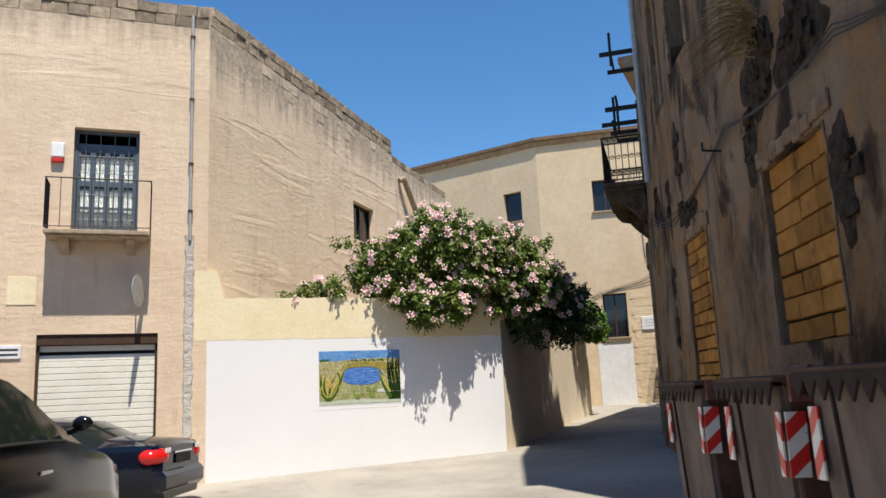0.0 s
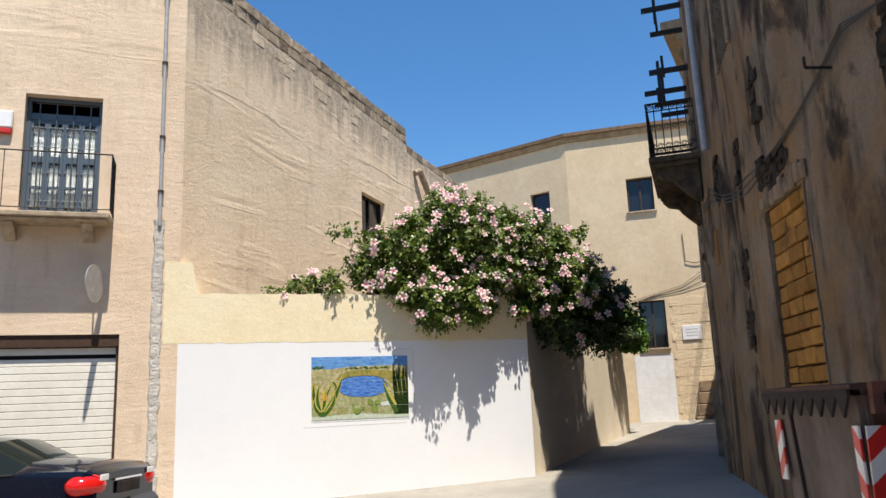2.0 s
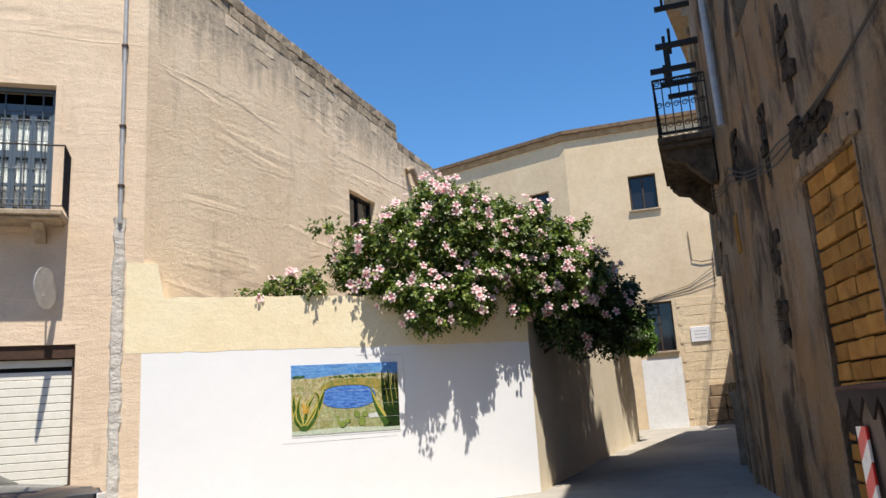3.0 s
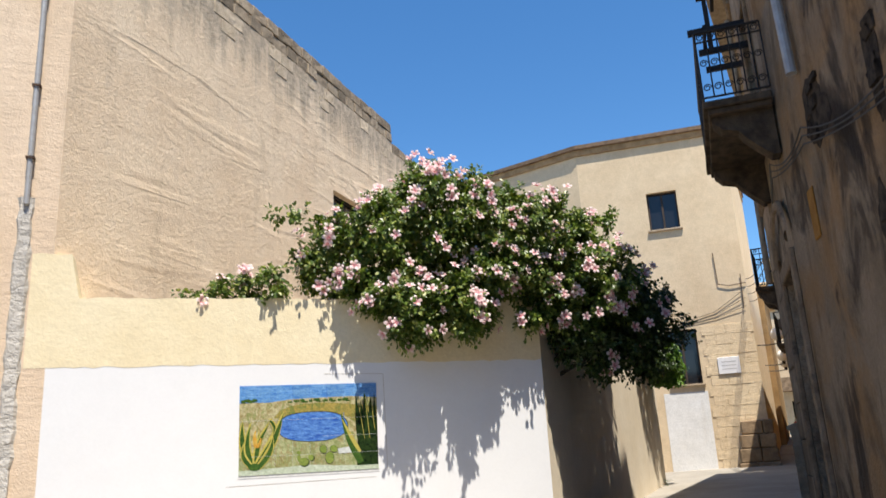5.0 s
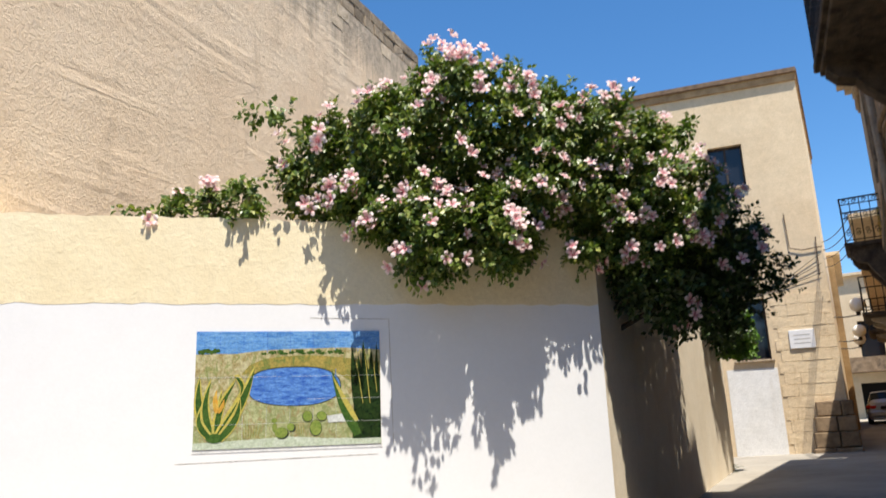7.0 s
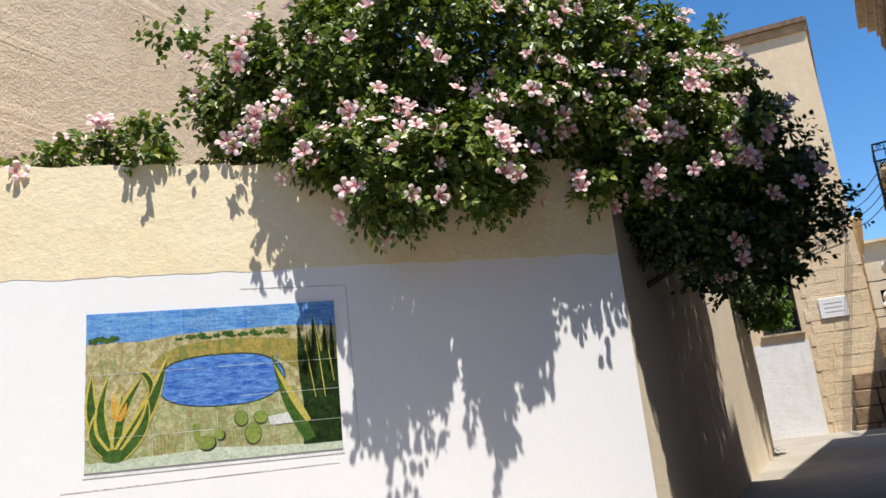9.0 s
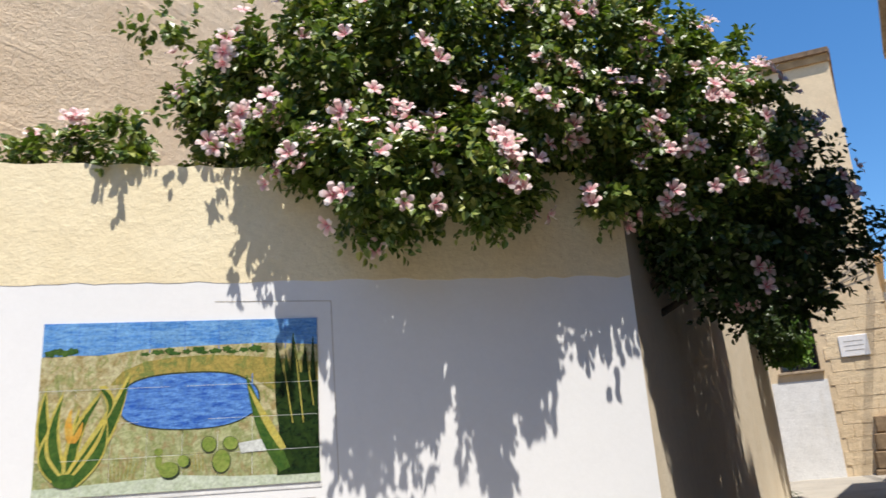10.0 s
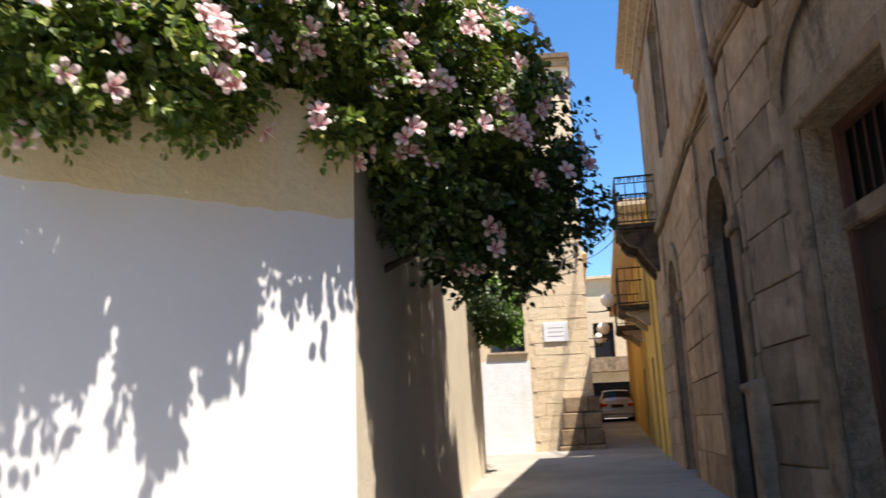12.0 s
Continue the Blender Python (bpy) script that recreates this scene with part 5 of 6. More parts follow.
# bricked-up windows
for nm, (a, b, z0, z1), courses, dep in (("a", hole1[0], 20, 0.022), ("b", hole1[1], 8, 0.05)):
    fill = thing("window_6", "walled-up opening filled with ochre tufa blocks and dark joints", "window", n1, kind="structure")
    bm = bmesh.new()
    box(bm, a, dep + 0.07, z0, b, dep + 0.2, z1)
    part("mortar", bm, M_mortar, fill)
    h = (z1 - z0) / courses
    k2 = random.Random(ord(nm))
    for c_ in range(courses):
        u = a
        while u < b - 0.02:
            l = k2.choice((0.3, 0.42, 0.5)) if nm == "a" else k2.choice((0.4, 0.55, 0.7))
            if b - (u + l) < 0.18:
                l = b - u
            bm = bmesh.new()
            jitter_stone(bm, l - 0.012, 0.1, h - 0.018 - k2.uniform(0, 0.008), k2, 0.006)
            o = part("block", bm, M_brick, fill)
            o.location = (u + 0.006, dep + k2.uniform(-0.008, 0.012), z0 + c_ * h + 0.012)
            o.rotation_euler[1] = radians(k2.uniform(-1.2, 0.8))
            u += l
    bm = bmesh.new()
    for i in range(9):
        x = a - 0.1 + (b - a + 0.1) * i / 8
        box(bm, x, -0.035, z1 + 0.02 + k2.uniform(-0.03, 0.03), x + (b - a) / 8, 0.0, z1 + 0.2 + k2.uniform(-0.06, 0.06), bevel=0.012)
    part("rough_lintel", bm, M_stone, fill)
    bm = bmesh.new()
    for i in range(12):
        z = z0 + (z1 - z0) * i / 12
        for x in (a - 0.02, b - 0.0):
            wv = k2.uniform(0.01, 0.045)
            box(bm, x - wv if x < b - 0.01 else x, -0.02, z, x if x < b - 0.01 else x + wv, 0.0, z + (z1 - z0) / 12, bevel=0.008)
    part("rough_jamb", bm, M_stone, fill)

# double door with transom
dd = thing("door_2", "old dark wooden double door with transom and stone lintel bar", "door", n3, kind="structure")
a, b, z0, z1 = dr
for i in range(2):
    w = (b - a) / 2
    bm = bmesh.new()
    box(bm, a + i * w + 0.01, 0.3, z0, a + (i + 1) * w - 0.01, 0.36, 2.55)
    for za, zb in ((0.3, 0.95), (1.1, 1.75), (1.9, 2.45)):
        box(bm, a + i * w + 0.1, 0.275, za, a + (i + 1) * w - 0.1, 0.298, zb, bevel=0.01)
    part("leaf", bm, M_wood, dd)
bm = bmesh.new()
box(bm, a, 0.2, 2.55, b, 0.36, 2.72, bevel=0.02)
part("transom_bar", bm, M_stone, dd, "pale worn transom bar")
# near-black sheet behind the bars, standing in for the unlit space
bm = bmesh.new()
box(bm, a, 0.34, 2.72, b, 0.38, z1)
part("transom_dark_sheet", bm, M_dark, dd)
for i in range(9):
    bm = bmesh.new()
    x = a + (b - a) * (i + 0.5) / 9
    tube(bm, (x, 0.3, 2.72), (x, 0.3, z1), 0.012, 6)
    part("bar", bm, M_rust, dd)
bm = bmesh.new()
for x0, x1, za, zb in ((a - 0.24, a, -0.5, z1 + 0.2), (b, b + 0.14, -0.5, z1 + 0.2), (a, b, z1, z1 + 0.2)):
    box(bm, x0, -0.07, za, x1, 0.0, zb, bevel=0.015)
part("surround", bm, M_stone, dd)
bm = bmesh.new()
for x0, x1, za, zb in ((a, a + 0.08, -0.5, z1), (b - 0.08, b, -0.5, z1), (a + 0.08, b - 0.08, z1 - 0.08, z1)):
    box(bm, x0, 0.24, za, x1, 0.3, zb)
part("door_frame", bm, M_redwood, dd)

# balconies
bal = thing("balcony", "large dark stone balcony on scrolled brackets with wrought-iron railing", "balcony", n3 @ Matrix.Translation((l3 - 2.25, 0, 0)))
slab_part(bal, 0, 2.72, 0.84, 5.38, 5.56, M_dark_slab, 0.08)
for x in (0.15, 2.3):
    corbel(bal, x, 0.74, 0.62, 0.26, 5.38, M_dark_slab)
railing(bal, 2.68, 0.81, 1.0, 16, 6, M_iron, 5.56, True, 0.011)
irons = thing("iron_beams", "rusted iron beams of a lost upper balcony", "iron beams", n3 @ Matrix.Translation((l3 - 2.4, 0, 0)))
for x, z, ln_ in ((0.1, 7.25, 0.6), (0.75, 7.25, 0.7), (1.45, 7.25, 0.85), (2.35, 7.3, 0.7), (0.9, 8.75, 0.65), (2.0, 8.75, 0.75)):
    bm = bmesh.new()
    box(bm, x, -ln_, z, x + 0.07, 0.1, z + 0.09)
    part("beam", bm, M_iron, irons)
for x, y, z0_, z1_ in ((1.48, -0.55, 6.95, 7.95), (0.78, -0.5, 7.3, 8.1), (2.03, -0.5, 8.5, 9.3)):
    bm = bmesh.new()
    box(bm, x - 0.03, y - 0.03, z0_, x + 0.03, y + 0.03, z1_)
    part("upright", bm, M_iron, irons)
for x0_, x1_, y, z in ((0.75, 1.5, -0.6, 7.34), (1.45, 2.4, -0.45, 7.6), (0.9, 2.05, -0.5, 8.84)):
    bm = bmesh.new()
    box(bm, x0_, y - 0.025, z, x1_, y + 0.025, z + 0.05)
    part("cross_bar", bm, M_iron, irons)
bal2 = thing("balcony", "dark stone balcony with scrolled iron railing further up the alley", "balcony", n4 @ Matrix.Translation((0.3, 0, -0.14)))
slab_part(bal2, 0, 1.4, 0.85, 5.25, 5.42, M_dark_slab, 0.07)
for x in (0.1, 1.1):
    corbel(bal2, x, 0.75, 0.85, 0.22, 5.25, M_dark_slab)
railing(bal2, 1.36, 0.82, 1.05, 7, 4, M_iron, 5.42, True, 0.011)

# pipes, cables, hooks, tufts on the old wall
dp = thing("drainpipe", "pale vertical drainpipe on the decayed wall", "drainpipe", n2)
bm = bmesh.new()
rope(bm, [(1.5, -0.09, 10.8), (1.5, -0.09, 7.0), (1.62, -0.09, 5.2)], 0.06, 10)
part("pipe", bm, M_pipe, dp)
dp = thing("drainpipe", "short grey pipe end above the stone arch", "drainpipe", n4)
bm = bmesh.new()
rope(bm, [(l4 - 0.3, -0.12, 3.8), (l4 - 0.42, -0.12, 4.6), (l4 - 0.75, -0.12, 6.2), (l4 - 0.75, -0.12, 9.0)], 0.05, 10)
part("pipe", bm, M_slab, dp)
bm = bmesh.new()
rope(bm, [(l4 - 0.2, -0.06, 4.0), (l4 - 0.7, -0.14, 4.05), (l4 - 1.0, -0.08, 3.85)], 0.016, 6)
part("cable", bm, M_black_cable, dp)
for k in range(3):
    cb = thing("cable", "slack grey cable strung along the decayed wall", "cable", group="wall cables")
    pts = [n1 @ Vector((l1 - 3.5, -0.08, 3.6 + 0.1 * k)), n1 @ Vector((5.7, -0.06, 3.95 + 0.05 * k)), n1 @ Vector((2.75, -0.07, 4.2 + 0.03 * k)), n2 @ Vector((l2 - 0.6, -0.06, 3.75 + 0.1 * k)), n2 @ Vector((1.5, -0.07, 4.4 + 0.1 * k)), n3 @ Vector((l3 - 0.2, -0.1, 4.6 + 0.1 * k)), n4 @ Vector((l4 - 3, -0.08, 4.9 + 0.1 * k)), n4 @ Vector((0.5, -0.08, 5.0 + 0.1 * k))]
    bm = bmesh.new()
    for p, q in zip(pts, pts[1:]):
        rope(bm, sag(p, q, 0.07 + 0.05 * k, 8), 0.009, 5)
    part("wire", bm, M_cable, cb)
hk = thing("cable_hook", "iron cable hook on the decayed wall", "hook", n1)
bm = bmesh.new()
rope(bm, [(2.3, 0, 4.08), (2.3, -0.22, 4.1), (2.3, -0.22, 4.2)], 0.014, 6)
part("hook", bm, M_iron, hk)
for k in range(4):
    w = thing("cable", "thin black overhead wire across the alley", "cable", group="overhead wires")
    a = fmx @ Vector((flen, -0.3, 6.2 + 0.28 * k))
    b = n4 @ Vector((0.2, -0.6, 5.6 + 0.25 * k))
    bm = bmesh.new()
    rope(bm, sag(a, b, 0.15, 10), 0.012, 5)
    part("wire", bm, M_black_cable, w)
op = thing("orange_patch", "bare orange tufa patch where render has fallen", "patch", n2)
bm = bmesh.new()
box(bm, 1.05, -0.02, 3.4, 1.3, 0, 3.98, bevel=0.012)
part("stone", bm, M_brick, op)


M_rubble = mottled("dark_rubble", (0.085, 0.066, 0.05), (0.03, 0.025, 0.021), 9, 0.95, 0, 0.1, 0.02, strength=0.9)


def rubble(m, u, z, w, h, n, seed, mat):
    """A ragged hole in the render with dark uneven stones showing."""
    k = random.Random(seed)
    g = thing("fallen_render", "ragged patch of fallen render showing dark rubble", "wall damage", m)
    bm = bmesh.new()
    ring = []
    ph = [k.uniform(0, 6.28) for _ in range(4)]
    for i in range(48):
        a_ = 2 * math.pi * i / 48
        q = 0.9 + 0.13 * math.sin(2 * a_ + ph[0]) + 0.1 * math.sin(3 * a_ + ph[1]) + 0.07 * math.sin(5 * a_ + ph[2]) + 0.04 * math.sin(11 * a_ + ph[3]) + k.uniform(-0.03, 0.03)
        ring.append(bm.verts.new((u + w * q * math.cos(a_), -0.006, z + h * q * math.sin(a_))))
    bm.faces.new(ring)
    bmesh.ops.recalc_face_normals(bm, faces=bm.faces)
    r_ = bmesh.ops.extrude_face_region(bm, geom=bm.faces[:])
    for v in r_["geom"]:
        if isinstance(v, bmesh.types.BMVert):
            v.co.y += 0.02
    part("patch", bm, mat, g)
    for _ in range(n):
        bm = bmesh.new()
        s_ = k.uniform(0.06, 0.16)
        jitter_stone(bm, s_ * 1.5, 0.06, s_, k, 0.018)
        o_ = part("stone", bm, mat, g)
        a_, q = k.uniform(0, 6.28), k.random() ** 0.5
        o_.location = (u + w * 0.75 * q * math.cos(a_), -0.035 + k.uniform(-0.01, 0.02), z + h * 0.75 * q * math.sin(a_))


ru = rs(m1, l1, (4.8, 5.47))
for u, z, w, h, n_, sd in ((ru + 0.1, 4.45, 0.5, 0.55, 14, 1), (ru - 0.35, 3.75, 0.22, 0.4, 6, 2), (ru + 1.2, 4.3, 0.6, 0.4, 10, 3), (0.35, 3.75, 0.55, 0.25, 8, 4), (-0.25 + 0.3, 4.7, 0.14, 0.55, 5, 5), (ru + 1.7, 2.9, 0.25, 0.5, 6, 6), (0.55, 1.1, 0.5, 0.3, 6, 7)):
    rubble(n1, u, z, w, h, n_, sd, M_rubble)
for u, z, w, h, n_, sd in ((l2 - 1.3, 4.2, 0.16, 0.6, 4, 8), (l2 - 1.6, 2.2, 0.13, 0.4, 3, 9), (1.9, 4.6, 0.5, 0.4, 7, 10), (3.3, 3.0, 0.2, 0.35, 4, 11)):
    rubble(n2, u, z, w, h, n_, sd, M_rubble)


def tuft(name, label, m, n, length, mat, droop, seed):
    g = thing(name, label, "plant", m)
    k = random.Random(seed)
    bm = bmesh.new()
    for _ in range(n):
        d = Vector((k.gauss(0, 0.6), -abs(k.gauss(0.5, 0.4)), k.gauss(0.35, 0.5))).normalized()
        L = length * k.uniform(0.4, 1)
        o_ = Vector((k.gauss(0, 0.12), 0, k.gauss(0, 0.12)))
        prev = None
        for i in range(5):
            t = i / 4
            p = o_ + d * L * t - Vector((0, 0, droop * L * t * t))
            wd = Vector((0.006 * (1 - t) + 0.001, 0, 0.003))
            cur = (bm.verts.new(p - wd), bm.verts.new(p + wd))
            if prev:
                bm.faces.new((prev[0], prev[1], cur[1], cur[0]))
            prev = cur
    tagged(part("foliage", bm, mat, g), kind="stuff")


tuft("dry_tuft", "dry straw-coloured weed growing from the decayed wall", n1 @ Matrix.Translation((l1 - rs(m1, l1, (4.77, 5.41)) * 0 - (l1 - rs(m1, l1, (4.77, 5.41))), 0, 4.95)), 260, 0.8, M_grass, 0.6, 4)

# ---- yellow house ----
yel = thing("house", "yellow rendered house with balconies in the alley's shade", "house")
ym, yl = wall_frame(RB_E, YE_B)
yn = flip(ym, yl)
bm = bmesh.new()
panel(bm, yl, -0.5, 6.5, 0.4, [(yl - 4.4, yl - 3.4, -0.5, 2.9), (yl - 9, yl - 8, -0.5, 2.9), (yl - 4.3, yl - 3.5, 4.4, 6.3)])
o = part("front_wall", bm, M_yellow, yel)
o.matrix_world = yn
bm = bmesh.new()
box(bm, 0, 0.41, -0.5, yl, 0.5, 6.4)
o = part("inner_wall", bm, M_wood, yel)
o.matrix_world = yn
for x in (yl - 0.3, yl - 2.0, yl - 6.4):
    bm = bmesh.new()
    box(bm, x, -0.05, -0.5, x + 0.25, 0, 6.45)
    o = part("pilaster", bm, M_yellow, yel)
    o.matrix_world = yn
bm = bmesh.new()
box(bm, 0, -0.72, 6.5, yl - 1.2, 5, 6.66)
o = part("roof", bm, M_far_stone, yel)
o.matrix_world = yn
for x in (yl - 5.0, yl - 9.5):
    yb = thing("balcony", "balcony with iron bars on the yellow house", "balcony", yn @ Matrix.Translation((x, 0, 0)))
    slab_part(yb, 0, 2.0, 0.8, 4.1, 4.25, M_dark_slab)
    for q in (0.2, 1.6):
        corbel(yb, q, 0.6, 0.4, 0.18, 4.1, M_slab)
    railing(yb, 1.96, 0.76, 1.0, 9, 4, M_iron, 4.25, False, 0.011)

# ---- plain walls added unseen behind the viewer, dark brown to cut bounced light ----
for nm, a, b, h in (("wall_behind", (-20, -9), (12, -12), 8.0), ("wall_left_behind", (-16, 16), (-20, -9), 8.0)):
    mm, ll = wall_frame(a, b)
    bm = bmesh.new()
    panel(bm, ll, -1.5, h, 0.4)
    o = part(nm, bm, M_brown)
    o.matrix_world = mm
    tagged(o, "plain brown wall added out of view, dark to cut bounced light", "wall", kind="structure")


# ---- bins ----
def bin_box(p, label, h, l=1.4):
    m = Matrix.Translation((p[0], p[1], ground_z(*p) + 0.02)) @ Matrix.Rotation(math.atan2(-0.408, 0.913), 4, "Z")
    b = thing("waste_bin", label, "bin", m, "bins along the decayed wall")
    w = 0.82
    bm = bmesh.new()
    lo = [bm.verts.new(v) for v in ((0.06, 0.04, 0.24), (w - 0.06, 0.04, 0.24), (w - 0.06, l - 0.04, 0.24), (0.06, l - 0.04, 0.24))]
    hi = [bm.verts.new(v) for v in ((0, 0, h), (w, 0, h), (w, l, h), (0, l, h))]
    bm.faces.new(lo[::-1])
    bm.faces.new(hi)
    for i in range(4):
        j = (i + 1) % 4
        bm.faces.new((lo[i], lo[j], hi[j], hi[i]))
    bmesh.ops.bevel(bm, geom=bm.edges[:], offset=0.03, segments=2, affect="EDGES")
    part("body", bm, M_bin, b)
    bm = bmesh.new()
    tube(bm, (0.05, l - 0.34, 0.27), (-0.004, l - 0.3, h - 0.02), 0.014, 6)
    part("rib", bm, M_bin_lid, b)
    bm = bmesh.new()
    n = 6
    prof = [(-0.06, h), (-0.06, h + 0.025), (0.08, h + 0.035), (w / 2, h + 0.04), (w - 0.1, h + 0.035), (w + 0.05, h + 0.025), (w + 0.05, h)]
    a = [bm.verts.new((x, -0.07, z)) for x, z in prof]
    c = [bm.verts.new((x, l + 0.07, z)) for x, z in prof]
    bm.faces.new(a)
    bm.faces.new(c[::-1])
    for i in range(len(prof)):
        j = (i + 1) % len(prof)
        bm.faces.new((a[j], a[i], c[i], c[j]))
    bmesh.ops.recalc_face_normals(bm, faces=bm.faces)
    part("lid", bm, M_bin_end, b, "flat dark brown lid")
    bm = bmesh.new()
    q = [bm.verts.new(v) for v in ((0.1, 0.022, 0.3), (w - 0.1, 0.022, 0.3), (w - 0.05, -0.012, h - 0.06), (0.05, -0.012, h - 0.06))]
    r = [bm.verts.new(v.co + Vector((0, 0.03, 0))) for v in q]
    bm.faces.new(q)
    for i in range(4):
        j = (i + 1) % 4
        bm.faces.new((q[j], q[i], r[i], r[j]))
    part("end_panel", bm, M_bin_end, b, "red-brown end panel")
    n = 9
    bm = bmesh.new()
    prof = [(-0.05, h)]
    for i in range(n):
        prof += [(-0.05 + (l + 0.1) * i / n, h - 0.03), (-0.05 + (l + 0.1) * (i + 0.5) / n, h - 0.14)]
    prof += [(l + 0.05, h - 0.03), (l + 0.05, h)]
    q = [bm.verts.new((-0.07, y, z)) for y, z in prof]
    r = [bm.verts.new((-0.055, y, z)) for y, z in prof]
    bm.faces.new(q)
    bm.faces.new(r[::-1])
    for i in range(len(prof)):
        j = (i + 1) % len(prof)
        bm.faces.new((q[j], q[i], r[i], r[j]))
    bmesh.ops.recalc_face_normals(bm, faces=bm.faces)
    part("serrated_skirt", bm, M_bin_lid, b, "dark serrated skirt")
    for loc, rot, mat in (((0.0, -0.03, h - 0.68), 0.0, M_stripes), ((-0.014, 0.002, h - 0.68), -90.0, M_stripes_back), ((-0.014, l - 0.01, h - 0.68), -90.0, M_stripes)):
        bm = bmesh.new()
        box(bm, -0.08 if mat is M_stripes_back else 0.0, 0.0, 0.12, 0.0 if mat is M_stripes_back else 0.12, 0.012, 0.5)
        o = part("stripe_plate", bm, mat, b, "scuffed red and white hazard plate")
        o.location = loc
        o.rotation_euler = (radians(2) if rot == 0.0 else 0.0, radians(0 if rot == 0.0 else -2.2), radians(rot))
    bm = bmesh.new()
    rope(bm, [(w + 0.06, -0.1, h + 0.1), (w + 0.06, 0.3, h + 0.1)], 0.035, 6)
    box(bm, 0.02, -0.13, h - 0.02, w + 0.1, -0.075, h + 0.035)
    box(bm, 0.02, -0.128, h - 0.12, 0.07, -0.077, h - 0.02)
    box(bm, 0.07, -0.126, h - 0.12, 0.5, -0.079, h - 0.085)
    box(bm, w + 0.04, -0.14, h - 0.14, w + 0.1, -0.07, h + 0.05)
    box(bm, w + 0.02, 0.0, h - 0.4, w + 0.09, l, h - 0.3)
    part("lifting_bar", bm, M_bin_arm, b, "red-brown lifting bar")
    for x, y in ((0.16, 0.2), (w - 0.16, 0.2), (0.16, l - 0.2), (w - 0.16, l - 0.2)):
        bm = bmesh.new()
        tube(bm, (x - 0.04, y, 0.1), (x + 0.04, y, 0.1), 0.1, 14)
        box(bm, x - 0.05, y - 0.03, 0.1, x + 0.05, y + 0.03, 0.25)
        part("wheel", bm, M_tyre, b)
    bm = bmesh.new()
    rope(bm, [(0.02, 0.0, 0.03), (0.02, 0.0, 0.28), (0.5, 0.0, 0.28)], 0.016, 6)
    part("foot_bar", bm, M_pipe, b)
    return b


for p, hh, lab in (((3.35, 4.99), 1.36, "grey steel waste bin with dark serrated lid and hazard plates"), ((2.577, 3.243), 1.37, "grey steel waste bin with red-brown lifting bar and hazard plates"), ((1.817, 1.543), 1.4, "dark grey steel waste bin with serrated lid beside decayed wall")):
    bin_box(p, lab, hh, 1.2 if hh == 1.37 else 1.4)


# ---- cars ----
def car(label, m, stations, paint, glass_from, glass_to, wheels, lights=True, mirror=0.0, plate=True, category="car"):
    """stations: x, half width, belt height, roof height, half width of roof; x runs from the tail forward."""
    c = thing("car", label, category, m)
    bm = bmesh.new()
    gl = bmesh.new()
    rings = []
    for x, hw, zb, zt, ht in stations:
        half = [(hw * 0.88, 0.2), (hw * 0.985, 0.34), (hw, zb * 0.62), (hw * 0.985, zb * 0.9), (hw * 0.955, zb), (ht, zt - 0.04), (ht * 0.82, zt), (0, zt + 0.025)]
        rings.append([(x, y, z) for y, z in half] + [(x, -y, z) for y, z in half[-2::-1]])
    def face(mesh, q):
        mesh.faces.new([mesh.verts.new(p) for p in q])
    for i, (a, b) in enumerate(zip(rings, rings[1:])):
        xm = (stations[i][0] + stations[i + 1][0]) / 2
        rise = max(stations[i][3] - stations[i][2], stations[i + 1][3] - stations[i + 1][2])
        for k in range(len(a) - 1):
            side_glass = k in (4, 9) and rise > 0.25
            slope_glass = k in (5, 6, 7, 8) and abs(stations[i][3] - stations[i + 1][3]) > 0.22
            face(gl if (side_glass or slope_glass) and glass_from < xm < glass_to else bm, (a[k], b[k], b[k + 1], a[k + 1]))
        face(bm, (a[-1], b[-1], b[0], a[0]))
    face(bm, rings[0])
    face(bm, rings[-1][::-1])
    for mesh in (bm, gl):
        bmesh.ops.remove_doubles(mesh, verts=mesh.verts, dist=0.0005)
        bmesh.ops.recalc_face_normals(mesh, faces=mesh.faces)
    part("body", bm, paint, c, smooth=True)
    part("window", gl, M_car_glass, c, "dark tinted glass", True)
    for x in wheels:
        for s in (1, -1):
            hw = max(st[1] for st in stations)
            bm = bmesh.new()
            tube(bm, (x, s * (hw - 0.2), 0.32), (x, s * (hw + 0.01), 0.32), 0.32, 24)
            wh = part("wheel", bm, M_tyre, c)
            bm = bmesh.new()
            tube(bm, (x, s * (hw + 0.005), 0.32), (x, s * (hw + 0.02), 0.32), 0.2, 16)
            part("rim", bm, M_rim, wh)
    hw0, zb0 = stations[1][1], stations[1][2]
    if lights:
        for s in (1, -1):
            bm = bmesh.new()
            bmesh.ops.create_uvsphere(bm, u_segments=18, v_segments=12, radius=1.0)
            bmesh.ops.transform(bm, matrix=Matrix.Translation((0.16, s * (hw0 - 0.17), zb0 - 0.17)) @ Matrix.Rotation(-s * 0.45, 4, "Z") @ Matrix.Diagonal((0.19, 0.25, 0.15, 1)), verts=bm.verts)
            part("tail_light", bm, M_taillight, c, "red tail light", True)
            bm = bmesh.new()
            box(bm, -0.03, min(s * 0.5, s * 0.68), zb0 - 0.12, -0.015, max(s * 0.5, s * 0.68), zb0 - 0.05, bevel=0.005)
            part("reversing_light", bm, M_white_pl, c, "white reversing light")
    if plate:
        bm = bmesh.new()
        box(bm, -0.035, -0.28, zb0 - 0.3, -0.012, 0.28, zb0 - 0.16, bevel=0.006)
        part("number_plate", bm, M_bin_lid, c, "dark number plate holder")
        bm = bmesh.new()
        box(bm, -0.03, -0.34, zb0 - 0.15, 0.0, 0.34, zb0 - 0.12, bevel=0.006)
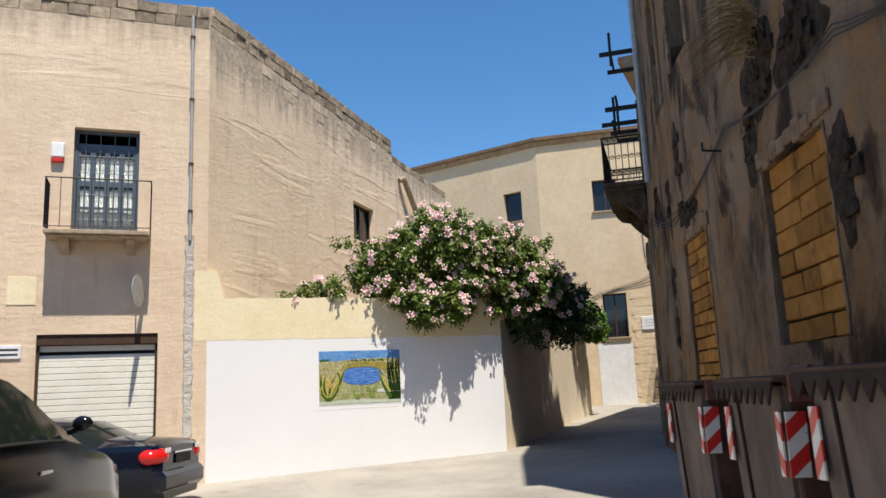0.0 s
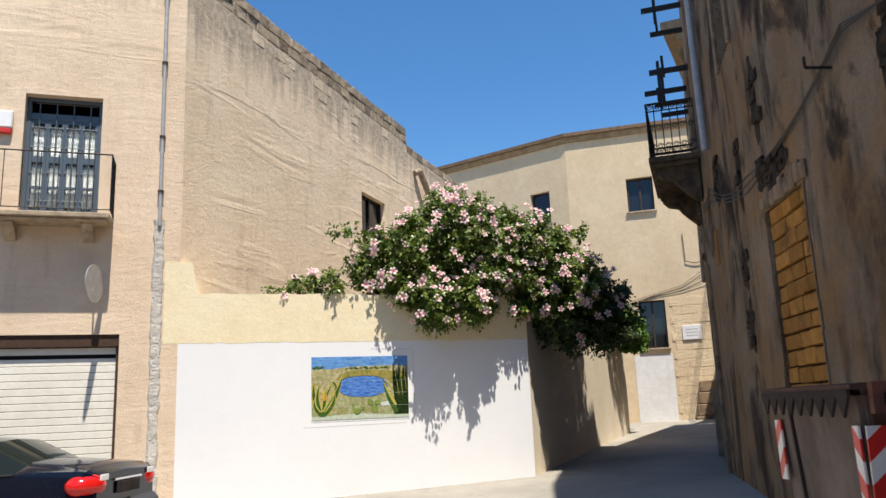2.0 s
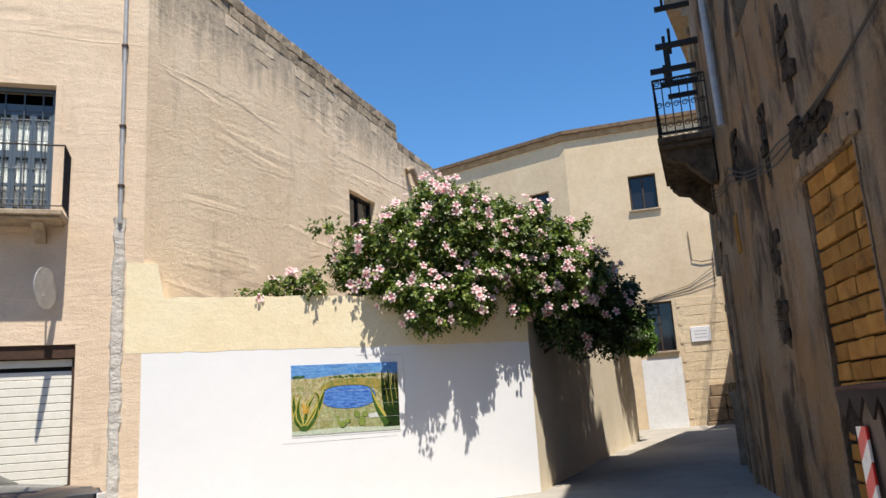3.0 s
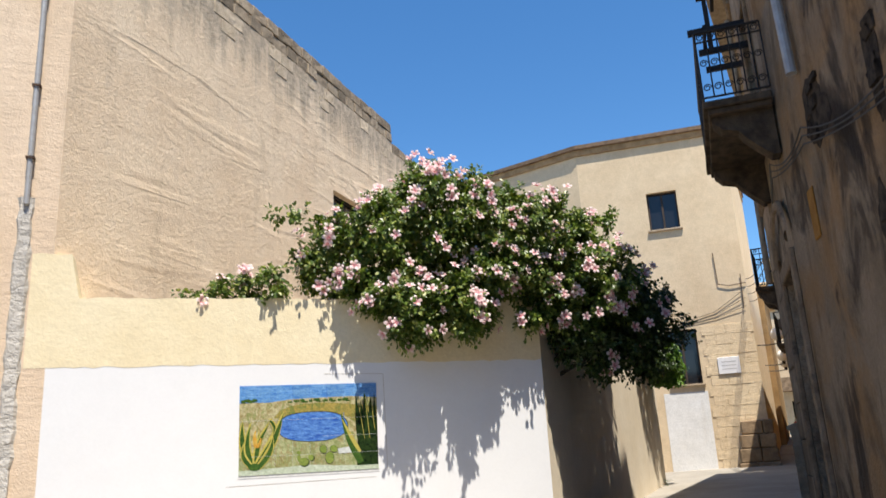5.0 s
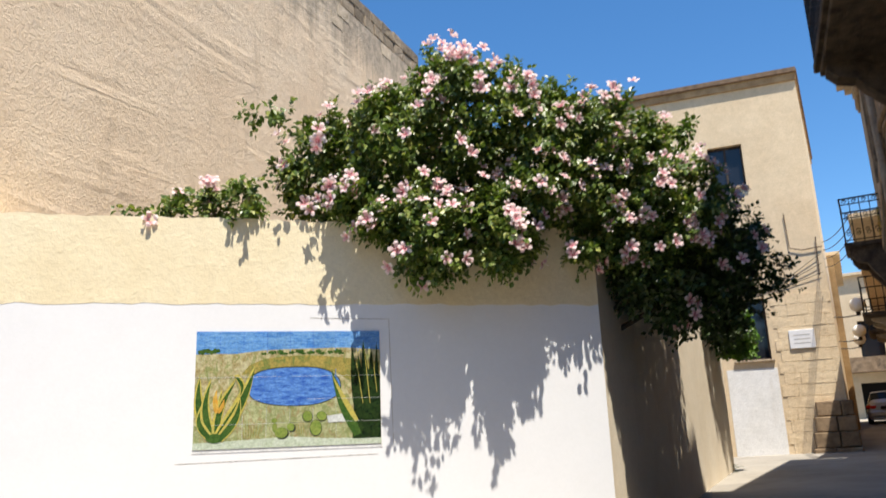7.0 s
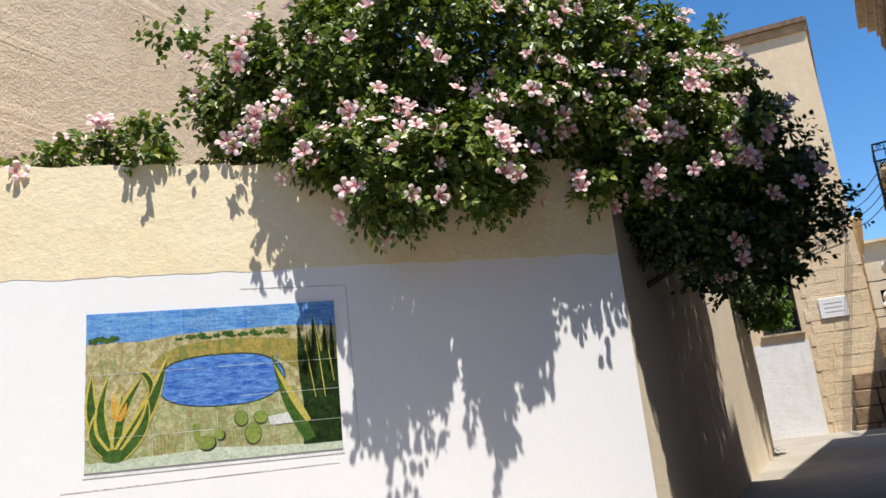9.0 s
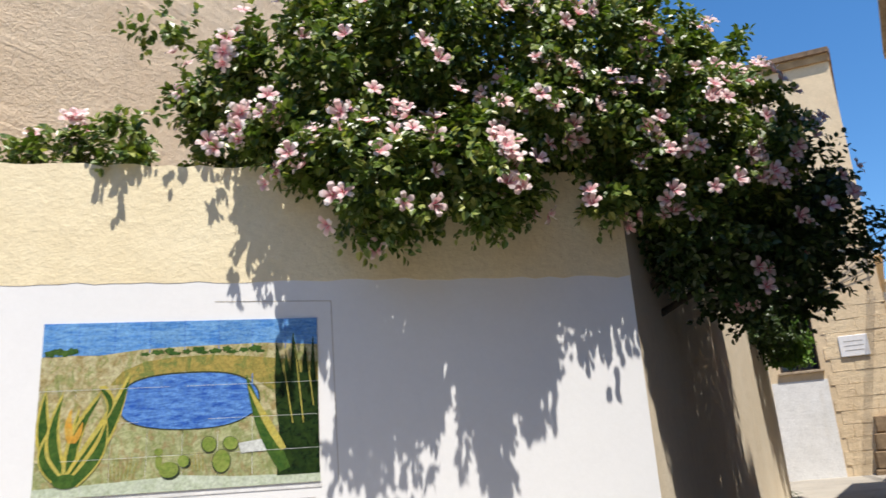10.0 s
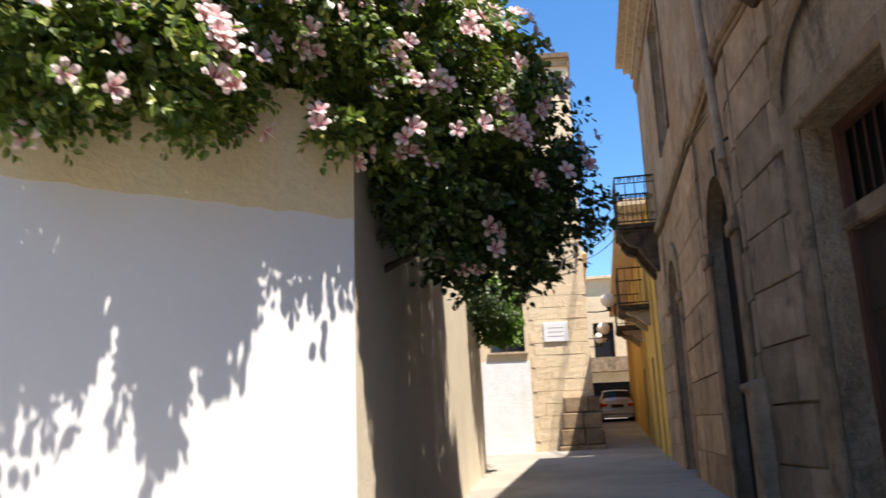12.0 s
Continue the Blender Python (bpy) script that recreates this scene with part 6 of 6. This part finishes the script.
        part("trim_strip", bm, M_chrome, c, "chrome strip above plate")
    bm = bmesh.new()
    box(bm, -0.07, -hw0 * 0.98, 0.3, 0.3, hw0 * 0.98, 0.62, bevel=0.07)
    part("bumper", bm, paint, c, smooth=False)
    if mirror:
        for s in (1, -1):
            hw = max(st[1] for st in stations)
            bm = bmesh.new()
            bmesh.ops.create_uvsphere(bm, u_segments=14, v_segments=10, radius=1.0)
            bmesh.ops.transform(bm, matrix=Matrix.Translation((mirror, s * (hw + 0.07), stations[3][2] + 0.1)) @ Matrix.Diagonal((0.05, 0.085, 0.062, 1)), verts=bm.verts)
            tube(bm, (mirror + 0.02, s * (hw - 0.05), stations[3][2] + 0.03), (mirror, s * (hw + 0.05), stations[3][2] + 0.06), 0.025, 8)
            part("mirror", bm, paint, c, "dark wing mirror", True)
    for s in (1, -1):
        bm = bmesh.new()
        mid_ = [(x, s * (hw_ * 0.962), zb_) for x, hw_, zb_, zt_, ht_ in stations if glass_from < x < glass_to]
        rope(bm, mid_, 0.012, 6)
        part("belt_strip", bm, M_tyre, c, "black belt-line strip")
        for x in (glass_from + 0.75, glass_from + 1.75):
            bm = bmesh.new()
            hw = max(st[1] for st in stations)
            y = s * (hw + 0.008)
            box(bm, x, min(y, y - s * 0.03), stations[3][2] * 0.8, x + 0.2, max(y, y - s * 0.03), stations[3][2] * 0.8 + 0.03, bevel=0.008)
            part("door_handle", bm, M_chrome if paint is M_paint_black else paint, c)
    return c


M_car_glass = window_glass("tinted_car_glass", (0.012, 0.016, 0.014))
M_car_glass.node_tree.nodes["Principled BSDF"].inputs["Specular IOR Level"].default_value = 0.15
gz_ = ground_z(-1.5, 13)
car("parked dark blue saloon car with red tail lights",
    Matrix.Translation((-0.62, 12.75, gz_)) @ Matrix.Rotation(radians(157), 4, "Z"),
    [(0, 0.72, 0.92, 0.95, 0.66), (0.12, 0.84, 1.0, 1.03, 0.76), (0.55, 0.88, 1.01, 1.07, 0.72), (0.95, 0.9, 0.99, 1.11, 0.62), (1.5, 0.9, 0.97, 1.36, 0.58), (2.2, 0.9, 0.96, 1.43, 0.6), (2.8, 0.9, 0.95, 1.36, 0.6), (3.45, 0.9, 0.93, 1.0, 0.68), (4.1, 0.86, 0.8, 0.86, 0.66), (4.45, 0.7, 0.6, 0.64, 0.5)],
    M_paint_blue, 0.9, 3.45, (0.95, 3.6), mirror=2.9)
car("parked black tall car with tinted windows and wing mirror",
    Matrix.Translation((-3.245, 4.4, ground_z(-2.4, 6.3))) @ Matrix.Rotation(radians(73), 4, "Z"),
    [(0, 0.75, 1.05, 1.25, 0.66), (0.12, 0.87, 1.2, 1.62, 0.68), (0.5, 0.91, 1.29, 1.79, 0.67), (1.2, 0.92, 1.29, 1.85, 0.69), (1.6, 0.92, 1.285, 1.83, 0.7), (1.95, 0.92, 1.28, 1.77, 0.7), (2.25, 0.92, 1.275, 1.66, 0.71), (2.55, 0.92, 1.26, 1.5, 0.73), (2.9, 0.91, 1.21, 1.28, 0.75), (3.5, 0.89, 1.08, 1.15, 0.7), (3.9, 0.84, 0.95, 1.0, 0.62), (4.15, 0.74, 0.72, 0.78, 0.52)],
    M_paint_black, 0.3, 2.9, (0.8, 3.3), mirror=2.6)
far_dir = math.degrees(math.atan2(back.y, back.x))
car("small silver hatchback parked at the alley's end", Matrix.Translation((30.7, 38.15, ground_z(30.7, 38.1))) @ Matrix.Rotation(radians(far_dir), 4, "Z"),
    [(0, 0.7, 0.85, 0.95, 0.62), (0.12, 0.8, 0.95, 1.1, 0.64), (0.5, 0.82, 0.95, 1.42, 0.6), (1.4, 0.83, 0.95, 1.5, 0.6), (2.2, 0.83, 0.95, 1.42, 0.6), (2.9, 0.82, 0.93, 1.0, 0.62), (3.5, 0.76, 0.8, 0.85, 0.55), (3.7, 0.62, 0.6, 0.64, 0.5)],
    M_paint_silver, 0.1, 2.9, (0.7, 2.9))

# ---- hibiscus ----
def leaf_cloud(name, blobs, count, size, mat, parent, seed, shell=0.55, label="", top=1.0):
    """Many small folded leaves on and under the skin of a union of ellipsoids."""
    g = np.random.default_rng(seed)
    bl = np.array(blobs, float)
    vol = bl[:, 3] * bl[:, 4] + bl[:, 4] * bl[:, 5] + bl[:, 3] * bl[:, 5]
    idx = g.choice(len(bl), count, p=vol / vol.sum())
    d = g.normal(size=(count, 3))
    d /= np.linalg.norm(d, axis=1)[:, None]
    lump = 1 + 0.16 * np.sin(d[:, 0] * 7 + idx * 1.7) * np.sin(d[:, 1] * 6 + idx) + 0.14 * np.sin(d[:, 2] * 9 + idx * 2.3) + 0.06 * g.normal(size=count)
    r = (top - shell * g.random(count) ** 1.7) * lump
    p = bl[idx, :3] + d * r[:, None] * bl[idx, 3:6]
    nrm = d * 0.7 + g.normal(size=(count, 3)) * 0.6 + np.array((0, -0.25, 0.45))
    nrm /= np.linalg.norm(nrm, axis=1)[:, None]
    t = g.normal(size=(count, 3)) + np.array((0, -0.2, -0.5))
    t -= nrm * (t * nrm).sum(1)[:, None]
    t /= np.linalg.norm(t, axis=1)[:, None]
    b = np.cross(nrm, t)
    s = (size * g.uniform(0.6, 1.25, count))[:, None]
    shape = ((0, 0, 0), (0.28, -0.36, 0.1), (0.68, -0.3, 0.08), (1.0, 0, -0.1), (0.68, 0.3, 0.08), (0.28, 0.36, 0.1))
    v = np.stack([p + s * (a * t + w * b + h * nrm) for a, w, h in shape], 1).reshape(-1, 3)
    base = np.arange(count)[:, None] * 6
    f = np.concatenate([base + np.array((0, 3, 2, 1)), base + np.array((0, 5, 4, 3))])
    me = bpy.data.meshes.new(name)
    me.from_pydata(v.tolist(), [], f.tolist())
    me.materials.append(mat)
    o = new(name, me)
    o.parent = parent
    return tagged(o, label, kind="stuff"), p, d, r


def flower_meshes(n, size):
    out = []
    k = random.Random(13)
    for _ in range(n):
        bm = bmesh.new()
        deep = bm.verts.layers.float.new("deep")
        cup = k.uniform(0.2, 0.55)
        for i in range(5):
            a = 2 * math.pi * i / 5 + k.uniform(-0.15, 0.15)
            rows = []
            for rr_, w, h in ((0.08, 0.05, 0.0), (0.35, 0.24, 0.12), (0.72, 0.31, cup), (1.0, 0.16, cup * 0.8)):
                row = []
                for sgn in (-1, 0, 1):
                    x, y = rr_ * size, sgn * w * size
                    z = (h + (0.05 if sgn == 0 else 0)) * size + k.uniform(-0.04, 0.04) * size
                    v = bm.verts.new((x * math.cos(a) - y * math.sin(a), x * math.sin(a) + y * math.cos(a), z))
                    v[deep] = 1.0 if rr_ < 0.1 else 0.45 if rr_ < 0.5 else 0.0
                    row.append(v)
                rows.append(row)
            for r0, r1 in zip(rows, rows[1:]):
                for q in range(2):
                    bm.faces.new((r0[q], r0[q + 1], r1[q + 1], r1[q]))
        tube(bm, (0, 0, 0), (0.1 * size, 0.05 * size, 0.85 * size), 0.035 * size, 5)
        me = bpy.data.meshes.new("flower")
        bm.to_mesh(me)
        bm.free()
        me.materials.append(M_petal)
        out.append(me)
    return out


FLOWERS = flower_meshes(7, 0.079)


def bloom(parent, p, d, count, seed, keep, spread=0.05):
    """Blossoms on the outside of the foliage, in loose clusters."""
    k = random.Random(seed)
    order = [i for i in range(len(p)) if keep(p[i], d[i])]
    k.shuffle(order)
    made = 0
    for i in order:
        if made >= count:
            break
        for _ in range(k.choice((1, 1, 1, 2, 2, 3))):
            q = Vector(p[i]) + Vector(d[i]) * 0.04 + Vector([k.gauss(0, spread) for _ in range(3)])
            ax = (Vector(d[i]) + Vector((0, -0.8, 0.3)) + Vector([k.gauss(0, 0.35) for _ in range(3)])).normalized()
            o = new("flower", k.choice(FLOWERS))
            o.parent = parent
            o.matrix_world = Matrix.Translation(q) @ ax.to_track_quat("Z", "Y").to_matrix().to_4x4() @ Matrix.Rotation(k.uniform(0, 6.28), 4, "Z") @ Matrix.Scale(k.uniform(0.75, 1.15), 4)
            made += 1


def leaf_sprays(name, blobs, count, per, size, mat, parent, seed, length=0.2, hollow=-0.12, label=""):
    """Leafy shoot ends standing out of a union of ellipsoids, with hollows between them; returns the tips and their axes."""
    g = np.random.default_rng(seed)
    bl = np.array(blobs, float)
    area = bl[:, 3] * bl[:, 4] + bl[:, 4] * bl[:, 5] + bl[:, 3] * bl[:, 5]
    n = count * 12
    idx = g.choice(len(bl), n, p=area / area.sum())
    d = g.normal(size=(n, 3))
    d /= np.linalg.norm(d, axis=1)[:, None]
    r = 0.98 + 0.09 * np.sin(d[:, 0] * 7 + idx * 1.7) + 0.1 * g.normal(size=n).clip(-1.6, 2.2)
    p = bl[idx, :3] + d * r[:, None] * bl[idx, 3:6]
    inside = np.zeros(n, bool)
    for k, b in enumerate(bl):
        inside |= (idx != k) & ((((p - b[:3]) / b[3:6]) ** 2).sum(1) < 0.8)
    field = np.sin(p[:, 0] * 7.3 + 1.1) * np.sin(p[:, 2] * 8.1 + p[:, 1] * 3) + 0.6 * np.sin(p[:, 0] * 15.7 + p[:, 2] * 4.0) * np.sin(p[:, 2] * 17.0)
    ok = np.flatnonzero(~inside & (field > hollow))[:count]
    p, d = p[ok], d[ok]
    m = len(ok)
    axis = d * 0.9 + g.normal(size=(m, 3)) * 0.45 + np.array((0, -0.25, 0.25))
    axis /= np.linalg.norm(axis, axis=1)[:, None]
    ln_ = length * g.uniform(0.6, 1.5, m)
    t = np.tile(np.linspace(0, 1, per), m)
    who = np.repeat(np.arange(m), per)
    ax, q = axis[who], m * per
    side_ = g.normal(size=(q, 3))
    side_ -= ax * (side_ * ax).sum(1)[:, None]
    side_ /= np.linalg.norm(side_, axis=1)[:, None]
    foot = p[who] + ax * (t * ln_[who])[:, None] - ax * 0.08 + side_ * 0.015 - np.array((0, 0, 0.05)) * (t ** 2)[:, None]
    tang = side_ * 1.0 + ax * (0.25 + 0.7 * t)[:, None] + np.array((0, 0, -0.25))
    tang /= np.linalg.norm(tang, axis=1)[:, None]
    nrm = ax * 0.6 + np.array((0, -0.25, 0.75)) + g.normal(size=(q, 3)) * 0.3
    nrm -= tang * (nrm * tang).sum(1)[:, None]
    nrm /= np.linalg.norm(nrm, axis=1)[:, None]
    b = np.cross(nrm, tang)
    sz = (size * g.uniform(0.65, 1.25, q) * (1.05 - 0.4 * t))[:, None]
    shape = ((0, 0, 0), (0.3, -0.36, 0.1), (0.68, -0.3, 0.07), (1.0, 0, -0.14), (0.68, 0.3, 0.07), (0.3, 0.36, 0.1))
    v = np.stack([foot + sz * (a_ * tang + w_ * b + h_ * nrm) for a_, w_, h_ in shape], 1).reshape(-1, 3)
    base = np.arange(q)[:, None] * 6
    f = np.concatenate([base + np.array((0, 3, 2, 1)), base + np.array((0, 5, 4, 3))])
    me = bpy.data.meshes.new(name)
    me.from_pydata(v.tolist(), [], f.tolist())
    me.materials.append(mat)
    o = new(name, me)
    o.parent = parent
    tagged(o, label, kind="stuff")
    return p + axis * (ln_ * 0.55)[:, None], axis


def along_return(u, out_, z, *radii):
    """An ellipsoid beside the alley wall, u metres from its corner and out_ metres before its face."""
    q = ret_m @ Vector((u, -out_, z))
    return (q.x, q.y, q.z, *radii)


bush = thing("hibiscus_bush", "large hibiscus bush with pink flowers spilling over the garden wall", "bush")
main = [(3.5, 16.05, 3.95, 0.5, 0.5, 0.48), (4.1, 16.0, 4.2, 0.72, 0.65, 0.7), (4.9, 15.95, 4.55, 0.85, 0.7, 0.78), (5.85, 15.95, 4.35, 0.85, 0.75, 0.75),
        (6.6, 16.0, 4.15, 0.85, 0.75, 0.85), (7.1, 15.9, 3.72, 0.74, 0.7, 0.72), (4.35, 15.4, 3.2, 0.4, 0.33, 0.42), (4.95, 15.4, 3.3, 0.4, 0.33, 0.36),
        (3.95, 15.6, 3.55, 0.45, 0.33, 0.28), (5.9, 15.55, 3.85, 0.5, 0.3, 0.3), (6.65, 15.65, 3.45, 0.45, 0.33, 0.33), (4.85, 16.0, 5.22, 0.32, 0.3, 0.32), (6.45, 16.1, 4.9, 0.45, 0.3, 0.26), (7.0, 16.0, 4.4, 0.4, 0.38, 0.32), (5.2, 15.42, 3.2, 0.28, 0.26, 0.22), (6.1, 15.55, 3.15, 0.16, 0.16, 0.14), (5.5, 15.42, 3.75, 0.26, 0.36, 0.22), (6.15, 15.6, 3.7, 0.28, 0.36, 0.22)]
dark = [(7.85, 16.2, 3.35, 0.72, 0.68, 0.7), (8.55, 16.6, 3.25, 0.66, 0.56, 0.62), (7.3, 16.0, 2.95, 0.72, 0.55, 0.5), (8.05, 16.6, 2.85, 0.7, 0.6, 0.45), (7.6, 17.2, 3.6, 0.85, 0.7, 0.6), (8.7, 17.0, 3.5, 0.5, 0.45, 0.5),
        along_return(2.6, 0.45, 3.35, 0.55, 0.55, 0.5), along_return(3.4, 0.4, 3.4, 0.55, 0.5, 0.48), along_return(4.1, 0.4, 3.45, 0.5, 0.5, 0.42), along_return(4.7, 0.1, 3.5, 0.4, 0.4, 0.35),
        along_return(0.5, 0.25, 3.3, 0.35, 0.3, 0.35), along_return(9.3, 0.15, 3.55, 0.5, 0.45, 0.36), along_return(10.1, 0.3, 3.45, 0.45, 0.45, 0.3), along_return(10.9, 0.3, 3.45, 0.42, 0.42, 0.3)]
twigs = [(2.75, 15.95, 4.66, 0.2, 0.1, 0.08), (3.1, 16.0, 4.58, 0.2, 0.14, 0.1), (7.7, 15.95, 4.85, 0.22, 0.16, 0.1), (2.98, 15.95, 4.1, 0.16, 0.12, 0.1), (5.55, 16.0, 5.3, 0.16, 0.14, 0.16), (6.0, 16.0, 5.05, 0.16, 0.14, 0.16)]
leaf_cloud("inner_foliage", main, 13000, 0.075, M_leaf, bush, 1, 0.6, top=0.9)
# right-hand foliage, its shade painted in by the darker leaf colour
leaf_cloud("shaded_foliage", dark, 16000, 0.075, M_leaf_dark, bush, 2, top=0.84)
p_main, d_main = leaf_sprays("foliage", main, 2600, 15, 0.088, M_leaf, bush, 21, hollow=-0.3)
# shoots of that side, with the same shade in their leaf colour
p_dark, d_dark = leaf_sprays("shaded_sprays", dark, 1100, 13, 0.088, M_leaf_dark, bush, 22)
leaf_sprays("outer_twig_foliage", twigs, 70, 15, 0.09, M_leaf, bush, 3, hollow=-9)


def outside(p, blobs):
    return all(((p[0] - b[0]) / b[3]) ** 2 + ((p[1] - b[1]) / b[4]) ** 2 + ((p[2] - b[2]) / b[5]) ** 2 > 0.9 for b in blobs)


bloom(bush, p_main, d_main, 30, 15, lambda p, d: p[2] < 3.5 and d[1] < 0.1 and p[1] < 15.5 and outside(p, main + dark))
bloom(bush, p_main, d_main, 350, 5, lambda p, d: d[1] < 0.35 and d[2] > -0.6 and outside(p, main + dark))
bloom(bush, p_dark, d_dark, 46, 6, lambda p, d: d[1] < 0.2 and d[0] < 0.7 and d[2] > -0.5 and p[0] < 8.3 and p[1] < 16.6 and outside(p, main + dark))
k_ = random.Random(8)
for b in main[:6] + dark[:3]:
    bm = bmesh.new()
    a0 = Vector((5.8 + k_.uniform(-0.4, 0.4), 16.9, 0.0))
    mid = Vector((5.8 + (b[0] - 5.8) * 0.4, 16.6, 2.4))
    e_ = Vector(b[:3])
    tube(bm, a0, mid, 0.05, 7, 0.035)
    tube(bm, mid, e_, 0.035, 7, 0.012)
    for _ in range(5):
        tube(bm, e_, e_ + Vector([k_.gauss(0, 1) * q * 0.5 for q in b[3:6]]), 0.01, 5, 0.004)
    part("stem", bm, M_bark, bush)

small = thing("hibiscus_shoots", "low hibiscus shoots with white-pink flowers above the cream wall", "plant")
low = [(1.5, 16.0, 3.5, 0.16, 0.12, 0.08), (1.95, 16.0, 3.58, 0.22, 0.16, 0.16), (2.25, 16.0, 3.6, 0.16, 0.14, 0.16), (2.52, 15.85, 3.68, 0.16, 0.16, 0.26)]
pl_, dl_ = leaf_sprays("foliage", low, 105, 13, 0.085, M_leaf, small, 4, 0.16, hollow=-9)
bloom(small, pl_, dl_, 14, 9, lambda p, d: d[1] < 0.3 and p[0] < 2.3, 0.03)
for b in low:
    bm = bmesh.new()
    tube(bm, (b[0], 16.3, 3.0), b[:3], 0.015, 5, 0.006)
    part("stem", bm, M_bark, small)
creeper = thing("creeper", "bright green creeper at the end of the alley wall", "plant")
leaf_cloud("foliage", [(13.5, 24.4, 3.9, 0.5, 0.5, 0.5), (13.75, 24.55, 3.4, 0.45, 0.4, 0.5), along_return(11.3, 0.5, 3.7, 0.45, 0.45, 0.45), along_return(11.7, 0.6, 3.3, 0.4, 0.4, 0.5)], 5600, 0.1, M_leaf_light, creeper, 12)
bm = bmesh.new()
tube(bm, (13.0, 25.0, 0.1), (13.4, 24.6, 3.6), 0.04, 6, 0.015)
part("stem", bm, M_bark, creeper)
tuft("weed", "small green weed at the foot of the alley wall", ret_m @ Matrix.Translation((ret_len - 0.3, -0.02, 0.25)), 40, 0.25, M_weed, 0.4, 17)
